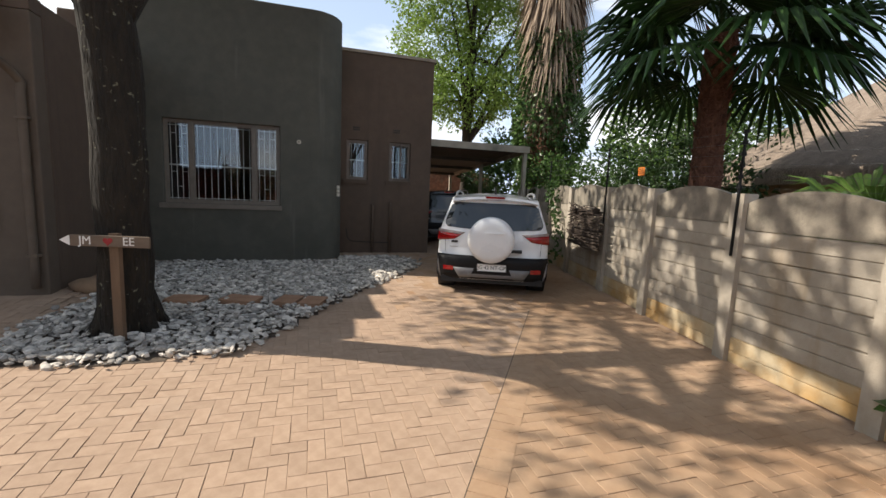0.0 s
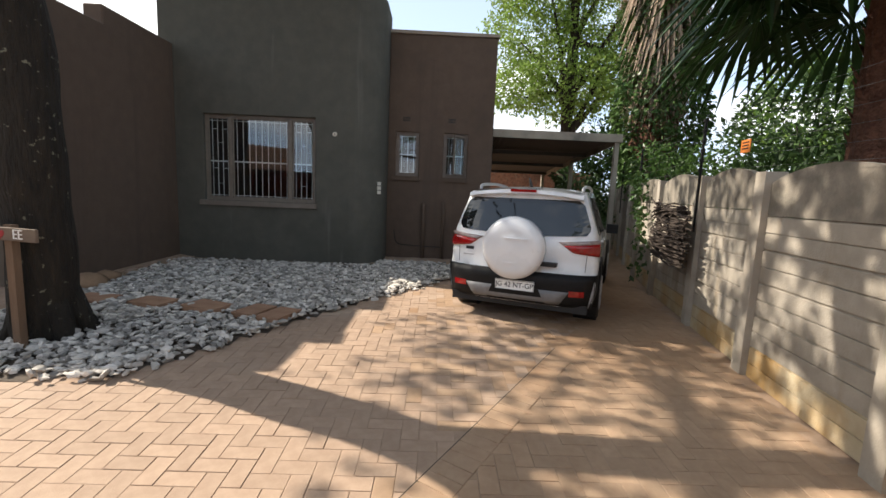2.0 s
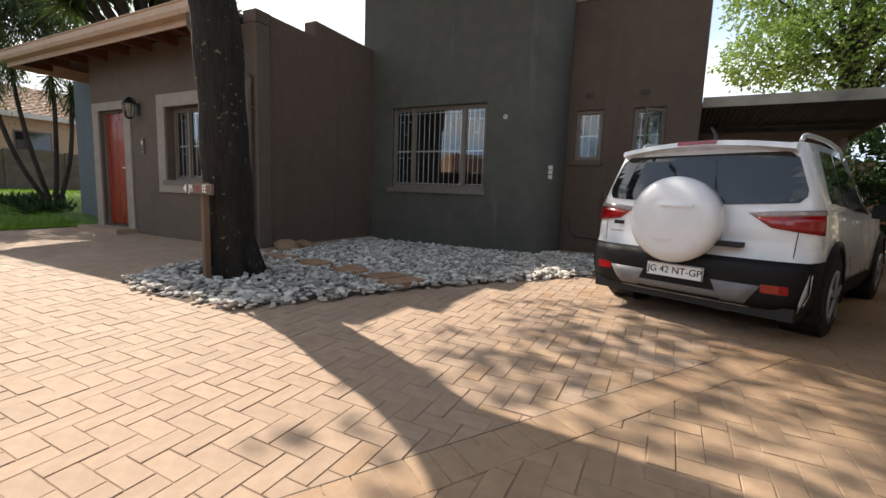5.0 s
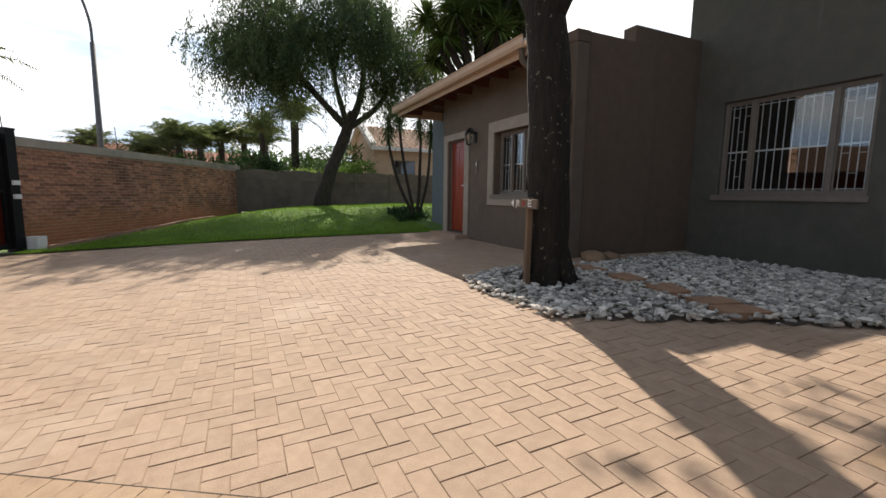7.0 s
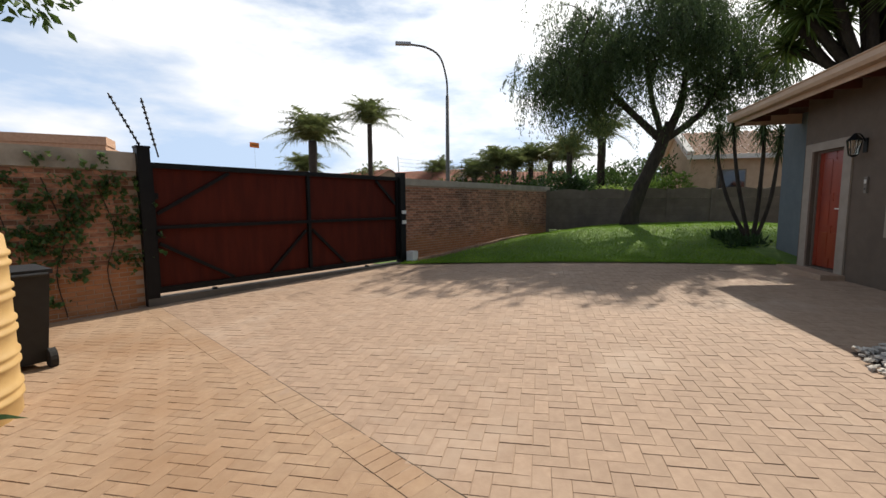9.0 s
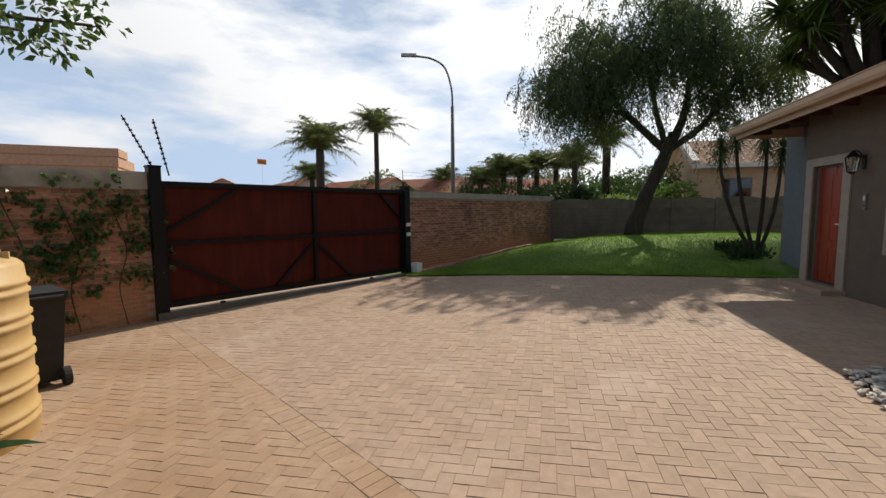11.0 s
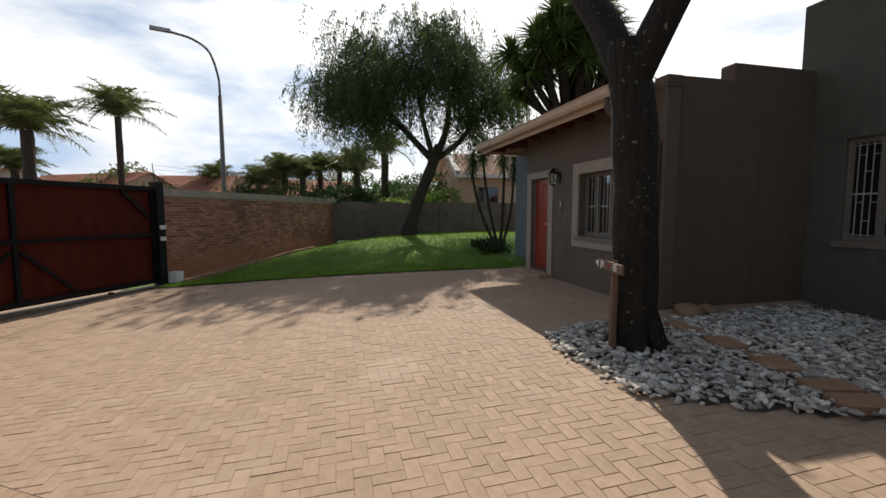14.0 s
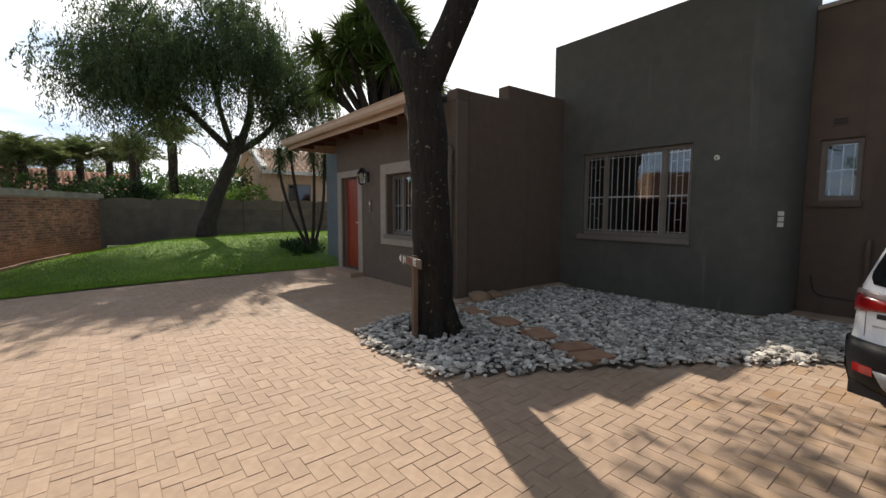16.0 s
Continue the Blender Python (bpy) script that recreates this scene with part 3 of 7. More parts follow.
# ---- windows ----
def window(name, w, y, label, mullions, rail, vbars, deep=0.10, sill=True, open_leaf=None, trim=0.0, frame_mat=None, sill_mat=None):
    x0, x1, z0, z1 = w
    fm = frame_mat or FRAME
    win = thing(name, label, "window", ((x0 + x1) / 2, y, z0), kind="structure")
    cx = (x0 + x1) / 2
    a0, a1, h = x0 - cx, x1 - cx, z1 - z0
    fr = bmesh.new()
    f = 0.045
    for q in ((a0, a0 + f, 0, h), (a1 - f, a1, 0, h), (a0 + f, a1 - f, 0, f), (a0 + f, a1 - f, h - f, h)):
        box(q[0], q[1], deep - 0.03, deep + 0.02, q[2], q[3], fr)
    part("window_frame", fr, fm, win)
    xs_ = [a0 + f] + [a0 + m * (a1 - a0) for m in mullions] + [a1 - f]
    for m in xs_[1:-1]:
        part("mullion", box(m - 0.03, m + 0.03, deep - 0.035, deep + 0.022, f, h - f), fm, win, bevel=0.004)
    for k in range(len(xs_) - 1):
        p0, p1 = xs_[k] + (0.03 if k else 0), xs_[k + 1] - (0.03 if k < len(xs_) - 2 else 0)
        pane = part("pane", box(p0, p1, deep + 0.0, deep + 0.005, f, h - f), GLASS, win, "clear window glass")
        pane.visible_shadow = False
        # casement edge and burglar bars behind the glass
        ed = bmesh.new()
        for q in ((p0, p0 + 0.022, f, h - f), (p1 - 0.022, p1, f, h - f), (p0 + 0.022, p1 - 0.022, f, f + 0.022), (p0 + 0.022, p1 - 0.022, h - f - 0.022, h - f)):
            box(q[0], q[1], deep - 0.012, deep - 0.001, q[2], q[3], ed)
        part("casement", ed, fm, win)
        nb = vbars[k]
        for b in range(nb):
            bx = p0 + (p1 - p0) * (b + 0.5) / nb
            part("burglar_bar", box(bx - 0.006, bx + 0.006, deep + 0.035, deep + 0.047, f, h - f), BAR, win)
        if nb:
            part("cross_bar", box(p0, p1, deep + 0.03, deep + 0.0345, f + rail * (h - 2 * f) - 0.013, f + rail * (h - 2 * f) + 0.013), BAR, win)
            for zz in (0.03, 0.965):
                part("cross_bar", box(p0, p1, deep + 0.03, deep + 0.0345, f + zz * (h - 2 * f) - 0.006, f + zz * (h - 2 * f) + 0.006), BAR, win)
            if len(xs_) > 2 and k in (0, len(xs_) - 2) and nb > 2:
                for b in range(nb - 1):
                    for zz in ((0.2, 0.68) if b % 2 else (0.38, 0.84)):
                        bx = p0 + (p1 - p0) * (b + 0.5) / nb
                        part("ladder_bar", box(bx + 0.006, bx + (p1 - p0) / nb - 0.006, deep + 0.036, deep + 0.046, zz * h - 0.005, zz * h + 0.005), BAR, win)
    if sill:
        sb = box(a0 - 0.07, a1 + 0.03, -0.045, deep - 0.035, -0.085, -0.002)
        part("window_sill", sb, sill_mat or fm, win, "sloped plaster sill", bevel=0.012)
    if trim:
        tb = bmesh.new()
        for q in ((a0 - trim, a0 - 0.004, -trim, h + trim), (a1 + 0.004, a1 + trim, -trim, h + trim), (a0 - 0.004, a1 + 0.004, -trim, -0.004), (a0 - 0.004, a1 + 0.004, h + 0.004, h + trim)):
            box(q[0], q[1], -0.03, -0.002, q[2], q[3], tb)
        part("surround", tb, PALE_TRIM, win, "raised pale plaster surround")
    if open_leaf:
        leaf = part("open_casement", bmesh.new(), fm, win, "casement standing open")
        lb = bmesh.new()
        w_ = a1 - a0 - 2 * f
        for q in ((0, 0.03, 0, h - 2 * f), (w_ - 0.03, w_, 0, h - 2 * f), (0.03, w_ - 0.03, 0, 0.03), (0.03, w_ - 0.03, h - 2 * f - 0.03, h - 2 * f)):
            box(q[0], q[1], -0.012, 0.012, q[2], q[3], lb)
        lb.to_mesh(leaf.data)
        lb.free()
        gp = part("pane", box(0.03, w_ - 0.03, -0.002, 0.002, 0.03, h - 2 * f - 0.03), GLASS, leaf, "clear window glass")
        gp.visible_shadow = False
        leaf.matrix_basis = pose(a1 - f, deep - 0.05, f, 0, 0, 180 + open_leaf)
    return win


window("window_1", WB, Y1, "wide steel window with white burglar bars in the grey wall", (0.225, 0.765), 0.46, (4, 9, 4))
window("window_2", WS1, Y2, "narrow steel window with white bars", (), 0.5, (3,), 0.08, frame_mat=FRAME_BROWN, sill_mat=BROWN)
window("window_3", WS2, Y2, "narrow steel window with one casement standing open", (), 0.5, (3,), 0.08, open_leaf=52, frame_mat=FRAME_BROWN, sill_mat=BROWN)
window("window_4", WP, Y3, "entrance window with white burglar bars and a pale surround", (0.25, 0.5, 0.75), 0.48, (3, 3, 3, 3), 0.16, trim=0.2)

# ---- entrance door ----
door = thing("door_1", "closed red varnished panelled entrance door", "door", (WD[0], Y3, WD[2]), kind="structure")
dw, dh = WD[1] - WD[0], WD[3] - WD[2]
part("door_leaf", box(0.03, dw - 0.03, 0.10, 0.14, 0.02, dh - 0.03), RED_DOOR, door)
for r, (z0, z1) in enumerate(((0.18, 0.62), (0.74, 1.16), (1.28, 1.86))):
    for c in range(2):
        p0 = 0.14 + c * 0.29
        part("door_panel", box(p0, p0 + 0.24, 0.082, 0.0995, z0, z1), RED_DOOR, door, bevel=0.015)
    part("door_rail", box(0.03, dw - 0.03, 0.09, 0.0992, z1 + 0.02, z1 + 0.10), RED_DOOR, door, bevel=0.004)
for x in (0.03, dw / 2 - 0.045, dw - 0.12):
    part("door_stile", box(x, x + 0.09, 0.087, 0.0985, 0.02, dh - 0.03), RED_DOOR, door, bevel=0.004)
fb = bmesh.new()
for q in ((0.0, 0.03, 0, dh), (dw - 0.03, dw, 0, dh), (0.03, dw - 0.03, dh - 0.03, dh)):
    box(q[0], q[1], 0.06, 0.16, q[2], q[3], fb)
part("door_frame", fb, FRAME, door)
tb = bmesh.new()
for q in ((-0.2, -0.002, -0.02, dh + 0.14), (dw + 0.002, dw + 0.2, -0.02, dh + 0.14), (-0.002, dw + 0.002, dh + 0.002, dh + 0.14)):
    box(q[0], q[1], -0.03, -0.002, q[2], q[3], tb)
part("surround", tb, PALE_TRIM, door, "raised pale plaster surround")
part("lock_plate", box(dw - 0.1, dw - 0.055, 0.074, 0.0865, 0.92, 1.1), BAR, door, "bright metal lock plate", bevel=0.003)
part("door_handle", tube([(dw - 0.078, 0.08, 1.03), (dw - 0.078, 0.03, 1.03), (dw - 0.2, 0.03, 1.03)], 0.011, 8), BAR, door, "bright metal lever")
structure("trim_doorstep", box(WD[0] - 0.25, WD[1] + 0.25, Y3 - 0.34, Y3 - 0.004, 0.0, 0.33), PAVER_FAR, "low paved doorstep", "step", 0.01)

# ---- boundary walls ----
LEN_GATE = 5.64
RZ_GATE = math.degrees(math.atan2(GATE_D.y, GATE_D.x))


def gate_line(s, v=0.0):
    p = GATE_P + GATE_D * s + GATE_N * v
    return p.x, p.y


def brick_wall(name, label, s0, s1, z_brick, z_top):
    """A brick wall along the gate's line, local x along it, with a plaster coping."""
    x, y = gate_line(s0)
    wall = thing(name, label, "wall", (x, y, 0), RZ_GATE, kind="structure")
    n = s1 - s0
    part("core", box(0, n, -0.11, -0.008, -0.4, z_brick), MORTAR, wall)
    part("coping", box(-0.0, n, -0.14, 0.03, z_brick, z_top), CAP, wall, "rough plaster coping", bevel=0.012)
    return wall, n


bwall_far, n_far = brick_wall("wall_brick_far", "red stock brick boundary wall with a plaster coping beside the lawn", -8.75, -0.12, 2.0, 2.18)
bwall_near, n_near = brick_wall("wall_brick_near", "red brick boundary wall with creeper and a deep plaster coping", LEN_GATE + 0.15, LEN_GATE + 9.0, 2.05, 2.34)

gate = thing("sliding_gate", "closed sliding gate of dark red boards in a black steel frame", "gate", (*gate_line(0), 0.0), RZ_GATE)
Z0, Z1, ZM = 0.02, 2.2, 1.13
for nm, q in (("top_rail", (0, LEN_GATE, Z1 - 0.09, Z1)), ("bottom_rail", (0, LEN_GATE, Z0, Z0 + 0.10)), ("middle_rail", (0.05, LEN_GATE - 0.05, ZM - 0.03, ZM + 0.03))):
    part(nm, box(q[0], q[1], 0.0, 0.06, q[2], q[3]), BLACK, gate, bevel=0.006)
for s in (0.0, 2.64, LEN_GATE - 0.07):
    part("upright", box(s, s + 0.07, -0.001, 0.061, Z0 + 0.101, Z1 - 0.091), BLACK, gate, bevel=0.006)
for (sa, za, sb, zb) in ((1.75, 0.14, 2.6, 0.95), (2.75, 0.95, 3.6, 0.14), (LEN_GATE - 1.3, 0.14, LEN_GATE - 0.1, 0.86), (LEN_GATE - 1.3, 2.08, LEN_GATE - 0.1, 1.36), (0.1, 1.5, 0.75, 2.08)):
    mid = Vector(((sa + sb) / 2, 0.03, (za + zb) / 2))
    ang = math.degrees(math.atan2(zb - za, sb - sa))
    part("brace", obox(pose(*mid, 0, -ang, 0), math.hypot(sb - sa, zb - za), 0.04, 0.055), BLACK, gate)
nb = 46
for k in range(nb):
    s = 0.02 + k * (LEN_GATE - 0.04) / nb
    part("board", box(s + 0.0003, s + (LEN_GATE - 0.04) / nb - 0.0003, -0.035, -0.014, Z0 + 0.03, Z1 - 0.02), GATE_WOOD, gate)
for s in (1.1, 4.7):
    part("roller", tube([(s, 0.0, -0.06), (s, 0.06, -0.06)], 0.06, 14), BLACK, gate)
structure("trim_gate_track", obox(pose(*gate_line(LEN_GATE / 2, 0.03), -0.12, 0, 0, RZ_GATE), LEN_GATE + 0.3, 0.24, 0.16), CONCRETE_DARK, "concrete sill of the gate track", "sill")
for s, h, nm in ((-0.1, 2.28, "far"), (LEN_GATE + 0.06, 2.42, "near")):
    gp = thing("gate_post", "black steel gate post", "post", (*gate_line(s), 0.0), RZ_GATE, "gate posts")
    part("post", box(-0.09, 0.09, -0.07, 0.13, -0.2, h), BLACK, gp, bevel=0.006)
    part("cap", box(-0.1, 0.1, -0.08, 0.14, h, h + 0.03), BLACK, gp, bevel=0.006)
    for z in (0.95, 1.6) if nm == "near" else ():
        part("guide", box(-0.18, -0.091, -0.03, 0.08, z, z + 0.1), BLACK, gp)
    for z in (0.98, 1.24) if nm == "far" else ():
        part("receiver_box", box(-0.06, 0.06, 0.131, 0.18, z, z + 0.09), BAR, gp, "white plastic sensor box", bevel=0.006)
motor = thing("gate_motor", "weathered white sliding-gate motor box on a concrete foot", "motor", (*gate_line(-0.32, 0.22), 0.0), RZ_GATE)
part("housing", box(-0.1, 0.1, -0.12, 0.12, -0.02, 0.24), BAR, motor, bevel=0.02, segs=2)
part("base", box(-0.14, 0.14, -0.16, 0.16, -0.2, -0.02), CONCRETE_DARK, motor, "concrete foot")


def grooved_plank(m, n, h):
    """A plank with a shallow groove along its middle and a thin tongue that closes the joints."""
    bm = bmesh.new()
    for cz, hh, th in ((0.0, h, 0.03), (-h / 4 + 0.002, h / 2 - 0.010, 0.055), (h / 4 - 0.002, h / 2 - 0.010, 0.055)):
        bmesh.ops.create_cube(bm, size=1.0, matrix=m @ Matrix.Translation((0, 0, cz)) @ Matrix.Diagonal((n, th, hh, 1)))
    return bm


def panel_wall(posts, height, base, name, label, mat_, planks=6, arch=0.12, foot=None, crest=None):
    """A precast wall: slotted posts with planks between them and an arched top plank in each bay."""
    wall = thing(name, label, "wall", (*posts[0], 0), kind="structure")
    o = Vector((*posts[0], 0))
    for k, p in enumerate(posts):
        q0, q1 = posts[max(k - 1, 0)], posts[min(k + 1, len(posts) - 1)]
        a = math.degrees(math.atan2(q1[1] - q0[1], q1[0] - q0[0]))
        b = base(*p)
        part("post", obox(pose(p[0] - o.x, p[1] - o.y, b + height / 2 - 0.1, 0, 0, a), 0.14, 0.15, height + 0.2), mat_, wall, bevel=0.012)
    for p, q in zip(posts, posts[1:]):
        a = math.degrees(math.atan2(q[1] - p[1], q[0] - p[0]))
        n = math.hypot(q[0] - p[0], q[1] - p[1]) - 0.09
        b = (base(*p) + base(*q)) / 2
        h = (height - 0.05) / planks
        mx, my = (p[0] + q[0]) / 2 - o.x, (p[1] + q[1]) / 2 - o.y
        for i in range(planks - 1):
            part("panel", grooved_plank(pose(mx, my, b + h * (i + 0.5), 0, 0, a), n, h), foot if foot and i == 0 else mat_, wall, bevel=0.003)
        bm = bmesh.new()
        rows = []
        N = 12
        for side in (-0.0275, 0.0275):
            lo = [bm.verts.new((-n / 2 + n * i / N, side, 0.004)) for i in range(N + 1)]
            hi = [bm.verts.new((-n / 2 + n * i / N, side, h - 0.02 + arch * (math.sin(math.pi * i / N) ** 0.8 if 0 < i < N else 0))) for i in range(N + 1)]
            rows.append((lo, hi))
        (l0, h0), (l1, h1) = rows
        for i in range(N):
            bm.faces.new((l0[i], l0[i + 1], h0[i + 1], h0[i]))
            bm.faces.new((l1[i + 1], l1[i], h1[i], h1[i + 1]))
            bm.faces.new((h0[i], h0[i + 1], h1[i + 1], h1[i]))
            bm.faces.new((l0[i + 1], l0[i], l1[i], l1[i + 1]))
        bm.faces.new((l0[0], h0[0], h1[0], l1[0]))
        bm.faces.new((l0[N], l1[N], h1[N], h0[N]))
        top = part("top_panel", bm, crest or mat_, wall)
        top.matrix_basis = pose(mx, my, b + h * (planks - 1), 0, 0, a)
    return wall


panel_wall(WALL_POSTS, 1.58, ground, "wall_precast", "sandy precast concrete plank wall with arched tops", CONCRETE, foot=CONCRETE_SPLASH, crest=CONCRETE_MILDEW)
back_posts = [(-17.15 + 0.10 * k, 1.42 + 1.5 * k) for k in range(9)]
panel_wall(back_posts, 1.62, lambda x, y: 0.42, "wall_garden_back", "dark precast concrete plank wall behind the lawn", CONCRETE_DARK, 5, 0.1)

# ---- plants ----
LEAF_MID = leaf_mat("mid_green_leaf", (0.045, 0.095, 0.022), (0.085, 0.15, 0.032))
LEAF_BRIGHT = leaf_mat("bright_green_leaf", (0.11, 0.20, 0.035), (0.20, 0.31, 0.06))
LEAF_TREE = leaf_mat("sunlit_green_leaf", (0.17, 0.26, 0.05), (0.28, 0.39, 0.09), through_light=0.42)
LEAF_DARK = leaf_mat("dark_green_leaf", (0.022, 0.05, 0.014), (0.05, 0.09, 0.026))
LEAF_PEPPER = leaf_mat("grey_green_leaf", (0.045, 0.075, 0.028), (0.088, 0.128, 0.046), through_light=0.4)
# LEAF_PALM is lightened, so distance haze is part of the leaf colour
LEAF_PALM = leaf_mat("palm_leaf", (0.085, 0.115, 0.04), (0.16, 0.19, 0.07), through_light=0.4)
LEAF_FAN = leaf_mat("fan_palm_leaf", (0.02, 0.052, 0.016), (0.04, 0.085, 0.022), through_light=0.12, rough=0.4)
LEAF_YUCCA = leaf_mat("yucca_leaf", (0.035, 0.065, 0.022), (0.08, 0.115, 0.035), through_light=0.15)
LEAF_YUCCA_TALL = leaf_mat("broad_yucca_leaf", (0.045, 0.085, 0.02), (0.13, 0.19, 0.045), through_light=0.22)
LEAF_IVY = leaf_mat("ivy_leaf", (0.035, 0.075, 0.018), (0.09, 0.15, 0.04), through_light=0.15, rough=0.35)
THATCH_DRY = mat("dry_palm_fibre", (0.22, 0.16, 0.11), (0.40, 0.31, 0.23), 9, 0.95, 0.8, 40, stretch=(1, 1, 0.15), bdist=0.04)
PALM_BARK = mat("red_brown_palm_bark", (0.085, 0.035, 0.022), (0.17, 0.075, 0.045), 10, 0.95, 1.0, 30, bdist=0.05)
rng = np.random.default_rng(7)


def rot_frames(d, spin):
    """For unit vectors d: two vectors across, turned by spin."""
    ref = np.where(np.abs(d[:, 2:3]) < 0.9, np.array([[0, 0, 1.0]]), np.array([[1.0, 0, 0]]))
    a = np.cross(d, ref)
    a /= np.linalg.norm(a, axis=1, keepdims=True)
    b = np.cross(d, a)
    c, s = np.cos(spin)[:, None], np.sin(spin)[:, None]
    return a * c + b * s, b * c - a * s


def leaves(name, pos, direction, length, width, material, parent=None, label="", fold=0.25):
    """Leaves as folded diamonds: base, two sides, tip."""
    n = len(pos)
    d = direction / (np.linalg.norm(direction, axis=1, keepdims=True) + 1e-9)
    a, b = rot_frames(d, rng.uniform(0, 6.283, n))
    ln = (length * rng.uniform(0.7, 1.3, n))[:, None]
    wd = (width * rng.uniform(0.7, 1.3, n))[:, None]
    base = pos
    mid = pos + d * ln * 0.45
    v = np.stack([base, mid + a * wd * 0.5 + b * wd * fold, pos + d * ln, mid - a * wd * 0.5 + b * wd * fold], 1).reshape(-1, 3)
    i = np.arange(n)[:, None] * 4
    f = np.concatenate([i + np.array([[0, 1, 2]]), i + np.array([[0, 2, 3]])])
    me = mesh_np(name, v, f)
    return link(name, me, material, parent, label)


def clump_points(blobs, n, shell=0.55):
    """Points in the outer part of uneven blobs (x, y, z, rx, ry, rz), with directions outward."""
    w = np.array([b[3] * b[4] * b[5] for b in blobs]) ** 0.67
    k = rng.choice(len(blobs), n, p=w / w.sum())
    B = np.array(blobs)[k]
    u = rng.normal(size=(n, 3))
    u /= np.linalg.norm(u, axis=1, keepdims=True)
    r = shell + (1.0 - shell) * rng.random(n) ** 0.6
    lump = 1 + 0.22 * np.sin(u[:, 0] * 5 + k) * np.cos(u[:, 1] * 6 + 2 * k) + 0.12 * np.sin(u[:, 2] * 11 + k)
    p = B[:, :3] + u * B[:, 3:] * (r * lump)[:, None]
    return p, u


def broad_tree(name, label, at, trunk, limbs, blobs, n, size, leaf, bark=None, droop=0.0, trunk_r=(0.3, 0.2), shell=0.45):
    """Trunk points and limb point lists in metres from the base; crown of many leaves."""
    t = thing(name, label, "tree", at)
    bark = bark or BARK_DARK
    tp = curve_pts(trunk, 5)
    part("trunk", tube(tp, [trunk_r[0] + (trunk_r[1] - trunk_r[0]) * (i / (len(tp) - 1)) ** 0.6 for i in range(len(tp))], 14, wobble=0.18), bark, t, smooth=True)
    for lp, r0, r1 in limbs:
        q = curve_pts(lp, 4)
        part("limb", tube(q, [r0 + (r1 - r0) * i / (len(q) - 1) for i in range(len(q))], 8, wobble=0.15), bark, t, smooth=True)
    p, u = clump_points(blobs, n, shell)
    d = u * 0.6 + rng.normal(size=u.shape) * 0.6 - np.array([[0, 0, droop]])
    leaves("crown", p, d, size, size * 0.5, leaf, t)
    return t


def sub_limbs(tips, blobs, count, r0, seed):
    """Branches from the limbs' tips into the crown's clumps."""
    rr = random.Random(seed)
    res = []
    for i in range(count):
        a = Vector(rr.choice(tips))
        b = rr.choice(blobs)
        e = Vector((b[0] + rr.uniform(-0.7, 0.7) * b[3], b[1] + rr.uniform(-0.7, 0.7) * b[4], b[2] + rr.uniform(-0.6, 0.7) * b[5]))
        m = (a + e) / 2 + Vector((rr.uniform(-0.3, 0.3), rr.uniform(-0.3, 0.3), rr.uniform(0, 0.4)))
        res.append(([a, m, e], r0, 0.012))
    return res


# shade tree in the gravel bed
TX, TY, TZ = -2.32, 4.50, 0.18
# most clumps lie out of view, placed so their shadows dapple the drive
blobs = [(1.6, 0.6, 7.6, 2.0, 2.2, 1.2), (-0.6, 1.6, 8.3, 2.2, 2.0, 1.2), (2.6, -1.0, 7.0, 1.7, 1.9, 1.0), (0.9, 2.6, 7.4, 2.0, 1.8, 1.1), (2.9, 1.8, 6.7, 1.6, 1.8, 1.0), (-1.6, 0.2, 8.8, 1.6, 1.6, 1.0), (3.4, 3.2, 6.6, 1.4, 1.5, 0.9), (1.0, -2.4, 7.8, 1.3, 1.3, 0.8), (-2.7, 1.7, 6.9, 2.1, 2.4, 0.7), (-1.6, 3.4, 6.9, 1.8, 1.9, 0.7), (-3.6, -0.2, 7.2, 1.4, 1.4, 0.6), (-3.4, 2.6, 7.2, 1.5, 1.6, 0.7), (-2.6, 3.7, 7.3, 1.3, 1.2, 0.6), (0.8, -3.25, 3.3, 0.3, 0.3, 0.2)]
limbs = [([(0.0, -0.20, 2.95), (-0.42, -0.26, 3.65), (-0.95, -0.34, 4.4), (-1.6, -0.4, 5.4), (-1.9, -0.2, 6.8)], 0.18, 0.12),
         ([(0.04, -0.20, 2.85), (0.30, 0.0, 3.5), (0.58, 0.22, 4.3), (1.0, 0.5, 5.2), (1.6, 0.7, 6.4)], 0.175, 0.12),
         ([(1.0, 0.5, 5.2), (0.9, -1.6, 5.3), (0.85, -2.7, 4.4), (0.8, -3.3, 3.25)], 0.035, 0.006)]
limbs += sub_limbs([(-1.75, -0.4, 5.4), (-1.9, -0.2, 6.8), (1.0, 0.5, 5.2), (1.6, 0.7, 6.4), (1.3, 0.6, 5.8)], blobs, 32, 0.075, 3)
shade_tree = broad_tree("shade_tree", "tall forked shade tree with lichen-spotted dark bark standing in white gravel", (TX, TY, TZ - 0.12), [(0.0, 0.0, 0.0), (0.0, -0.01, 0.4), (0.02, -0.05, 1.2), (0.04, -0.12, 2.2), (0.02, -0.20, 2.9), (0.02, -0.22, 3.25)], limbs, blobs, 11000, 0.16, LEAF_MID, BARK, trunk_r=(0.25, 0.195))
for k in range(7):
    a = k * 0.9 + 0.3
    part("root_flare", tube([(0.05 * math.cos(a), 0.05 * math.sin(a), 0.75), (0.22 * math.cos(a), 0.03 + 0.22 * math.sin(a), 0.22), (0.38 * math.cos(a), 0.03 + 0.38 * math.sin(a), 0.05)], [0.10, 0.085, 0.035], 8), BARK, shade_tree, smooth=True)

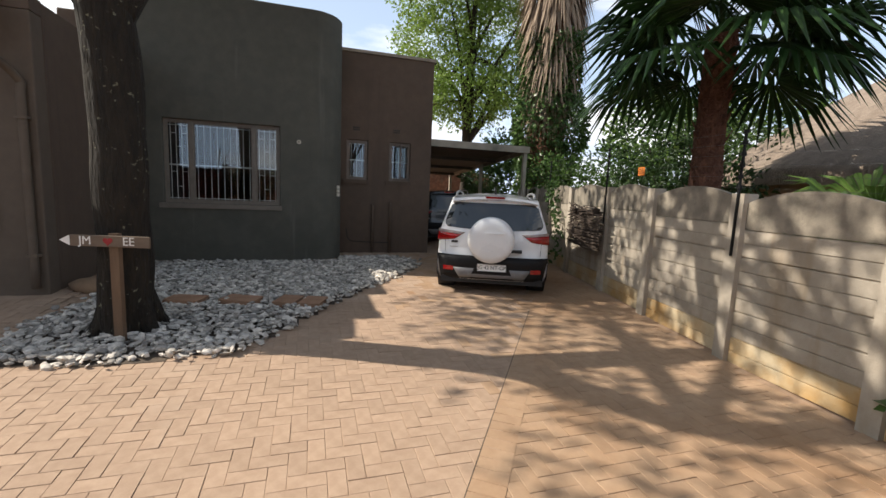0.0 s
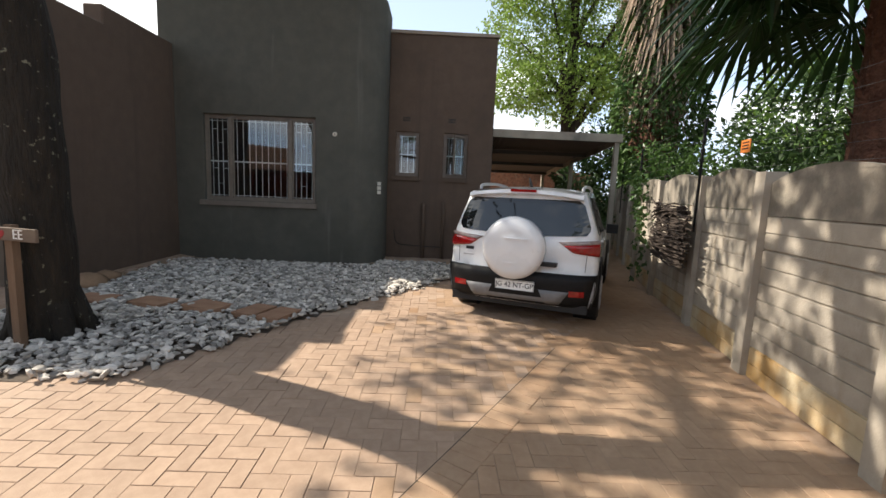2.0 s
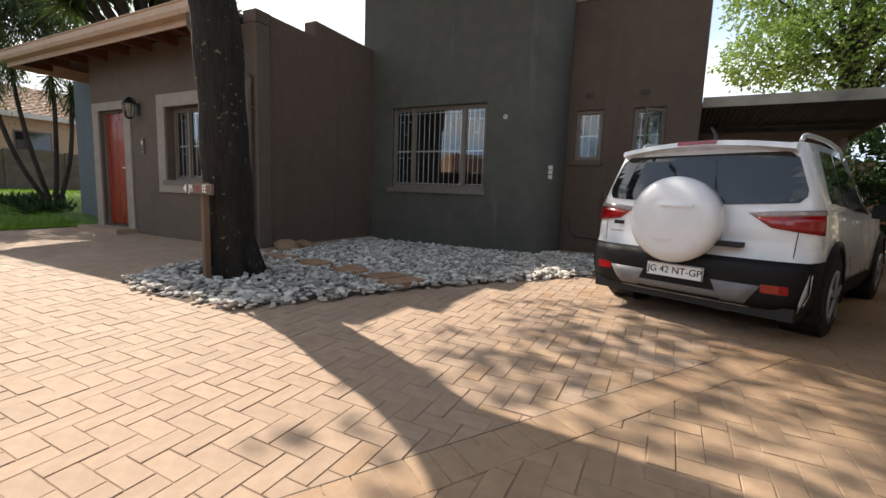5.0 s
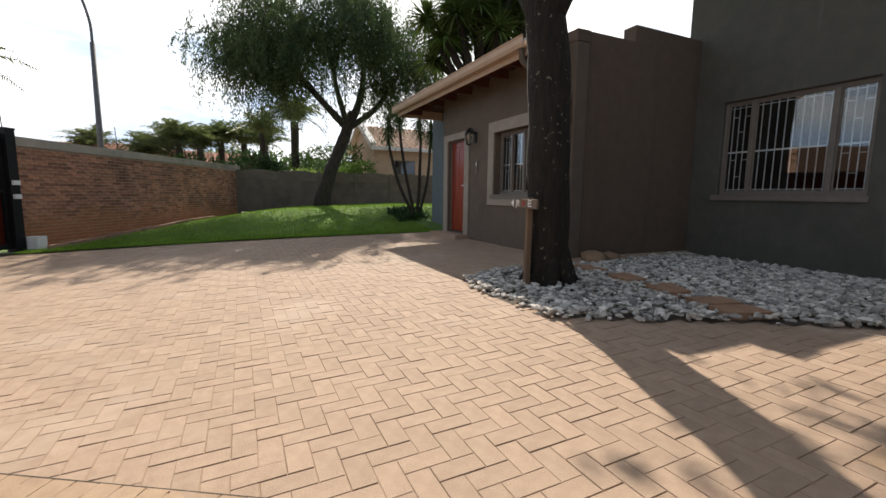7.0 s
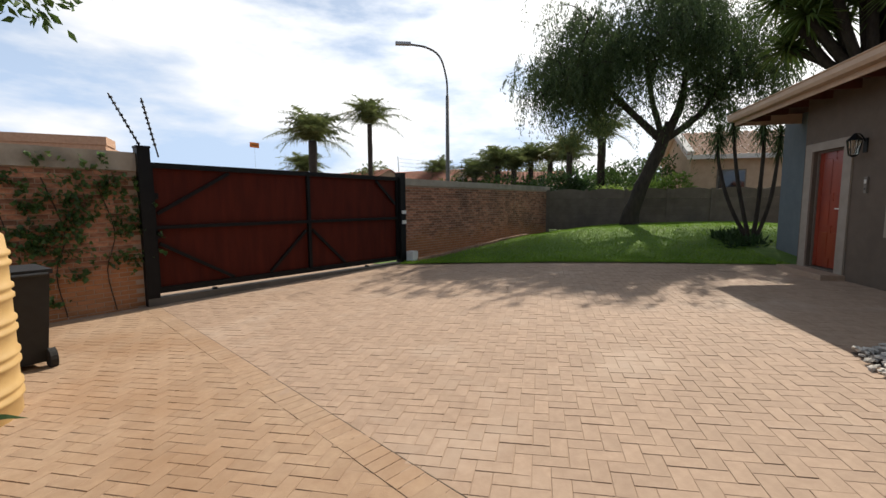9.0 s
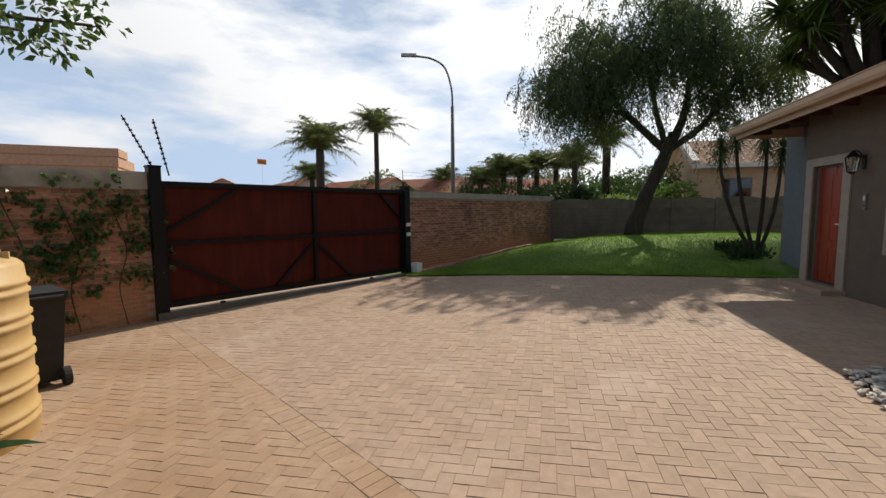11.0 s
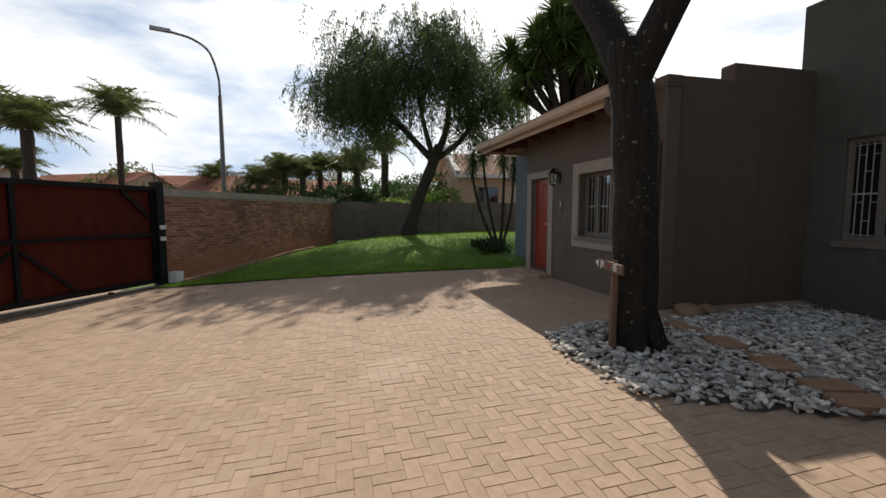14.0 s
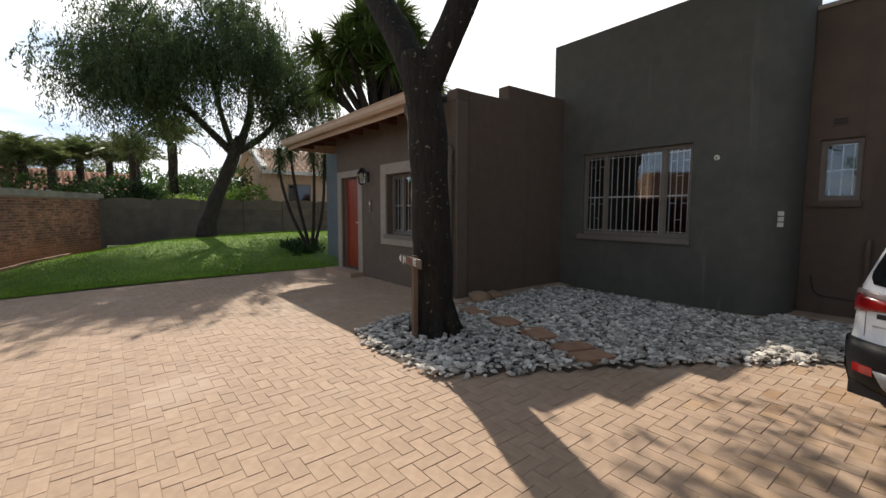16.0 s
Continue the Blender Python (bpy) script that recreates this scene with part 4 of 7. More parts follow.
# tree behind the tank: only a hanging branch and a little crown come into view
blobs = [(0, 0, 5.6, 1.8, 1.8, 1.2), (-1.6, 1.7, 4.5, 0.9, 0.9, 0.55), (-2.75, 2.4, 3.5, 0.55, 0.55, 0.38), (1.2, 0.8, 5.3, 1.3, 1.3, 0.8)]
broad_tree("garden_tree", "leafy garden tree by the boundary wall with a low hanging branch", (1.5, -5.2, -0.2), [(0, 0, 0), (0.05, 0.05, 1.5), (-0.1, 0.15, 3.0), (0, 0.1, 4.6)], sub_limbs([(-0.1, 0.15, 3.0), (0, 0.1, 4.4)], blobs, 10, 0.06, 8) + [([(-0.1, 0.15, 3.0), (-0.9, 1.0, 4.0), (-1.9, 1.8, 4.2), (-2.75, 2.4, 3.6)], 0.06, 0.015)], blobs, 6500, 0.10, LEAF_MID, droop=0.3, trunk_r=(0.14, 0.1))

# pepper tree on the lawn, with hanging strands
PB = (-15.9, 4.35)
pz = lawn_height(*PB)
pepper = thing("pepper_tree", "large weeping pepper tree leaning over the lawn", "tree", (*PB, pz - 0.05))
pts = curve_pts([(0, 0, 0), (0.05, 0.15, 0.8), (0.1, 0.55, 1.9), (0.1, 1.0, 3.0), (0, 1.25, 3.7)], 5)
part("trunk", tube(pts, [0.36, 0.33, 0.3, 0.28, 0.27, 0.26, 0.25, 0.25, 0.24, 0.24, 0.23, 0.23, 0.22, 0.22, 0.21, 0.21, 0.2, 0.2, 0.19, 0.18, 0.18], 12, wobble=0.25), BARK_DARK, pepper, smooth=True)
ends = [(-2.0, -2.6, 6.4), (0.2, -1.4, 7.7), (-0.2, 0.6, 8.2), (-1.2, 3.0, 7.0), (0.9, 2.2, 6.6), (1.0, -2.4, 5.5), (-2.5, 0.2, 7.1), (-0.4, 3.7, 5.5), (-0.1, -3.2, 4.9), (1.5, 0.4, 6.3), (-0.9, -1.9, 5.0), (0.3, 3.2, 4.7), (-0.8, 1.9, 7.6), (0.0, -0.6, 6.8)]
rr = random.Random(17)
hang = []
mains = []
for a, b, e, r in (((-0.3, -0.2, 4.4), (-0.5, -1.0, 5.3), (-0.6, -1.9, 6.1), 0.15), ((0.1, 1.5, 4.2), (0.0, 1.7, 5.5), (-0.1, 1.6, 6.8), 0.17), ((0.3, 2.0, 3.8), (0.3, 2.7, 4.7), (0.1, 3.3, 5.8), 0.13), ((-0.2, 0.7, 4.5), (-0.4, 0.5, 5.7), (-0.5, 0.2, 6.9), 0.12)):
    q = curve_pts([(0, 1.05, 3.05), a, b, e], 6)
    part("limb", tube(q, [r - (r - 0.05) * i / (len(q) - 1) for i in range(len(q))], 9, wobble=0.25), BARK_DARK, pepper, smooth=True)
    mains += q[6:]
for k, e in enumerate(ends):
    e = Vector(e)
    o = min(mains, key=lambda p: (p - e).length + 1.2 * max(0.0, p.z - e.z + 1.2))
    q = curve_pts([o, o.lerp(e, 0.5) + Vector((rr.uniform(-0.25, 0.25), rr.uniform(-0.25, 0.25), 0.3)), e], 5)
    part("branch", tube(q, [0.06 - 0.045 * i / (len(q) - 1) for i in range(len(q))], 7, wobble=0.2), BARK_DARK, pepper, smooth=True)
    for m in range(8):
        o = q[rr.randint(3, len(q) - 1)]
        tip = o + Vector((rr.uniform(-1.3, 1.3), rr.uniform(-1.3, 1.3), rr.uniform(-0.6, 0.9)))
        part("twig", tube(curve_pts([o, (o + tip) / 2 + Vector((0, 0, 0.25)), tip], 3), [0.03, 0.027, 0.024, 0.02, 0.016, 0.012, 0.008], 5), BARK_DARK, pepper)
        hang += [tip, (o + tip) / 2 + Vector((0, 0, 0.2))]
# strands hang in separate curtains from the twigs
hang = np.array([tuple(h) for h in hang])
n_str, per = 2900, 30
pick = rng.integers(len(hang), size=n_str)
start = hang[pick] + rng.normal(size=(n_str, 3)) * np.array([[0.5, 0.5, 0.32]])
u = start - np.array([[0.0, 0.6, 6.0]])
u /= np.linalg.norm(u, axis=1, keepdims=True)
k = np.arange(per)[None, :] / per
drop = (rng.uniform(0.7, 1.9, n_str) * (1 + 0.45 * np.sin(pick * 1.7)))[:, None]
P = np.repeat(start[:, None, :], per, 1)
P[:, :, :2] += u[:, None, :2] * (0.3 * np.sqrt(k))[:, :, None] + rng.normal(scale=0.055, size=P[:, :, :2].shape)
P[:, :, 2] += 0.2 * np.sin(k * 2.2) - drop * k ** 1.2 + rng.normal(scale=0.04, size=P[:, :, 2].shape)
P = P.reshape(-1, 3)
D = rng.normal(size=P.shape) * 0.5 + np.array([[0, 0, -0.9]])
leaves("crown", P, D, 0.15, 0.038, LEAF_PEPPER, pepper)


def sword(bm, o, d, length, width, droop, n=4):
    """A stiff tapering leaf with a crease, bending down by droop."""
    d = d.normalized()
    side = d.cross(Vector((0, 0, 1)))
    side = side.normalized() if side.length > 0.01 else Vector((1, 0, 0))
    rows = []
    for i in range(n + 1):
        t = i / n
        c = o + d * (length * t) + Vector((0, 0, -droop * length * t * t))
        w = width * (1 - t) ** 0.7 * (0.55 + 0.45 * min(1, t * 3)) / 2
        up = side.cross(d) * (w * 0.5)
        rows.append((bm.verts.new(c + side * w + up), bm.verts.new(c), bm.verts.new(c - side * w + up)))
    for a, b in zip(rows, rows[1:]):
        bm.faces.new((a[0], a[1], b[1], b[0]))
        bm.faces.new((a[1], a[2], b[2], b[1]))


def rosette(bm, o, n, length, width, rr, droop=0.35, low=-0.5, axis=None):
    for k in range(n):
        a = k * 2.39996 + rr.uniform(-0.2, 0.2)
        e = low + (1.45 - low) * (k / n) + rr.uniform(-0.12, 0.12)
        d = Vector((math.cos(a) * math.cos(e), math.sin(a) * math.cos(e), math.sin(e)))
        sword(bm, o, d, length * rr.uniform(0.8, 1.15), width, droop * rr.uniform(0.5, 1.4), 3)


def yucca(name, label, at, stems, n, length, width, seed, leaf=LEAF_YUCCA, low=-0.5):
    rr = random.Random(seed)
    t = thing(name, label, "yucca", at)
    for pts, r in stems:
        q = curve_pts(pts, 4)
        part("stem", tube(q, [r * (1 - 0.35 * i / (len(q) - 1)) for i in range(len(q))], 8, wobble=0.2), BARK_DARK, t, smooth=True)
        bm = bmesh.new()
        rosette(bm, Vector(pts[-1]), n, length, width, rr, low=low)
        if low < -1:
            rosette(bm, Vector(pts[-1]) - Vector((0, 0, 0.3)), n // 2, length * 0.8, width, rr, low=low)
        part("leaf_rosette", bm, leaf, t)
    return t


yz = lawn_height(-11.0, 6.3)
yucca("yucca", "multi-stemmed dark yucca in the bed by the blue wall", (-11.0, 6.3, yz), [([(0, 0, 0), (-0.15, -0.42, 0.9), (-0.2, -0.72, 2.0), (-0.2, -0.75, 2.75)], 0.055), ([(0.05, 0, 0), (0.0, -0.25, 1.1), (0.0, -0.45, 2.3), (0.0, -0.5, 3.1)], 0.055), ([(0.1, 0.05, 0), (0.1, 0.12, 1.1), (0.1, 0.15, 2.3), (0.1, 0.12, 2.9)], 0.055), ([(0.1, 0.1, 0), (0.2, 0.32, 1.0), (0.2, 0.42, 2.0), (0.2, 0.45, 2.6)], 0.05)], 90, 0.52, 0.04, 4, low=-1.25)
yucca("tall_yucca", "tall spiky yucca with many heads rising behind the entrance roof", (-11.2, 8.9, 0.3), [([(0, 0, 0), (0, 0, 3.5), (dx * 0.5, dy * 0.5, 4.6), (dx, dy, z)], 0.14) for dx, dy, z in ((-1.2, -1.4, 5.3), (-0.4, -0.9, 6.2), (0.3, 0.0, 7.0), (0.9, 0.8, 6.3), (-0.8, 0.5, 6.9), (0.6, 1.7, 5.6), (-0.2, 1.9, 6.4), (1.2, -0.4, 5.7), (0.2, -1.7, 5.6), (0.0, 0.9, 7.5), (-0.6, -1.9, 6.3), (0.5, -0.9, 7.2), (-0.3, 0.1, 7.9), (0.9, 0.2, 7.4), (-1.1, -0.5, 6.0), (0.1, -1.3, 6.7), (0.5, 0.5, 6.6), (-0.5, 1.2, 7.2), (0.4, 1.3, 6.1), (-0.9, -1.0, 5.7), (0.9, -0.9, 6.4), (-0.2, -0.4, 7.0), (0.6, 0.9, 7.0), (-0.9, 1.0, 6.2), (0.2, 0.4, 7.4), (-0.6, -0.2, 7.4), (0.7, -1.5, 6.1), (-0.1, 1.6, 5.4), (-1.2, 0.2, 6.6))], 150, 0.95, 0.10, 5, leaf=LEAF_YUCCA_TALL)


def feather_palm(name, label, at, height, seed, frond=2.6, n=26, trunk_r=0.22, leaf=LEAF_PALM, lean=0.0):
    rr = random.Random(seed)
    t = thing(name, label, "palm", at)
    part("trunk", tube(curve_pts([(0, 0, 0), (lean * 0.4, 0, height * 0.5), (lean, 0, height)], 6), trunk_r, 10, wobble=0.15), BARK_DARK, t, smooth=True)
    bm = bmesh.new()
    for k in range(n):
        a, e = k * 2.39996 + rr.uniform(-0.2, 0.2), 0.30 + 1.12 * (k / n) ** 0.55 + rr.uniform(-0.15, 0.15)
        d = Vector((math.cos(a) * math.cos(e), math.sin(a) * math.cos(e), math.sin(e)))
        side = d.cross(Vector((0, 0, 1))).normalized()
        out = Vector((math.cos(a), math.sin(a), 0)) * math.sin(max(e, 0))
        ln = frond * rr.uniform(0.7, 1.05)
        m = 32
        mids = [Vector((lean, 0, height)) + d * (ln * i / m) + Vector((0, 0, -(0.34 + 0.34 * math.cos(e)) * ln * (i / m) ** 2.3)) + out * (0.30 * ln * (i / m) ** 2.2) for i in range(m + 1)]
        for i in range(2, m):
            leaf_l = frond * 0.21 * math.sin(math.pi * (i / m) ** 0.8) + 0.08
            for sgn in (-1, 1):
                dd = (side * sgn + d * 0.5 + Vector((0, 0, rr.uniform(-1.3, 0.3)))).normalized()
                o = mids[i]
                w = 0.024 * frond / 2
                bm.faces.new((bm.verts.new(o - d * w), bm.verts.new(o + dd * leaf_l), bm.verts.new(o + d * w)))
        for i in range(m):
            p0, p1 = mids[i], mids[i + 1]
            bm.faces.new((bm.verts.new(p0 - side * 0.015), bm.verts.new(p0 + side * 0.015), bm.verts.new(p1 + side * 0.012), bm.verts.new(p1 - side * 0.012)))
    part("crown", bm, leaf, t)
    return t


feather_palm("feather_palm", "tall feather palm across the street", (-31.5, -17.2, 0), 6.7, 11, 4.3, 46, 0.34)
feather_palm("feather_palm", "slender feather palm across the street", (-32.5, -12.6, 0), 8.0, 12, 3.7, 32, 0.2)
for k, (x, y, h, fr) in enumerate(((-38.0, -4.8, 3.9, 2.9), (-38.6, -2.7, 4.9, 3.2), (-37.6, -1.2, 4.5, 3.0), (-39.0, 0.2, 5.2, 3.1), (-38.4, 1.9, 5.2, 2.8), (-41.0, -3.8, 4.6, 3.2), (-36.6, 3.4, 5.0, 2.8), (-36, -20.5, 4.6, 3.2), (-42.0, -9.0, 4.4, 3.0))):
    feather_palm("feather_palm", "bushy feather palm in the far gardens", (x, y, 0), h, 20 + k, fr, 40, 0.24, lean=0.4 * math.sin(k))
feather_palm("feather_palm", "feather palm with arching fronds behind the garden wall", (-22.25, 4.1, 0), 4.75, 34, 2.5, 26, 0.2, lean=0.1)
feather_palm("feather_palm", "small feather palm behind the garden wall", (-23.0, 2.6, 0), 4.2, 35, 1.9, 30, 0.15)


def fan_leaf(bm, o, d, stalk, radius, rr, up=Vector((0, 0, 1)), ribs=26, droop=0.35, spread=4.4):
    """A pleated fan with split, hanging tips at the end of a stalk."""
    d = d.normalized()
    side = d.cross(up).normalized()
    hub = o + d * stalk + Vector((0, 0, -0.12 * stalk))
    nrm = side.cross(d)
    for w in (0.012,):
        bm.faces.new((bm.verts.new(o - side * 0.02), bm.verts.new(o + side * 0.02), bm.verts.new(hub + side * w), bm.verts.new(hub - side * w)))
    for k in range(ribs):
        a0 = -spread / 2 + spread * k / ribs
        a1 = a0 + spread / ribs
        am = (a0 + a1) / 2
        r = radius * (0.72 + 0.28 * math.cos(am * 0.55)) * rr.uniform(0.92, 1.06)

        def ray(a, t, lift=0.0):
            v = d * math.cos(a) + side * math.sin(a)
            return hub + v * (r * t) + nrm * lift + Vector((0, 0, -droop * radius * t ** 2.4))
        z = 0.018
        i0, i1, im = ray(a0, 0.12), ray(a1, 0.12), ray(am, 0.12, z)
        j0, j1, jm = ray(a0 + 0.008, 0.58), ray(a1 - 0.008, 0.58), ray(am, 0.60, z)
        tip = ray(am, 1.0) + Vector((0, 0, -rr.uniform(0.02, 0.22) * radius))
        vi0, vim, vi1, vj0, vjm, vj1, vt = (bm.verts.new(p) for p in (i0, im, i1, j0, jm, j1, tip))
        bm.faces.new((vi0, vim, vjm, vj0))
        bm.faces.new((vim, vi1, vj1, vjm))
        bm.faces.new((vj0, vjm, vt))
        bm.faces.new((vjm, vj1, vt))


def fan_palm(name, label, at, height, trunk_r, n, stalk, radius, seed, low=-0.45, high=1.3, skirt=False, leaf=LEAF_FAN):
    rr = random.Random(seed)
    t = thing(name, label, "palm", at)
    if height > 0.4:
        pts = [(0, 0, height * i / 14) for i in range(15)]
        part("trunk", tube(pts, [trunk_r * (1.1 - 0.25 * i / 14 + 0.06 * (i % 2)) for i in range(15)], 16, wobble=0.2), PALM_BARK, t, smooth=False)
        bm = bmesh.new()
        for k in range(int(70 * height / 3)):
            a, z = k * 2.39996, height * ((k + 0.5) / (70 * height / 3))
            o = Vector((math.cos(a) * trunk_r * 0.92, math.sin(a) * trunk_r * 0.92, z))
            sword(bm, o, Vector((math.cos(a) * 0.45, math.sin(a) * 0.45, 1)), rr.uniform(0.14, 0.26), 0.12, 0.0, 2)
        tagged(part("leaf_stubble", bm, PALM_BARK, t, "cut leaf stubs"), kind="stuff")
    for k in range(n):
        a = k * 2.39996 + rr.uniform(-0.25, 0.25)
        e = low + (high - low) * ((k + 0.5) / n)
        d = Vector((math.cos(a) * math.cos(e), math.sin(a) * math.cos(e), math.sin(e)))
        bm = bmesh.new()
        fan_leaf(bm, Vector((0, 0, height)), d, stalk * rr.uniform(0.85, 1.15), radius * rr.uniform(0.85, 1.1), rr)
        part("fan_leaf", bm, leaf, t)
    return t


fan_palm("fan_palm", "fan palm with a red-brown fibrous trunk behind the concrete wall", (4.72, 4.8, 0.2), 3.75, 0.2, 34, 1.0, 1.1, 31)
fan_palm("young_fan_palm", "young bright green fan palm behind the concrete wall", (4.55, 2.75, 0.2), 1.15, 0.12, 9, 0.35, 0.75, 33, 0.2, 1.25, leaf=LEAF_BRIGHT)

# old palm with a dry skirt, grown over with ivy
old = thing("old_palm", "old fan palm with a dry skirt and climbing ivy", "palm", (6.4, 12.3, 0.2))
part("trunk", tube([(0, 0, 0), (0, 0, 3), (0, 0, 9.5)], [0.62, 0.55, 0.45], 14, wobble=0.2), PALM_BARK, old, smooth=True)
rr = random.Random(41)
bm = bmesh.new()
for k in range(1300):
    a, z = rr.uniform(0, 6.283), rr.uniform(4.0, 10.2)
    r = 0.4 + 0.4 * min(1, (z - 4.2) / 2.5)
    o = Vector((math.cos(a) * r * 0.85, math.sin(a) * r * 0.85, z))
    sword(bm, o, Vector((math.cos(a) * 0.42, math.sin(a) * 0.42, -1)), rr.uniform(0.7, 1.5), 0.10, 0.1, 3)
part("dry_skirt", bm, THATCH_DRY, old, "skirt of dry hanging palm leaves")
z = rng.uniform(0.2, 6.2, 10500)
a = rng.uniform(0, 6.283, 10500)
r = 0.60 + 0.12 * np.sin(a * 3 + z) + 0.10 * np.sin(z * 2.3) + 0.28 * rng.random(10500) + 0.2 * np.clip(1 - np.abs(z - 3.4) / 2.2, 0, 1)
P = np.stack([np.cos(a) * r, np.sin(a) * r, z], 1)
leaves("ivy", P, np.stack([np.cos(a), np.sin(a), -0.8 + 0 * a], 1) + rng.normal(scale=0.5, size=P.shape), 0.125, 0.11, LEAF_IVY, old, "climbing ivy")
for k in range(16):
    a, e = k * 2.39996, -0.35 + 1.5 * k / 16
    bm = bmesh.new()
    fan_leaf(bm, Vector((0, 0, 10.0)), Vector((math.cos(a) * math.cos(e), math.sin(a) * math.cos(e), math.sin(e))), 1.1, 1.3, rr)
    part("fan_leaf", bm, LEAF_FAN, old)

# green mass of the gardens below the far palms
for k, (x, y, h, w) in enumerate(((-47, -7.5, 4.2, 2.6), (-50, -2.2, 4.6, 2.8), (-46, 0.4, 4.8, 2.6), (-38, -15.0, 4.4, 2.6), (-43, -10.5, 3.9, 2.2))):
    blobs = [(0, 0, h - 1.0, w, w, 1.4), (0.4, -w * 0.8, h - 1.5, w * 0.7, w * 0.8, 1.2), (-0.3, w * 0.8, h - 1.3, w * 0.7, w * 0.9, 1.2), (0, w * 0.3, h + 0.2, w * 0.6, w * 0.5, 0.8)]
    broad_tree("far_tree", "hazy green tree in the far gardens", (x, y, 0), [(0, 0, 0), (0.1, 0, 1.5), (0, 0.1, h - 1.0)], sub_limbs([(0, 0.1, h - 1.4)], blobs, 5, 0.08, 60 + k), blobs, 2600, 0.3, LEAF_PALM, trunk_r=(0.2, 0.1))

# green tree beyond the carport
blobs = [(0, 0, 5.4, 2.2, 2.2, 1.3), (-1.4, 0.5, 7.4, 1.8, 1.8, 1.3), (1.2, 0.3, 8.2, 2.0, 2.0, 1.5), (0.2, -0.8, 9.8, 2.0, 2.0, 1.5), (-1.9, -0.4, 5.2, 1.2, 1.2, 0.9), (-0.9, -0.6, 10.4, 1.4, 1.4, 1.1), (-2.0, 0, 9.0, 1.2, 1.2, 0.9), (1.8, 0, 6.0, 1.5, 1.5, 1.0)]
broad_tree("green_tree", "tall bright green leafy tree beyond the carport", (5.6, 17.6, 0.2), [(0, 0, 0), (0.1, 0, 2.5), (0, 0.1, 5), (0.1, 0, 8)], sub_limbs([(0.1, 0, 3.5), (0, 0.1, 5), (0.1, 0, 7)], blobs, 18, 0.12, 5), blobs, 30000, 0.15, LEAF_TREE, trunk_r=(0.3, 0.12))


def bush(name, label, at, blobs, n, size, leaf):
    t = thing(name, label, "bush", at)
    for b in blobs[:4]:
        part("branch", tube([(b[0] * 0.2, b[1] * 0.2, 0), (b[0] * 0.7, b[1] * 0.7, b[2] * 0.6), (b[0], b[1], b[2])], [0.05, 0.035, 0.012], 6), BARK_DARK, t)
    p, u = clump_points(blobs, n, 0.5)
    leaves("foliage", p, u * 0.7 + rng.normal(scale=0.5, size=u.shape), size, size * 0.55, leaf, t)
    return t


bush("hedge_bush", "bright green shrub above the concrete wall", (6.3, 9.6, 0.2), [(0, 0, 1.4, 1.3, 1.3, 0.9), (0.6, -0.9, 1.8, 1.0, 1.0, 0.8), (-0.5, 0.8, 1.9, 0.9, 0.9, 0.7), (1.2, 0.4, 2.3, 1.1, 1.1, 0.8)], 4800, 0.11, LEAF_MID)
bush("hedge_bush", "mid green shrub behind the concrete wall", (7.4, 7.6, 0.2), [(0, 0, 1.6, 1.4, 1.4, 1.0), (0.8, -0.6, 2.6, 1.2, 1.2, 0.9), (-0.4, 0.9, 2.7, 1.1, 1.1, 0.9), (0.5, 0.8, 3.3, 0.9, 0.9, 0.7)], 5200, 0.115, LEAF_DARK)
bush("hedge_bush", "dark shrub behind the concrete wall", (6.0, 6.6, 0.2), [(0, 0, 1.0, 0.9, 0.9, 0.8), (0.4, -0.5, 1.7, 0.8, 0.8, 0.5), (-0.3, 0.5, 1.6, 0.7, 0.7, 0.5)], 2600, 0.12, LEAF_DARK)
bush("hedge_bush", "yellow-green shrub beyond the thatched house", (12.5, 12.0, 0.2), [(0, 0, 3.0, 2.0, 2.0, 2.0), (-1.6, 0.8, 4.0, 1.8, 1.8, 1.4), (1.8, -0.8, 4.2, 1.8, 1.8, 1.3)], 4200, 0.22, LEAF_BRIGHT)
blobs = [(0, 0, 4.3, 1.5, 1.6, 0.8), (0.8, 0.9, 4.9, 1.3, 1.3, 0.8), (-0.5, -0.9, 4.6, 1.2, 1.2, 0.7), (-0.7, 0.8, 5.2, 1.1, 1.1, 0.7)]
broad_tree("wall_tree", "thin leafy tree behind the concrete wall", (5.6, 2.6, 0.2), [(0, 0, 0), (-0.1, 0.05, 1.5), (-0.28, 0.2, 3.0), (-0.3, 0.3, 4.2)], sub_limbs([(-0.1, 0.05, 1.8), (-0.28, 0.2, 3.0)], blobs, 9, 0.045, 6), blobs, 3400, 0.12, LEAF_DARK, trunk_r=(0.085, 0.05))
bush("yard_bush", "dark shrubs beyond the carport", (5.5, 14.6, 0.2), [(0, 0, 0.9, 0.8, 0.9, 0.9), (-0.1, 0.6, 2.0, 0.7, 0.8, 1.0), (0.9, -0.3, 1.6, 0.8, 0.8, 1.3), (0.6, 0.4, 2.8, 0.8, 0.8, 0.9)], 5200, 0.15, LEAF_DARK)
bush("round_shrub", "dark round shrub behind the corner of the boundary walls", (-18.4, 1.9, 0.3), [(0, 0, 1.8, 0.95, 0.95, 0.75), (0.2, 0.7, 1.6, 0.7, 0.7, 0.6)], 2400, 0.15, LEAF_DARK)
bush("garden_shrub", "bright garden shrub beyond the back wall", (-20.5, 6.3, 0.2), [(0, 0, 1.7, 0.8, 0.9, 0.7), (0.2, 0.8, 2.0, 0.7, 0.7, 0.7), (-0.2, -0.7, 1.6, 0.6, 0.7, 0.6)], 2600, 0.14, LEAF_BRIGHT)
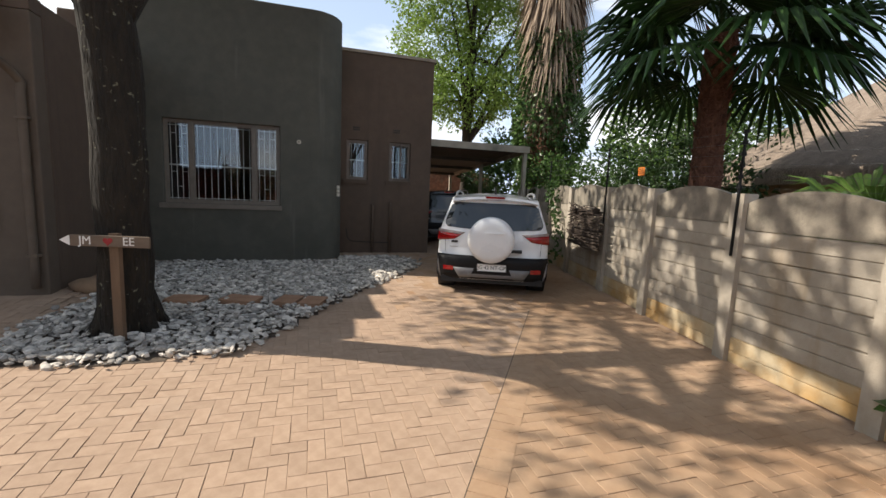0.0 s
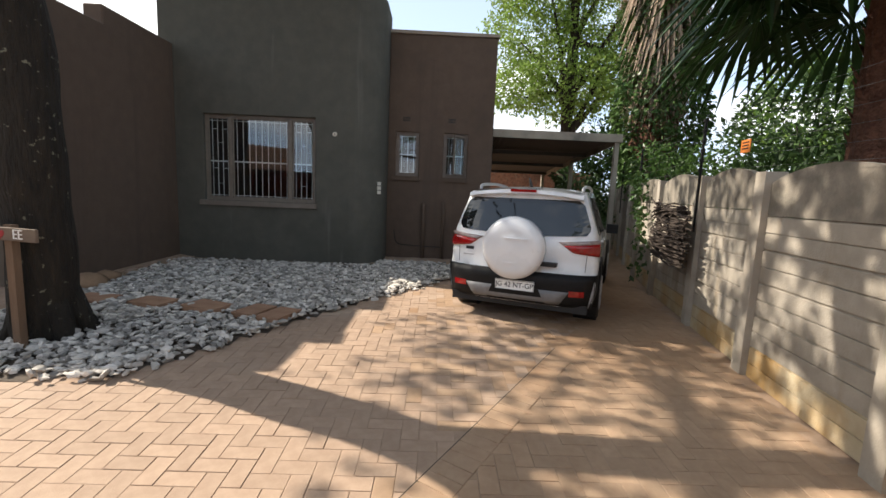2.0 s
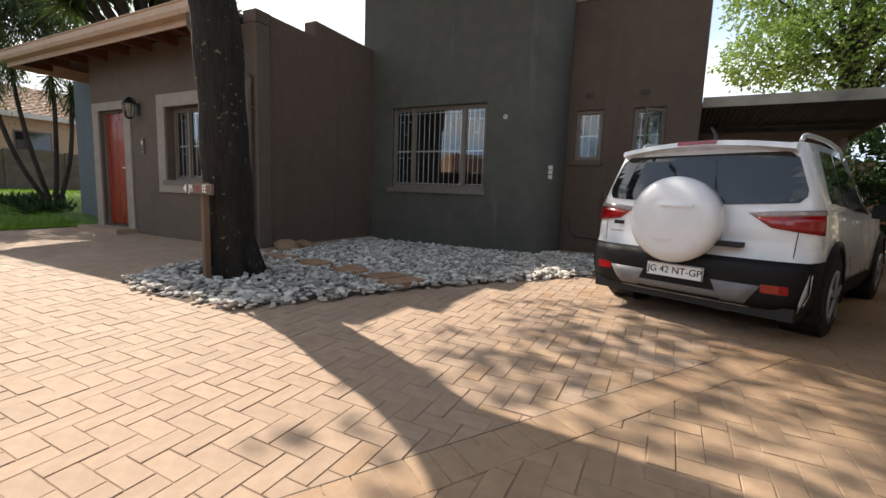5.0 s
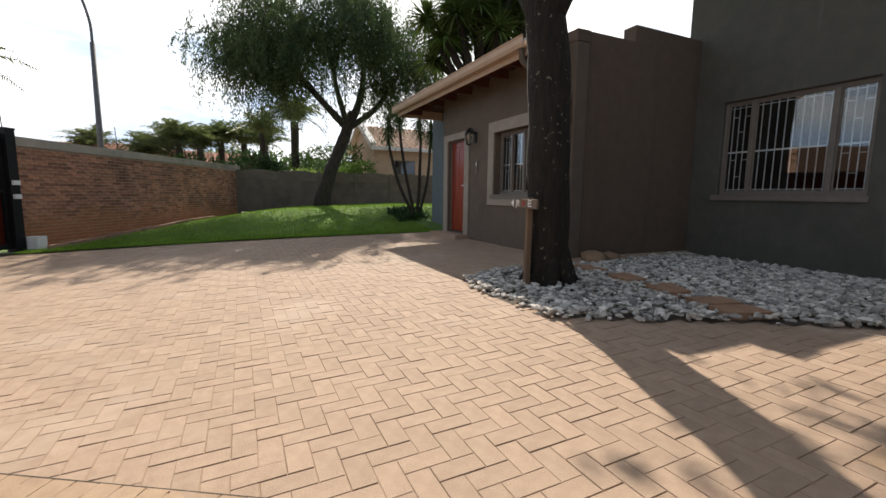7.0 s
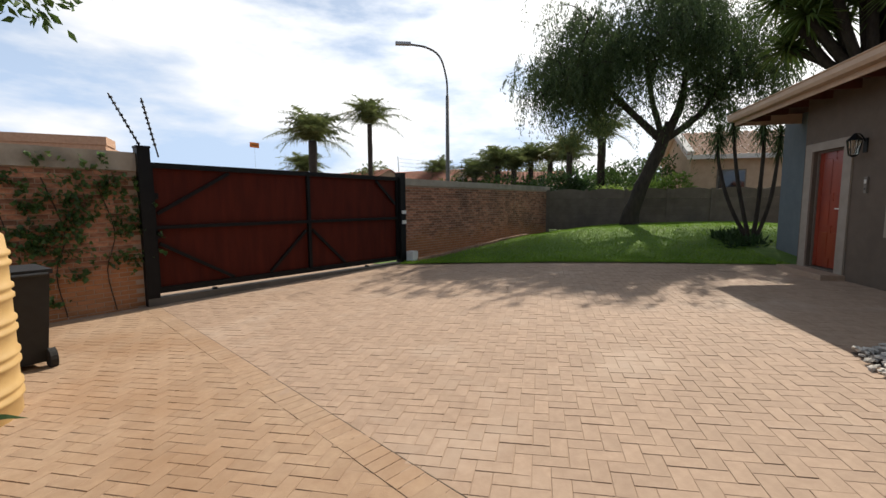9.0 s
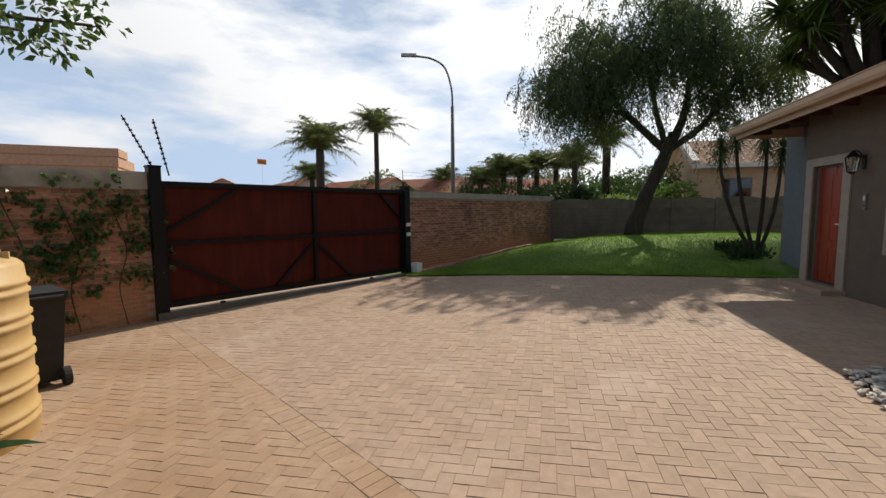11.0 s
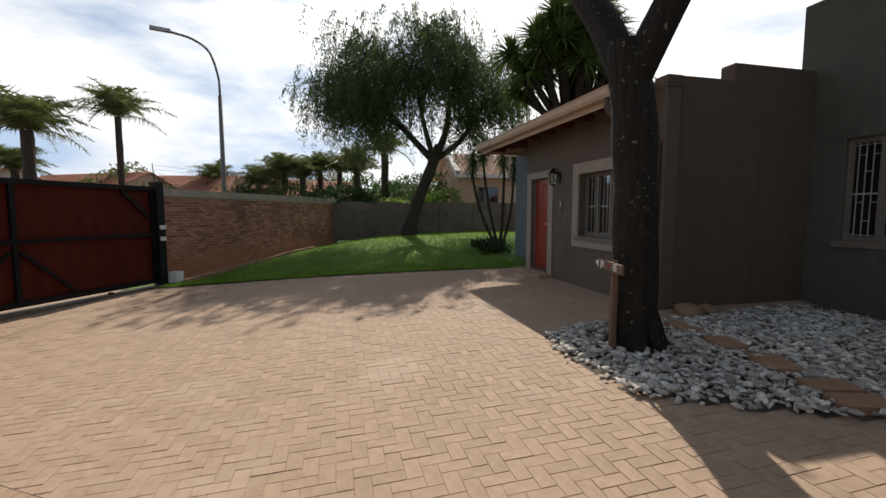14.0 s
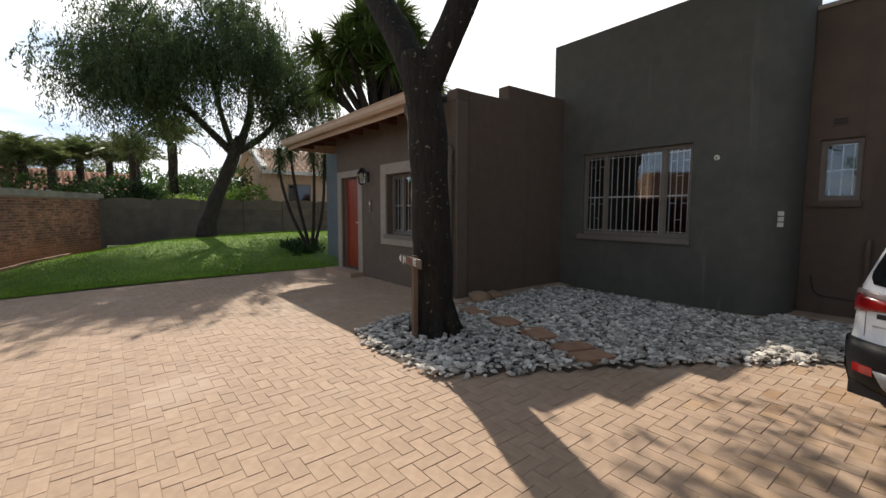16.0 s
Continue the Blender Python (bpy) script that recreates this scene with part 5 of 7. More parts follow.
bush("garden_shrub", "mid green garden shrub beyond the back wall", (-22.5, 5.6, 0.2), [(0, 0, 2.4, 1.2, 1.2, 1.2), (0.3, 1.1, 2.8, 0.9, 0.9, 0.9), (0, -1.2, 2.2, 0.8, 0.9, 0.9)], 3400, 0.15, LEAF_MID)
bush("garden_shrub", "low yellow-green shrub beyond the back wall", (-19.3, 4.1, 0.2), [(0, 0, 1.6, 0.5, 0.6, 0.5), (0.1, 0.5, 1.5, 0.4, 0.5, 0.45)], 1100, 0.12, LEAF_TREE)
for x, y in ((-36, 2.5), (-37, -1.8), (-34, 6.5), (-39, -6.5)):
    bush("far_shrub", "mixed shrubs in the gardens beyond the wall", (x, y, 0), [(0, 0, 2.4, 1.6, 2.4, 1.6), (0.5, 2.2, 2.2, 1.4, 1.8, 1.5), (-0.4, -2.0, 2.0, 1.4, 1.8, 1.4)], 2600, 0.3, LEAF_MID)
for k, (x, y, h) in enumerate(((-62, -14, 5.5), (-58, 5, 6.5), (-64, 10, 6), (-55, -24, 5), (-66, -34, 6), (-44, 14, 6.0))):
    bush("far_tree", "hazy green trees in the far gardens", (x, y, 0), [(0, 0, h * 0.55, 3.5, 4.5, h * 0.45), (1, 4, h * 0.45, 3, 3.5, h * 0.4), (-1, -4, h * 0.42, 3, 3.5, h * 0.38)], 2200, 0.55, LEAF_MID)


# ---- vehicles ----
CAR_WHITE = mat("white_car_paint", (0.74, 0.75, 0.76), (0.80, 0.80, 0.81), 2, 0.28, 0, coat=0.8, c3=(0.72, 0.71, 0.69), c3_scale=1.5, c3_at=(0.58, 0.8))
CAR_DARK = mat("black_car_paint", (0.010, 0.010, 0.012), (0.016, 0.016, 0.018), 2, 0.25, 0, coat=0.8)
CAR_GLASS = mat("tinted_car_glass", (0.008, 0.010, 0.011), (0.012, 0.014, 0.015), 2, 0.04, 0, spec=0.8)
RED_LENS = mat("red_lens", (0.22, 0.004, 0.005), (0.32, 0.006, 0.007), 20, 0.12, 0, coat=0.9)
CLEAR_LENS = mat("smoky_lens", (0.22, 0.17, 0.165), (0.34, 0.27, 0.26), 20, 0.12, 0, coat=0.9)
SILVER = mat("silver_plastic", (0.42, 0.42, 0.43), (0.50, 0.50, 0.51), 12, 0.4, 0.05, 120, metal=0.6)
BUMPER = mat("grained_black_plastic", (0.006, 0.006, 0.007), (0.011, 0.011, 0.012), 30, 0.55, 0.2, 220, spec=0.25)
SKID = mat("grey_plastic", (0.16, 0.16, 0.165), (0.21, 0.21, 0.215), 12, 0.5, 0.05, 120)
PLATE = mat("number_plate_white", (0.82, 0.82, 0.79), (0.88, 0.87, 0.84), 12, 0.5, 0)
INK = mat("black_ink", (0.012, 0.012, 0.012), (0.02, 0.02, 0.02), 8, 0.6, 0)
TYRE = mat("tyre_rubber", (0.014, 0.014, 0.014), (0.028, 0.027, 0.026), 20, 0.85, 0.3, 60)


def lerp_table(tab, v):
    for (a, p), (b, q) in zip(tab, tab[1:]):
        if v <= b:
            t = max(0.0, (v - a) / (b - a))
            return p + (q - p) * t
    return tab[-1][1]


REAR = [(0.24, 0.10), (0.34, 0.02), (0.58, 0.0), (0.645, 0.03), (0.66, 0.07), (0.95, 0.085), (1.06, 0.11), (1.42, 0.22), (1.50, 0.25), (1.6, 0.28)]


def rear_y(x, z, hw=0.86):
    return lerp_table(REAR, z) + 0.035 * (x / hw) ** 2 + 0.11 * min(1.1, abs(x) / hw) ** 6


def text_mesh(name, body, size, material, parent, m, depth=0.002):
    cu = bpy.data.curves.new(name, "FONT")
    cu.body, cu.size, cu.extrude, cu.align_x, cu.align_y = body, size, depth, "CENTER", "CENTER"
    tmp = bpy.data.objects.new(name, cu)
    me = bpy.data.meshes.new_from_object(tmp)
    bpy.data.objects.remove(tmp)
    ob = link(name, me, material, parent)
    ob.matrix_basis = m
    return ob


def patch(poly_rows, fn, off, bm=None):
    """A grid of (x, z) rows laid on the car's tail, standing off by off, with a rim back to the body."""
    bm = bm or bmesh.new()
    g = [[bm.verts.new((x, fn(x, z) - off, z)) for x, z in row] for row in poly_rows]
    b = [[bm.verts.new((x, fn(x, z) + 0.03, z)) for x, z in row] for row in poly_rows]
    R, C = len(g), len(g[0])
    for i in range(R - 1):
        for j in range(C - 1):
            bm.faces.new((g[i][j], g[i][j + 1], g[i + 1][j + 1], g[i + 1][j]))
    ring = [(0, j) for j in range(C)] + [(i, C - 1) for i in range(1, R)] + [(R - 1, j) for j in range(C - 2, -1, -1)] + [(i, 0) for i in range(R - 2, 0, -1)]
    for p, q in zip(ring, ring[1:] + ring[:1]):
        bm.faces.new((g[q[0]][q[1]], g[p[0]][p[1]], b[p[0]][p[1]], b[q[0]][q[1]]))
    bmesh.ops.recalc_face_normals(bm, faces=bm.faces)
    return bm


def quad_rows(bl, br, tr, tl, nx=8, nz=6):
    rows = []
    for i in range(nz + 1):
        t = i / nz
        a = (bl[0] + (tl[0] - bl[0]) * t, bl[1] + (tl[1] - bl[1]) * t)
        b = (br[0] + (tr[0] - br[0]) * t, br[1] + (tr[1] - br[1]) * t)
        rows.append([(a[0] + (b[0] - a[0]) * j / nx, a[1] + (b[1] - a[1]) * j / nx) for j in range(nx + 1)])
    return rows


HALF = [(0.0, 0.84), (0.3, 0.87), (0.8, 0.885), (1.6, 0.88), (2.6, 0.88), (3.3, 0.875), (3.8, 0.80), (4.05, 0.66)]
BELT = [(0.0, 1.06), (0.8, 1.05), (1.6, 1.0), (2.6, 0.97), (3.1, 0.98), (3.5, 0.95), (3.9, 0.86), (4.05, 0.8)]
ROOF = [(0.0, 1.50), (0.3, 1.53), (0.9, 1.565), (1.6, 1.565), (2.1, 1.52), (2.6, 1.30), (3.05, 1.02), (3.5, 0.975), (3.9, 0.88), (4.05, 0.81)]
ROOF_W = [(0.0, 0.665), (0.5, 0.675), (1.6, 0.675), (2.2, 0.67), (2.7, 0.70), (3.05, 0.74), (3.6, 0.70), (4.05, 0.5)]


def side_pt(y, w, off=0.0):
    """A point of the right flank: w from 0 (sill) over 3 (belt) to 4 (roof's edge)."""
    hw, zb, zr, rw = lerp_table(HALF, y), lerp_table(BELT, y), lerp_table(ROOF, y), lerp_table(ROOF_W, y)
    prof = [(hw - 0.05, 0.26), (hw - 0.005, 0.42), (hw, 0.74), (hw - 0.035, zb), (rw, zr)]
    i = min(int(w), 3)
    t = w - i
    return Vector((prof[i][0] + (prof[i + 1][0] - prof[i][0]) * t + off, y, prof[i][1] + (prof[i + 1][1] - prof[i][1]) * t))


def car(name, label, at, rz, paint, spare, group=""):
    c = thing(name, label, "car", at, rz, group)
    bm = bmesh.new()
    ys = [0.30, 0.5, 0.8, 1.15, 1.6, 2.0, 2.3, 2.6, 2.85, 3.05, 3.3, 3.6, 3.85, 4.0, 4.05]
    ws = [0, 0.5, 1, 1.4, 1.8, 2.2, 2.6, 3.0, 3.25, 3.6, 4.0]
    for sgn in (-1, 1):
        rings = []
        for f in (0.0, 0.2, 0.4, 0.6, 0.75, 0.87, 0.95, 1.0):
            ring = []
            for w in ws:
                e = side_pt(0.30, w)
                x = e.x * f
                ring.append(bm.verts.new((sgn * x, min(rear_y(x, e.z), 0.33), e.z)))
            rings.append(ring)
        for y in ys[1:]:
            ring = []
            for w in ws:
                p = side_pt(y, w)
                if w > 3 and y < 0.55:
                    p.y = max(p.y, 0.42)
                ring.append(bm.verts.new((sgn * p.x, p.y, p.z)))
            rings.append(ring)
        ring = [bm.verts.new((0, 4.08, side_pt(4.05, w).z)) for w in ws]
        rings.append(ring)
        for a, b in zip(rings, rings[1:]):
            for k in range(len(ws) - 1):
                q = (a[k], b[k], b[k + 1], a[k + 1])
                bm.faces.new(q if sgn > 0 else q[::-1])
    # roof and bonnet, crowned across
    rows = []
    for y in [0.31, 0.42] + ys[2:]:
        p = side_pt(y, 4.0)
        rows.append([bm.verts.new((p.x * t, y, p.z + 0.055 * (1 - t * t))) for t in (-1, -0.8, -0.5, 0, 0.5, 0.8, 1)])
    for a, b in zip(rows, rows[1:]):
        for k in range(6):
            bm.faces.new((a[k], a[k + 1], b[k + 1], b[k]))
    bmesh.ops.remove_doubles(bm, verts=bm.verts, dist=0.002)
    bmesh.ops.recalc_face_normals(bm, faces=bm.faces)
    body = part("body", bm, paint, c, smooth=True)
    part("underside", box(-0.8, 0.8, 0.1, 3.95, 0.2, 0.3), RUBBER, c)
    # tail
    glass_rows = []
    for i in range(9):
        t = i / 8
        zt = 1.045 + 0.415 * t
        hw_ = 0.80 - 0.135 * t - 0.07 * max(0.0, 1 - t / 0.25) ** 2 - 0.05 * max(0.0, (t - 0.85) / 0.15) ** 2
        glass_rows.append([(hw_ * (-1 + 2 * k / 18), zt + 0.03 * (1 - t) * (2 * k / 18 - 1) ** 2) for k in range(19)])
    part("rear_window", patch(glass_rows, rear_y, 0.008), CAR_GLASS, c, "dark tinted rear window", smooth=False)
    part("bumper", patch(quad_rows((-0.80, 0.27), (0.80, 0.27), (0.865, 0.64), (-0.865, 0.64), 20, 6), rear_y, 0.022), BUMPER, c, "black plastic rear bumper", smooth=True)
    part("diffuser", patch(quad_rows((-0.50, 0.29), (0.50, 0.29), (0.60, 0.45), (-0.60, 0.45), 12, 3), rear_y, 0.030), SKID, c, "grey skid plate", smooth=True)
    part("diffuser_insert", patch(quad_rows((-0.34, 0.285), (0.34, 0.285), (0.27, 0.455), (-0.27, 0.455), 8, 2), rear_y, 0.034), BUMPER, c)
    spoiler = bmesh.new()
    g = []
    for x in [-0.665 + 1.33 * k / 12 for k in range(13)]:
        cz = 0.055 * (1 - (x / 0.665) ** 2) - 0.01
        g.append([spoiler.verts.new((x, y, z + cz)) for y, z in ((0.44, 1.545), (0.15 + 0.05 * (x / 0.665) ** 2, 1.52), (0.14 + 0.05 * (x / 0.665) ** 2, 1.48), (0.28, 1.452))])
    for a, b in zip(g, g[1:]):
        for k in range(3):
            spoiler.faces.new((a[k], a[k + 1], b[k + 1], b[k]))
        spoiler.faces.new((a[3], a[0], b[0], b[3]))
    spoiler.faces.new(g[0])
    spoiler.faces.new(g[-1][::-1])
    bmesh.ops.recalc_face_normals(spoiler, faces=spoiler.faces)
    part("spoiler", spoiler, paint, c, smooth=False)
    part("brake_light", obox(pose(0, 0.143, 1.55), 0.30, 0.02, 0.03), RED_LENS, c, "red high brake light", bevel=0.004)
    for s in (-1, 1):
        lo_in, lo_out, hi_out, hi_in = (0.60, 0.885), (0.885, 0.845), (0.875, 1.03), (0.44, 0.995)
        mid_a, mid_b = (0.50, 0.955), (0.88, 0.99)
        q_lo = [lo_in, lo_out, mid_b, mid_a]
        q_hi = [mid_a, mid_b, hi_out, hi_in]
        if s < 0:
            q_lo = [(-p[0], p[1]) for p in (q_lo[1], q_lo[0], q_lo[3], q_lo[2])]
            q_hi = [(-p[0], p[1]) for p in (q_hi[1], q_hi[0], q_hi[3], q_hi[2])]
        tl = part("tail_light", patch(quad_rows(*q_lo, 10, 3), rear_y, 0.014), RED_LENS, c, "red tail light", smooth=True)
        part("lens", patch(quad_rows(*q_hi, 10, 3), rear_y, 0.013), CLEAR_LENS, tl, "smoky clear lens", smooth=True)
        rx = 0.60 if s > 0 else -0.76
        part("reflector", patch(quad_rows((rx, 0.40), (rx + 0.16, 0.40), (rx + 0.16, 0.465), (rx, 0.465), 3, 2), rear_y, 0.030), RED_LENS, c, "red rear reflector")
        # flank
        for y0, y1 in ((0.62, 1.12), (1.18, 1.98), (2.03, 2.52)):
            wb = bmesh.new()
            rows_ = []
            for w in (3.06, 3.4, 3.7, 3.88):
                rows_.append([])
                for k in range(7):
                    y = y0 + (y1 - y0) * k / 6
                    if y0 < 0.7 and w > 3.3:
                        y = max(y, y0 + 0.12 * (w - 3.06))
                    p = side_pt(y, w, 0.006)
                    rows_[-1].append(wb.verts.new((s * p.x, p.y, p.z)))
            for a, b in zip(rows_, rows_[1:]):
                for k in range(6):
                    q = (a[k], a[k + 1], b[k + 1], b[k])
                    wb.faces.new(q if s > 0 else q[::-1])
            part("side_window", wb, CAR_GLASS, c, "dark tinted side window")
        sb = bmesh.new()
        rows_ = [[sb.verts.new((s * side_pt(y, w, 0.012).x, y, side_pt(y, w).z)) for y in [0.32 + 0.3 * k for k in range(12)]] for w in (0, 0.6, 1.0)]
        for a, b in zip(rows_, rows_[1:]):
            for k in range(11):
                q = (a[k], a[k + 1], b[k + 1], b[k])
                sb.faces.new(q if s > 0 else q[::-1])
        part("sill_cladding", sb, BUMPER, c, "black plastic sill cladding", smooth=True)
        cb = bmesh.new()
        rows_ = [[cb.verts.new((s * (side_pt(max(y, 0.3), w).x + (0.016 if y > 0.2 else -0.01)), y, side_pt(max(y, 0.3), w).z)) for y in (0.13, 0.22, 0.3, 0.4, 0.5)] for w in (0, 0.6, 1.0, 1.4, 1.72)]
        for a, b in zip(rows_, rows_[1:]):
            for k in range(4):
                q = (a[k], a[k + 1], b[k + 1], b[k])
                cb.faces.new(q if s > 0 else q[::-1])
        part("bumper_corner", cb, BUMPER, c, "black plastic bumper corner", smooth=True)
        for wy in (0.80, 3.32):
            arch = bmesh.new()
            inner, outer = [], []
            for k in range(17):
                a = -0.35 + (math.pi + 0.7) * k / 16
                for r, lst in ((0.365, inner), (0.435, outer)):
                    y, z = wy + r * math.cos(a), 0.35 + r * math.sin(a)
                    lst.append((y, max(z, 0.24)))
            gi = [[arch.verts.new((s * (0.80 + d), y, z)) for y, z in l] for l, d in ((inner, 0.0), (inner, 0.105), (outer, 0.098), (outer, 0.0))]
            for a, b in zip(gi, gi[1:]):
                for k in range(16):
                    arch.faces.new((a[k], a[k + 1], b[k + 1], b[k]))
            bmesh.ops.recalc_face_normals(arch, faces=arch.faces)
            part("wheel_arch", arch, BUMPER, c, "black plastic wheel arch", smooth=True)
            # solid black disc in place of the arch's shaded hollow
            part("wheel_well_dark", tube([(s * 0.62, wy, 0.35), (s * 0.888, wy, 0.35)], 0.372, 24), RUBBER, c)
            wheel = part("wheel", tube([(s * 0.69, wy, 0.335), (s * 0.70, wy, 0.335), (s * 0.885, wy, 0.335), (s * 0.90, wy, 0.335)], [0.29, 0.335, 0.335, 0.30], 32), TYRE, c, "black tyre", smooth=False)
            part("rim", tube([(s * 0.885, wy, 0.335), (s * 0.905, wy, 0.335)], [0.21, 0.215], 28), RUBBER, wheel)
            for k in range(5):
                a = k * 2 * math.pi / 5 + 0.3
                part("spoke", obox(pose(s * 0.905, wy + 0.105 * math.cos(a), 0.335 + 0.105 * math.sin(a), math.degrees(a), 0, 0), 0.025, 0.2, 0.045), SILVER, wheel, bevel=0.006)
            part("rim_ring", tube([(s * 0.895, wy, 0.335), (s * 0.912, wy, 0.335)], [0.225, 0.205], 28, cap=False), SILVER, wheel, "alloy rim edge")
        mirror = part("door_mirror", obox(pose(s * 0.95, 2.52, 1.03), 0.17, 0.12, 0.14), RUBBER, c, bevel=0.03, segs=2)
        rail = curve_pts([(s * 0.625, 0.5, 1.565), (s * 0.63, 0.62, 1.615), (s * 0.635, 1.3, 1.635), (s * 0.63, 1.9, 1.605), (s * 0.62, 2.02, 1.55)], 5)
        part("roof_rail", tube(rail, 0.019, 8), SILVER, c, "silver roof rail", smooth=True)
        for y in (1.05, 1.75):
            hp = side_pt(y, 2.75, 0.014)
            part("door_handle", obox(pose(s * hp.x, y, hp.z), 0.025, 0.16, 0.03), paint, c, bevel=0.008)
    for s in (-1, 1):
        part("hatch_seam", patch(quad_rows((s * 0.745 - 0.003, 0.66), (s * 0.745 + 0.003, 0.66), (s * 0.755 + 0.003, 0.92), (s * 0.755 - 0.003, 0.92), 1, 6), rear_y, 0.0015), INK, c, "dark hatch seam")
    part("antenna", tube([(0, 0.6, 1.6), (0, 0.5, 1.68), (0, 0.42, 1.71)], [0.022, 0.014, 0.006], 8), RUBBER, c, "short black roof antenna")
    plate = part("number_plate", obox(pose(0.0, rear_y(0, 0.5) - 0.045, 0.475, -4, 0, 0), 0.45, 0.012, 0.115), PLATE, c, "white number plate", bevel=0.003)
    text_mesh("plate_text", "JG 42 NT-GP", 0.079, INK, plate, pose(0.0, rear_y(0, 0.5) - 0.053, 0.475, 86, 0, 0))
    rim = bmesh.new()
    for q in ((-0.225, 0.225, 0.528, 0.5325), (-0.225, 0.225, 0.4175, 0.422), (-0.225, -0.221, 0.422, 0.528), (0.221, 0.225, 0.422, 0.528)):
        box(q[0], q[1], -0.056, -0.0515, q[2], q[3], rim)
    part("plate_border", rim, INK, plate)
    if spare:
        # covered spare wheel on the hatch
        ring_r = [(0.0, 0.0), (0.14, 0.0), (0.20, 0.012), (0.255, 0.006), (0.315, 0.03), (0.35, 0.07), (0.358, 0.12), (0.35, 0.22), (0.32, 0.245)]
        bm = bmesh.new()
        prev = None
        N = 40
        cx, cz, y0 = -0.03, 0.905, -0.185
        for r, d in ring_r:
            cur = [bm.verts.new((cx + r * math.cos(2 * math.pi * k / N), y0 + d, cz + r * math.sin(2 * math.pi * k / N))) for k in range(N)] if r else [bm.verts.new((cx, y0 + d, cz))]
            if prev:
                for k in range(N):
                    if len(prev) == 1:
                        bm.faces.new((prev[0], cur[(k + 1) % N], cur[k]))
                    else:
                        bm.faces.new((prev[k], prev[(k + 1) % N], cur[(k + 1) % N], cur[k]))
            prev = cur
        bm.faces.new(prev)
        bmesh.ops.recalc_face_normals(bm, faces=bm.faces)
        cover = part("spare_wheel_cover", bm, paint, c, "white hard cover of the spare wheel", smooth=True)
        part("grip", obox(pose(cx + 0.05, y0 - 0.004, cz + 0.115, 0, 0, 0), 0.26, 0.022, 0.018), paint, cover, bevel=0.008, segs=2)
        part("emblem", obox(pose(cx - 0.04, y0 + 0.0, cz - 0.16), 0.14, 0.008, 0.014), paint, cover)
        part("hinge_arm", box(0.15, 0.45, -0.02, 0.09, 0.72, 0.76), RUBBER, c)
    part("badge", obox(pose(-0.60, rear_y(0.6, 0.84) - 0.006, 0.845), 0.10, 0.012, 0.035), INK, c, "dark oval maker's badge", bevel=0.005)
    part("model_lettering", obox(pose(-0.60, rear_y(0.6, 0.77) - 0.004, 0.765), 0.15, 0.006, 0.013), SILVER, c, "illegible chrome lettering")
    return c


car("parked_car", "white compact SUV with a covered spare wheel parked on the driveway", (1.68, 5.25, 0.203), -23.5, CAR_WHITE, True).scale = (0.88, 0.88, 0.88)
car("parked_car", "black SUV standing under the carport", (2.85, 10.9, 0.215), -10, CAR_DARK, False).scale = (0.9, 0.9, 0.9)

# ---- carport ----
# darker than the other roof steel: the underside's shade is put into the colour
SHADE_SHEET = mat("shaded_underside_sheet", (0.055, 0.052, 0.05), (0.085, 0.08, 0.076), 3, 0.6, 0.1, 60)
carport = thing("carport", "steel carport beside the house, its roof sheet toned as in shade", "carport", (0, 0, 0))
cy0, cy1, cx0, cx1, cz = 9.95, 16.2, 1.93, 4.62, 2.68
bm = bmesh.new()
N = 36
ra = []
for k in range(N * 2 + 1):
    x = cx0 + (cx1 - cx0) * k / (N * 2)
    z = cz + 0.13 + (0.012 if k % 2 else -0.012)
    ra.append([bm.verts.new((x, y, z + dz + sl)) for y, sl, dz in ((cy0 + 0.03, 0, 0), (cy1, -0.45, 0), (cy1, -0.45, 0.006), (cy0 + 0.03, 0, 0.006))])
for a, b in zip(ra, ra[1:]):
    for k in range(4):
        bm.faces.new((a[k], b[k], b[(k + 1) % 4], a[(k + 1) % 4]))
bmesh.ops.recalc_face_normals(bm, faces=bm.faces)
part("roof_sheet", bm, SHADE_SHEET, carport)
part("fascia", box(cx0, cx1, cy0, cy0 + 0.025, cz, cz + 0.16), CAP, carport, "pale front fascia", bevel=0.003)
part("side_fascia", obox(pose(cx1, (cy0 + cy1) / 2, cz - 0.15, -4.1, 0, 0), 0.025, cy1 - cy0, 0.14), CAP, carport)
for k in range(4):
    y = cy0 + 0.08 + k * 1.95
    part("purlin", box(cx0 + 0.02, cx1 - 0.02, y, y + 0.06, cz + 0.01 - 0.072 * (y - cy0), cz + 0.10 - 0.072 * (y - cy0)), SHADE_SHEET, carport)
for x, y in ((cx1 - 0.12, cy0 + 0.05), (cx1 - 0.12, cy0 + 3.0), (cx1 - 0.12, cy1 - 0.1)):
    part("post", box(x, x + 0.09, y, y + 0.09, 0.2, cz + 0.06 - 0.072 * (y - cy0)), CAP, carport, bevel=0.005)

# ---- small things on and by the house ----
CREAM = mat("cream_plastic", (0.62, 0.58, 0.50), (0.70, 0.66, 0.57), 10, 0.5, 0.05, 90)
LAMP_GLASS = glass_mat("lamp_glass", (0.85, 0.85, 0.8), 0.15)
SIGN_WOOD = mat("weathered_sign_wood", (0.10, 0.072, 0.052), (0.17, 0.125, 0.09), 9, 0.85, 0.4, 50, stretch=(0.2, 1, 1))
POST_WOOD = mat("rough_post_wood", (0.11, 0.068, 0.042), (0.18, 0.115, 0.07), 9, 0.9, 0.5, 50, stretch=(1, 1, 0.2))
WHITE_PAINT = mat("white_lettering", (0.70, 0.68, 0.64), (0.78, 0.76, 0.72), 12, 0.7, 0.1, 60)
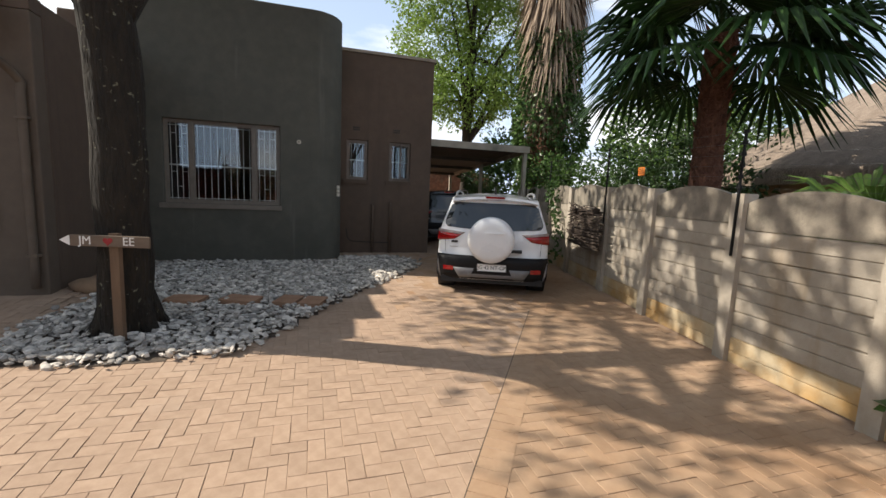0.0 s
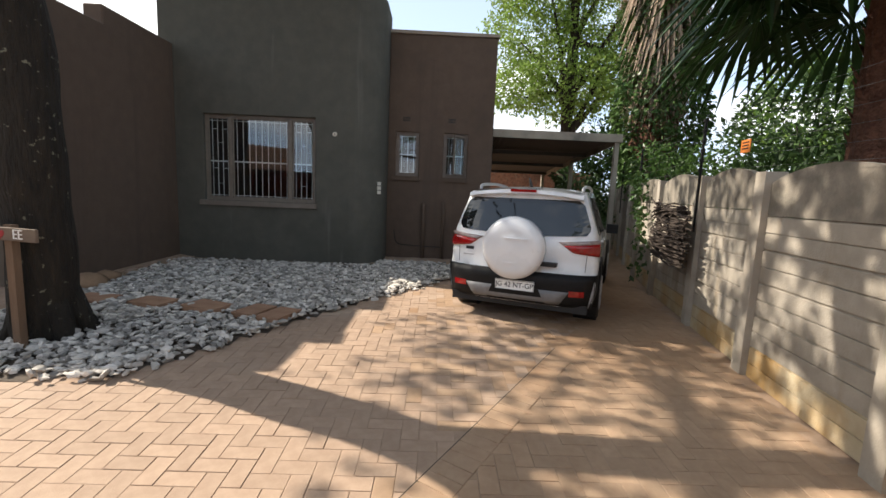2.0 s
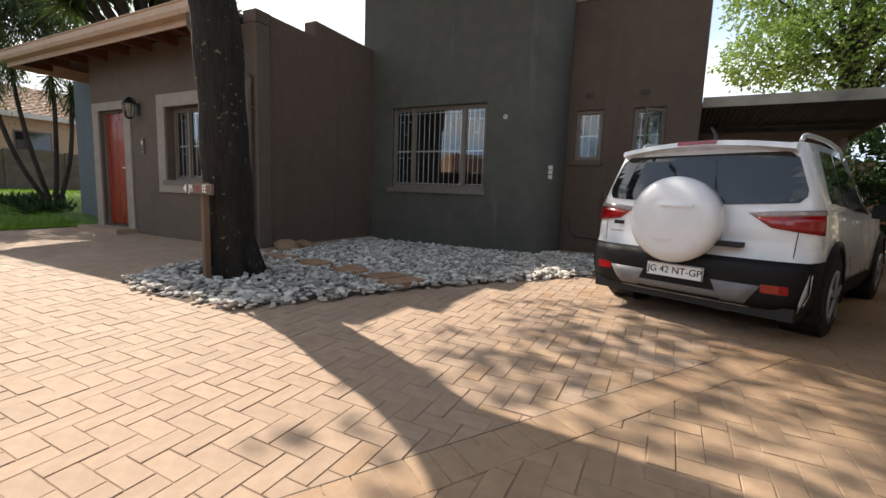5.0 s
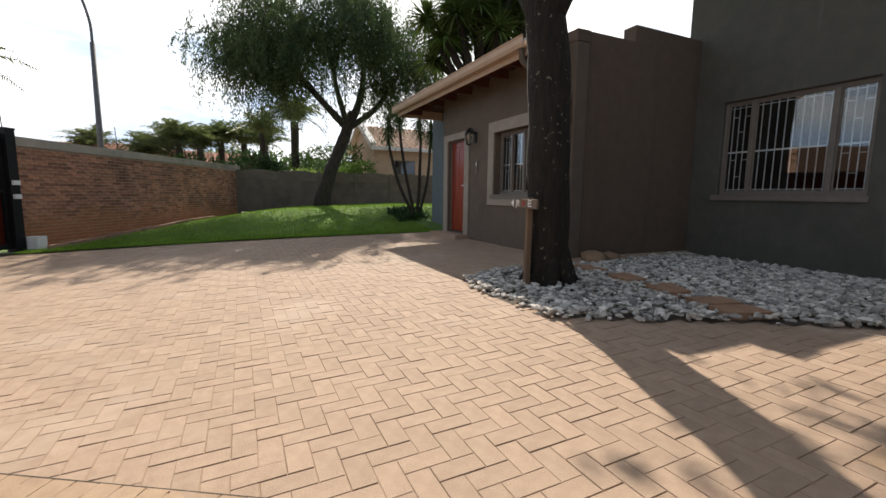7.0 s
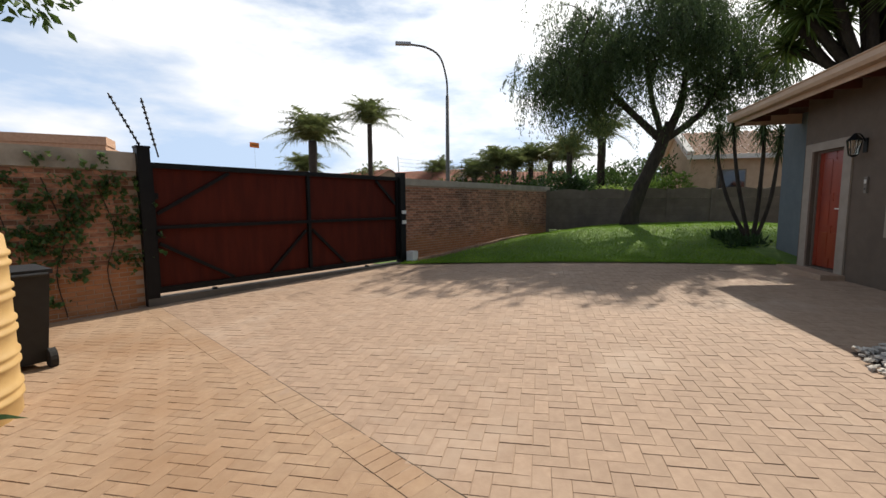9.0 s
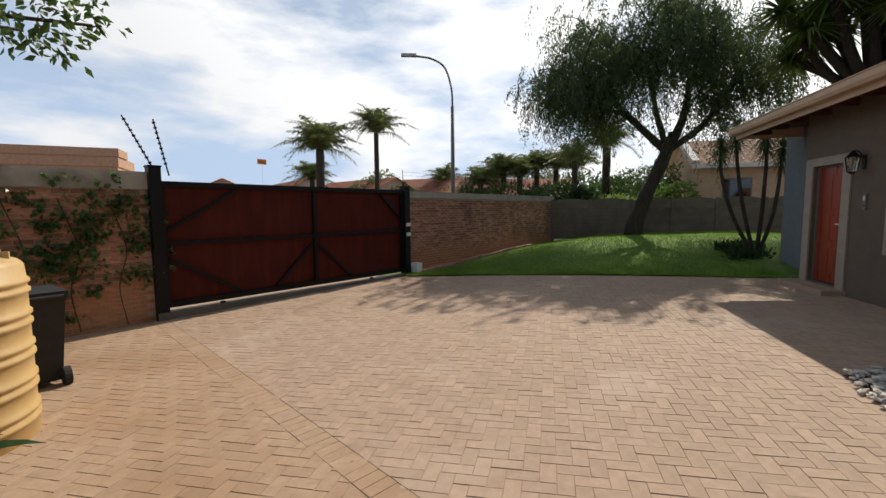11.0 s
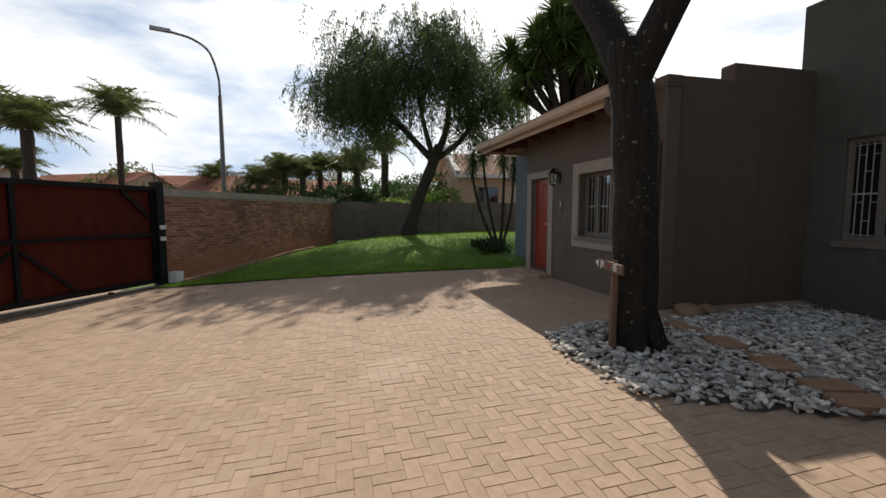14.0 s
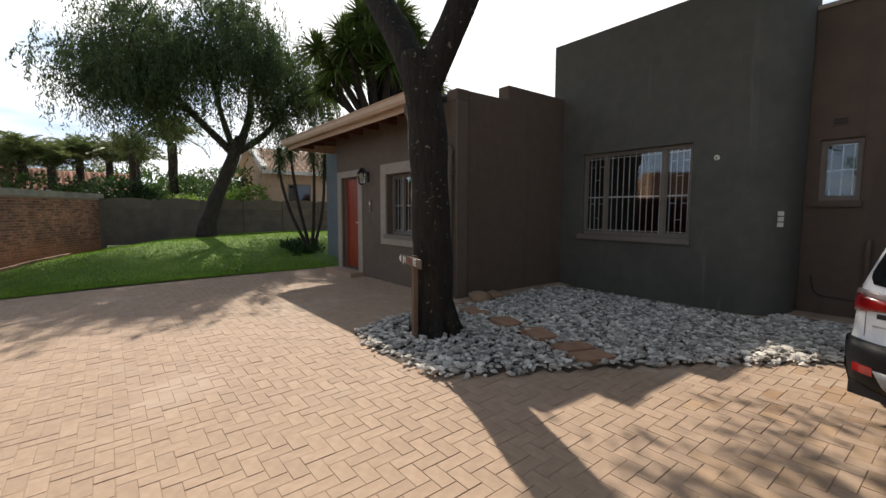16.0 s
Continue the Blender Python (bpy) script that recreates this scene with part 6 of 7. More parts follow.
HEART = mat("dark_red_paint", (0.22, 0.02, 0.02), (0.30, 0.03, 0.03), 9, 0.7, 0.1, 60)

for x0 in (0.16, 1.02):
    v = thing("air_brick", "clay air brick above a narrow window", "vent", (x0, Y2, 2.81), group="air bricks")
    part("frame", box(0, 0.165, -0.012, -0.001, 0, 0.11), BROWN, v, bevel=0.003)
    for r in range(2):
        for k in range(6):
            # raised black blocks: the shade inside the openings is given as colour
            part("slot", box(0.014 + k * 0.0235, 0.03 + k * 0.0235, -0.0145, -0.0122, 0.016 + r * 0.044, 0.05 + r * 0.044), INK, v)
for x, z1 in ((0.62, 1.25), (1.0, 1.3)):
    pp = thing("wall_pipe", "brown painted pipe rising from the ground against the wall", "pipe", (x, Y2 - 0.05, 0.2), group="wall pipes")
    part("pipe", tube([(0, 0, 0), (0, 0, z1 - 0.25), (0, 0.02, z1 - 0.2), (0, 0.048, z1 - 0.19)], 0.032, 10), BROWN, pp, smooth=True)
hose = thing("cable", "dark cable sagging along the foot of the brown wall", "cable", (0, Y2 - 0.03, 0))
part("cable_run", tube(curve_pts([(0.05, 0, 0.75), (0.12, 0, 0.5), (0.4, 0, 0.46), (0.62, 0, 0.45), (1.0, 0, 0.44)], 6), 0.008, 6), INK, hose)
bell = thing("wall_switches", "three small cream switch plates on the rounded corner", "switch", (-0.175, Y1 + 0.245, 1.44), 55)
for k in range(3):
    part("plate", box(-0.035, 0.035, -0.028, -0.002, k * 0.075, k * 0.075 + 0.06), CREAM, bell, bevel=0.004)
knob = thing("round_vent", "small round cream fitting on the grey wall", "fitting", (-0.89, Y1, 2.41))
part("disc", tube([(0, -0.03, 0), (0, -0.001, 0)], [0.03, 0.04], 16), CREAM, knob)
part("core", tube([(0, -0.036, 0), (0, -0.0305, 0)], 0.014, 12), FRAME, knob)
lantern = thing("wall_lantern", "black iron carriage lantern beside the entrance door", "lamp", (-6.40, Y3, 2.16))
lantern.scale = (0.82, 0.82, 0.82)
part("back_plate", box(-0.05, 0.05, -0.02, -0.001, 0.08, 0.34), BLACK, lantern, bevel=0.006)
part("arm", tube(curve_pts([(0, -0.02, 0.28), (0, -0.1, 0.4), (0, -0.19, 0.42)], 5), 0.012, 8), BLACK, lantern)
part("roof_cap", tube([(0, -0.19, 0.30), (0, -0.19, 0.34), (0, -0.19, 0.42)], [0.13, 0.09, 0.02], 6), BLACK, lantern)
part("glass_body", tube([(0, -0.19, 0.04), (0, -0.19, 0.298)], [0.065, 0.105], 6), LAMP_GLASS, lantern, "clear lantern glass")
part("foot", tube([(0, -0.19, 0.0), (0, -0.19, 0.038)], [0.03, 0.075], 6), BLACK, lantern)
for k in range(6):
    a = k * math.pi / 3
    part("glazing_bar", tube([(0.068 * math.cos(a), -0.19 + 0.068 * math.sin(a), 0.04), (0.108 * math.cos(a), -0.19 + 0.108 * math.sin(a), 0.3)], 0.006, 5), BLACK, lantern)
num = thing("intercom", "slim cream intercom plate beside the door", "intercom", (-6.30, Y3, 1.62))
part("plate", box(-0.032, 0.032, -0.03, -0.001, 0, 0.24), FRAME, num, bevel=0.008)
part("button", box(-0.012, 0.012, -0.036, -0.0305, 0.05, 0.075), INK, num)
part("speaker", box(-0.02, 0.02, -0.036, -0.0305, 0.14, 0.2), CREAM, num)

# arrow sign in front of the tree
sign = thing("arrow_sign", "weathered wooden arrow sign with white letters by the tree", "sign", (-2.32, 4.20, 0.15), -15)
part("post", box(0.01, 0.085, -0.02, 0.03, -0.05, 1.0), POST_WOOD, sign, bevel=0.006)
bm = bmesh.new()
ol = [(-0.38, 0.0), (-0.29, 0.048), (0.36, 0.048), (0.36, -0.048), (-0.29, -0.048)]
f0 = [bm.verts.new((x, -0.045, z)) for x, z in ol]
f1 = [bm.verts.new((x, -0.022, z)) for x, z in ol]
bm.faces.new(f0[::-1])
bm.faces.new(f1)
for k in range(5):
    bm.faces.new((f0[k], f0[(k + 1) % 5], f1[(k + 1) % 5], f1[k]))
bmesh.ops.recalc_face_normals(bm, faces=bm.faces)
board = part("board", bm, SIGN_WOOD, sign, bevel=0.003)
board.location = (0, 0, 0.935)
tipm = bmesh.new()
f0 = [tipm.verts.new((x, -0.047, z)) for x, z in ((-0.375, 0), (-0.29, 0.044), (-0.29, -0.044))]
f1 = [tipm.verts.new((x, -0.0455, z)) for x, z in ((-0.375, 0), (-0.29, 0.044), (-0.29, -0.044))]
tipm.faces.new(f0)
tipm.faces.new(f1[::-1])
for k in range(3):
    tipm.faces.new((f0[k], f1[k], f1[(k + 1) % 3], f0[(k + 1) % 3]))
part("painted_tip", tipm, WHITE_PAINT, board, "white painted arrow tip")
text_mesh("lettering", "JM", 0.1, WHITE_PAINT, board, pose(-0.165, -0.047, 0, 90, 0, 0))
text_mesh("lettering", "EE", 0.1, WHITE_PAINT, board, pose(0.19, -0.047, 0, 90, 0, 0))
hb = bmesh.new()
pts = [(0.038 * math.sin(t) ** 3 * 1.05, 0.0024 * (13 * math.cos(t) - 5 * math.cos(2 * t) - 2 * math.cos(3 * t) - math.cos(4 * t))) for t in [2 * math.pi * k / 24 for k in range(24)]]
h0 = [hb.verts.new((x + 0.02, -0.048, z)) for x, z in pts]
h1 = [hb.verts.new((x + 0.02, -0.0455, z)) for x, z in pts]
hb.faces.new(h0)
hb.faces.new(h1[::-1])
for k in range(24):
    hb.faces.new((h0[k], h0[(k + 1) % 24], h1[(k + 1) % 24], h1[k]))
bmesh.ops.recalc_face_normals(hb, faces=hb.faces)
part("painted_heart", hb, HEART, board, "faded dark red heart")

# stepping slabs and stones in the gravel
for k, (x, y, r, w, d) in enumerate(((-0.65, 5.13, -19, 0.25, 0.36), (-0.93, 5.225, -19, 0.25, 0.36), (-1.46, 5.33, -24, 0.42, 0.28), (-2.06, 5.42, -14, 0.40, 0.27), (-2.70, 5.48, -8, 0.40, 0.26))):
    sl = thing("stepping_slab", "orange-brown clay stepping slab set in white gravel", "slab", (x, y, ground(x, y) + 0.034), r, "stepping slabs")
    part("slab", box(-w / 2, w / 2, -d / 2, d / 2, -0.04, 0.03), TERRA, sl, bevel=0.01)
for k, (x, y, s) in enumerate(((-3.25, 6.1, 0.16), (-3.3, 6.42, 0.12))):
    st = thing("field_stone", "rounded brown stone at the foot of the wing wall", "stone", (x, y, ground(x, y)), 40 * k, "field stones")
    bm = bmesh.new()
    bmesh.ops.create_icosphere(bm, subdivisions=2, radius=1)
    for v in bm.verts:
        v.co *= 1 + 0.25 * noise.noise(v.co * 1.3 + Vector((k, 0, 0)))
        v.co = Vector((v.co.x * s * 1.4, v.co.y * s, v.co.z * s * 0.7 + s * 0.4))
    part("stone", bm, SOIL, st, smooth=True)

# ---- things by the gate ----
TANK = mat("ochre_polythene", (0.42, 0.27, 0.105), (0.50, 0.335, 0.14), 4, 0.5, 0.1, 60)
tank = thing("water_tank", "ochre plastic water tank with moulded ribs", "tank", (-0.62, -3.12, -0.1))
prof = [(0.02, 0.0), (0.53, 0.0), (0.545, 0.03)]
z = 0.05
for k in range(5):
    prof += [(0.545, z + 0.10), (0.562, z + 0.115), (0.562, z + 0.135), (0.545, z + 0.15), (0.545, z + 0.175), (0.562, z + 0.19), (0.562, z + 0.21), (0.545, z + 0.225)]
    z += 0.25
prof += [(0.535, z + 0.08), (0.50, z + 0.12), (0.35, z + 0.17), (0.22, z + 0.19), (0.02, z + 0.19)]
bm = bmesh.new()
prev = None
for r, h in prof:
    cur = [bm.verts.new((r * math.cos(2 * math.pi * k / 40), r * math.sin(2 * math.pi * k / 40), h)) for k in range(40)]
    if prev:
        for k in range(40):
            bm.faces.new((prev[k], prev[(k + 1) % 40], cur[(k + 1) % 40], cur[k]))
    prev = cur
part("shell", bm, TANK, tank, smooth=True)
part("lid", tube([(0, 0, z + 0.18), (0, 0, z + 0.23)], [0.2, 0.19], 24), TANK, tank)
for k in range(8):
    a = k * math.pi / 4
    part("lifting_lug", obox(pose(0.44 * math.cos(a), 0.44 * math.sin(a), z + 0.155, 0, 0, math.degrees(a)), 0.06, 0.03, 0.06), TANK, tank, bevel=0.006)
wbin = thing("wheelie_bin", "black plastic wheelie bin beside the brick wall", "bin", (-1.75, -3.98, -0.12), -22)
bm = bmesh.new()
r0 = [bm.verts.new(p) for p in ((-0.21, -0.24, 0.06), (0.21, -0.24, 0.06), (0.21, 0.22, 0.06), (-0.21, 0.22, 0.06))]
r1 = [bm.verts.new(p) for p in ((-0.27, -0.33, 0.95), (0.27, -0.33, 0.95), (0.27, 0.28, 0.95), (-0.27, 0.28, 0.95))]
bm.faces.new(r0[::-1])
bm.faces.new(r1)
for k in range(4):
    bm.faces.new((r0[k], r0[(k + 1) % 4], r1[(k + 1) % 4], r1[k]))
part("body", bm, RUBBER, wbin, bevel=0.02, segs=2)
part("lid", box(-0.29, 0.29, -0.35, 0.31, 0.952, 1.0), RUBBER, wbin, bevel=0.018, segs=2)
part("handle", tube([(-0.24, 0.36, 0.96), (0.24, 0.36, 0.96)], 0.016, 8), RUBBER, wbin)
for s in (-1, 1):
    part("wheel", tube([(s * 0.2, 0.26, 0.1), (s * 0.26, 0.26, 0.1)], 0.1, 16), TYRE, wbin)

pot = thing("potted_plant", "dark broad-leaved plant in a clay pot", "plant", (0.06, -1.98, ground(0, -2.0)))
part("pot", tube([(0, 0, 0), (0, 0, 0.02), (0, 0, 0.34), (0, 0, 0.38), (0, 0, 0.381), (0, 0, 0.3)], [0.13, 0.14, 0.20, 0.21, 0.18, 0.17], 20), TERRA, pot)
bm = bmesh.new()
rr = random.Random(9)
for k in range(13):
    a, e = k * 2.39996, 0.35 + 0.9 * k / 13
    d = Vector((math.cos(a) * math.cos(e), math.sin(a) * math.cos(e), math.sin(e)))
    bm2o = Vector((0, 0, 0.3)) + d * 0.12
    sword(bm, bm2o, d, rr.uniform(0.4, 0.6), 0.2, 0.35, 5)
part("leaves", bm, LEAF_DARK, pot)

# creeper on the near brick wall
creeper = thing("wall_creeper", "sparse green creeper over the brick wall by the gate", "creeper", (*gate_line(LEN_GATE + 0.2, 0.0), 0), RZ_GATE)
P = []
for k in range(95):
    x0, z0 = rng.uniform(0.05, 3.4), rng.uniform(0.35, 2.0)
    m = int(rng.integers(10, 40))
    P.append(np.stack([x0 + np.cumsum(rng.normal(scale=0.06, size=m)), 0.03 + 0.05 * rng.random(m), np.clip(z0 + np.cumsum(rng.normal(scale=0.05, size=m)), 0.1, 2.3)], 1))
P = np.concatenate(P)
tagged(leaves("leaf_mass", P, rng.normal(size=P.shape) * 0.5 + np.array([[0, 0.6, -0.5]]), 0.085, 0.075, LEAF_IVY, creeper), kind="stuff")
for k in range(5):
    x = 0.35 + 0.6 * k
    part("vine", tube(curve_pts([(x, 0.02, -0.15), (x + 0.08, 0.03, 0.5), (x - 0.05, 0.03, 1.1), (x + 0.15, 0.03, 1.9)], 4), 0.008, 5), BARK_DARK, creeper)

# ivy over the concrete wall by the carport and at its near foot
ivy = thing("wall_ivy", "ivy hanging over the concrete wall beside the twig bundle", "creeper", (4.05, 7.4, 0.25))
n = 1500
P = np.stack([rng.normal(scale=0.06, size=n) - 0.12, rng.uniform(-0.9, 0.9, n), rng.uniform(0.05, 1.7, n)], 1)
P[:, 0] += 0.26 * P[:, 1]
keep = (np.abs(P[:, 1] + 0.3 * np.sin(P[:, 2] * 3)) < 0.04 + 0.13 * P[:, 2])
P = P[keep]
tagged(leaves("leaf_mass", P, rng.normal(size=P.shape) * 0.6 + np.array([[-0.5, -0.2, -0.4]]), 0.075, 0.065, LEAF_IVY, ivy), kind="stuff")
ivy2 = thing("ground_ivy", "small ivy tuft at the foot of the concrete wall", "creeper", (2.98, 1.42, 0.08))
P = rng.normal(size=(90, 3)) * np.array([[0.04, 0.07, 0.13]]) + np.array([[0, 0, 0.16]])
P[:, 2] = np.abs(P[:, 2])
tagged(leaves("leaf_mass", P, rng.normal(size=P.shape) + np.array([[-0.4, 0, 0]]), 0.09, 0.075, LEAF_IVY, ivy2), kind="stuff")
TWIG = mat("dark_twig", (0.03, 0.021, 0.016), (0.065, 0.047, 0.036), 20, 0.9, 0.4, 60)
twigs = thing("twig_bundle", "dark woven twig bundle hung on the concrete wall", "bundle", (3.63, 5.85, 0.0), 77)
rr = random.Random(5)
for k in range(110):
    z, dy = rr.uniform(0.85, 1.48), rr.uniform(0.07, 0.14)
    part("twig", tube(curve_pts([(-0.58 + rr.uniform(-0.1, 0.1), dy, z), (-0.2, dy + 0.03, z + rr.uniform(-0.05, 0.05)), (0.2, dy + 0.03, z + rr.uniform(-0.05, 0.05)), (0.58 + rr.uniform(-0.1, 0.1), dy, z + rr.uniform(-0.08, 0.08))], 3), rr.uniform(0.006, 0.012), 5), TWIG, twigs)

# electric fence on the concrete wall
fence = thing("electric_fence", "electric fence of black poles and thin wires above the concrete wall", "fence", (0, 0, 0))
tops = []
for k in (3, 5, 7, 9, 11):
    x, y = WALL_POSTS[k]
    b = ground(x, y) + 1.0
    part("pole", tube([(x - 0.085, y, b), (x - 0.085, y, b + 1.15)], 0.014, 6), BLACK, fence)
    for i in range(6):
        part("insulator", tube([(x - 0.085, y, b + 0.62 + i * 0.1), (x - 0.085, y, b + 0.65 + i * 0.1)], 0.024, 8), BLACK, fence)
    tops.append((x - 0.085, y, b))
WIRE = mat("galvanised_wire", (0.10, 0.10, 0.10), (0.15, 0.15, 0.15), 9, 0.6, 0, metal=0.5)
for i in range(6):
    part("wire", tube([(x, y, b + 0.635 + i * 0.1) for x, y, b in tops], 0.0014, 4), WIRE, fence)
ORANGE = mat("orange_sign", (0.70, 0.20, 0.03), (0.78, 0.26, 0.04), 6, 0.6, 0.05, 60)
warn = thing("warning_sign", "small orange warning sign on the fence wires", "sign", (3.30, 4.45, 1.93), 80)
warn.scale = (0.68, 0.68, 0.68)
part("plate", box(-0.10, 0.10, -0.004, 0.004, 0, 0.15), ORANGE, warn)
for z in (0.04, 0.075, 0.11):
    part("writing_bar", box(-0.07, 0.07, 0.0042, 0.006, z, z + 0.016), INK, warn)
    part("writing_bar", box(-0.07, 0.07, -0.006, -0.0042, z, z + 0.016), INK, warn)
# fence over the street wall: leaning poles by the gate post and wires along the brick wall
fence2 = thing("electric_fence", "leaning electric fence poles and wires over the street wall", "fence", (*gate_line(0, -0.05), 0), RZ_GATE)
for sa, lx in ((LEN_GATE - 0.20, 0.16), (LEN_GATE - 0.02, 0.42)):
    part("pole", tube([(sa, 0, 2.3), (sa + lx, -0.1, 3.25)], 0.012, 6), BLACK, fence2)
    for i in range(9):
        t = 0.2 + i * 0.09
        p = Vector((sa, 0, 2.3)).lerp(Vector((sa + lx, -0.1, 3.25)), t)
        part("insulator", tube([p, p + Vector((0.01, 0, 0.03))], 0.026, 7), BLACK, fence2)
for sa in (-0.15, -2.9, -5.6, -8.4):
    part("pole", tube([(sa, 0, 2.1), (sa, -0.05, 2.75)], 0.01, 6), BLACK, fence2)
for i in range(5):
    part("wire", tube([(-0.15, 0, 2.3 + i * 0.1), (-2.9, 0, 2.3 + i * 0.1), (-5.6, 0, 2.3 + i * 0.1), (-8.4, 0, 2.3 + i * 0.1)], 0.003, 4), WIRE, fence2)
warn2 = thing("warning_sign", "small orange warning sign on a wire above the gate", "sign", (*gate_line(3.75, -0.1), 2.62), RZ_GATE + 8)
part("plate", box(-0.10, 0.10, -0.004, 0.004, 0, 0.10), ORANGE, warn2)
part("writing_bar", box(-0.07, 0.07, 0.0042, 0.006, 0.04, 0.055), INK, warn2)
part("hanger", tube([(0, 0, -0.43), (0, 0, 0.0)], 0.0015, 5), WIRE, warn2)

# ---- beyond the walls ----
STEEL = mat("galvanised_pole", (0.26, 0.26, 0.26), (0.34, 0.34, 0.335), 4, 0.5, 0.05, 60, metal=0.5)
LAMP_STEEL = mat("weathered_lamp_steel", (0.10, 0.10, 0.10), (0.16, 0.16, 0.155), 6, 0.7, 0.2, 60, metal=0.2)
lamp = thing("street_lamp", "tall steel street lamp with a curved arm", "lamp", (-20.3, -3.5, -0.5))
part("pole", tube([(0, 0, 0), (0, 0, 7.35)], [0.12, 0.085], 12), LAMP_STEEL, lamp, smooth=True)
part("upper_pole", tube(curve_pts([(0, 0, 7.3), (0.0, -0.05, 8.2), (0.1, -0.35, 9.2), (0.3, -0.95, 9.62), (0.55, -1.7, 9.75)], 6), 0.05, 10), LAMP_STEEL, lamp, smooth=True)
part("lamp_head", obox(pose(0.67, -2.05, 9.78, 0, 0, -72), 0.75, 0.22, 0.13), STEEL, lamp, "grey lamp head", bevel=0.04, segs=2)

BEIGE = mat("beige_plaster", (0.46, 0.33, 0.215), (0.54, 0.40, 0.27), 4, 0.88, 0.3, 60)
TILE_TAN = mat("tan_roof_tile", (0.36, 0.21, 0.13), (0.46, 0.29, 0.19), 8, 0.85, 0.5, 30, stretch=(1, 1, 1))
WHITE_WALL = mat("white_plaster", (0.70, 0.68, 0.64), (0.78, 0.76, 0.72), 4, 0.85, 0.2, 60)


def tiled_slope(name, parent, material, x0, x1, ya, za, yb, zb, rows=12):
    """A roof slope in overlapping tile courses from the eave (ya, za) up to the ridge (yb, zb)."""
    bm = bmesh.new()
    for i in range(rows):
        t0, t1 = i / rows, (i + 1.25) / rows
        y0, z0, y1, z1 = ya + (yb - ya) * t0, za + (zb - za) * t0 + 0.05, ya + (yb - ya) * min(t1, 1), za + (zb - za) * min(t1, 1)
        n = max(2, int(abs(x1 - x0) / 0.33))
        for k in range(n):
            xa, xb = x0 + (x1 - x0) * k / n, x0 + (x1 - x0) * (k + 1) / n
            xm = (xa + xb) / 2
            v = [bm.verts.new(p) for p in ((xa, y0, z0 - 0.05), (xm, y0, z0 + 0.03), (xb, y0, z0 - 0.05), (xb, y1, z1 - 0.03), (xm, y1, z1 + 0.03), (xa, y1, z1 - 0.03))]
            bm.faces.new((v[0], v[1], v[4], v[5]))
            bm.faces.new((v[1], v[2], v[3], v[4]))
    return part(name, bm, material, parent)


def house(name, label, at, rz, w, d, h, ridge, wall_m, roof_m, windows=(), parapet=False):
    """A plain neighbour's house: local x along the ridge, y across."""
    t = thing(name, label, "house", at, rz)
    part("wall", box(-w / 2, w / 2, -d / 2, d / 2, -0.3, h), wall_m, t)
    tiled_slope("roof", t, roof_m, -w / 2 - 0.3, w / 2 + 0.3, -d / 2 - 0.4, h - 0.08, 0, ridge)
    tiled_slope("roof", t, roof_m, -w / 2 - 0.3, w / 2 + 0.3, d / 2 + 0.4, h - 0.08, 0, ridge)
    for s in (-1, 1):
        bm = bmesh.new()
        g = [(-d / 2, h), (d / 2, h), (0, ridge - 0.02)]
        a = [bm.verts.new((s * w / 2, y, z)) for y, z in g]
        b = [bm.verts.new((s * (w / 2 - 0.2), y, z)) for y, z in g]
        bm.faces.new(a)
        bm.faces.new(b[::-1])
        for k in range(3):
            bm.faces.new((a[k], b[k], b[(k + 1) % 3], a[(k + 1) % 3]))
        bmesh.ops.recalc_face_normals(bm, faces=bm.faces)
        part("gable", bm, wall_m, t)
        if parapet:
            for y, ang in ((-d / 4, 1), (d / 4, -1)):
                a_ = math.degrees(math.atan2(ridge - h, d / 2)) * ang
                part("parapet", obox(pose(s * (w / 2 + 0.12), y * 1.03, (h + ridge) / 2 + 0.12, a_, 0, 0), 0.3, math.hypot(d / 2, ridge - h) + 0.5, 0.28), WHITE_WALL if s < 0 else wall_m, t)
    part("fascia", box(-w / 2 - 0.3, w / 2 + 0.3, -d / 2 - 0.44, -d / 2 - 0.4, h - 0.25, h - 0.05), WHITE_WALL, t)
    for x0, x1, z0, z1, face in windows:
        if face == "y":
            wn_ = part("window", box(x0, x1, -d / 2 - 0.03, -d / 2 - 0.001, z0, z1), FRAME, t)
            part("pane", box(x0 + 0.06, x1 - 0.06, -d / 2 - 0.036, -d / 2 - 0.0305, z0 + 0.06, z1 - 0.06), CAR_GLASS, wn_, "dark window glass")
        else:
            wn_ = part("window", box(w / 2 + 0.001, w / 2 + 0.03, x0, x1, z0, z1), FRAME, t)
            part("pane", box(w / 2 + 0.0305, w / 2 + 0.036, x0 + 0.06, x1 - 0.06, z0 + 0.06, z1 - 0.06), CAR_GLASS, wn_, "dark window glass")
    return t


house("neighbour_house", "beige neighbouring house with a tan tiled roof behind the garden wall", (-23.5, 12.4, 0.3), 90, 9.0, 5.0, 3.4, 4.75, BEIGE, TILE_TAN, ((-3.4, -2.2, 1.4, 2.7, "y"), (0.2, 1.6, 1.4, 2.7, "y"), (2.6, 3.8, 1.4, 2.7, "y")), True)
for k, (x, y, r, w, ridge) in enumerate(((-40, -17.5, 60, 11, 4.75), (-42, -10.2, 75, 8, 4.9), (-43, -5.4, 85, 7, 4.75), (-41, -26, 50, 12, 4.9), (-38, -33, 45, 12, 4.8), (-41, -0.5, 95, 7, 4.5))):
    house("far_house", "low house with a red tiled roof across the street", (x, y, 0), r, w, 7.0, 3.0, ridge, WHITE_WALL if k % 2 else BEIGE, ROOF_RED, ((-2, -0.8, 1.0, 2.1, "y"), (1, 2.2, 1.0, 2.1, "y")))
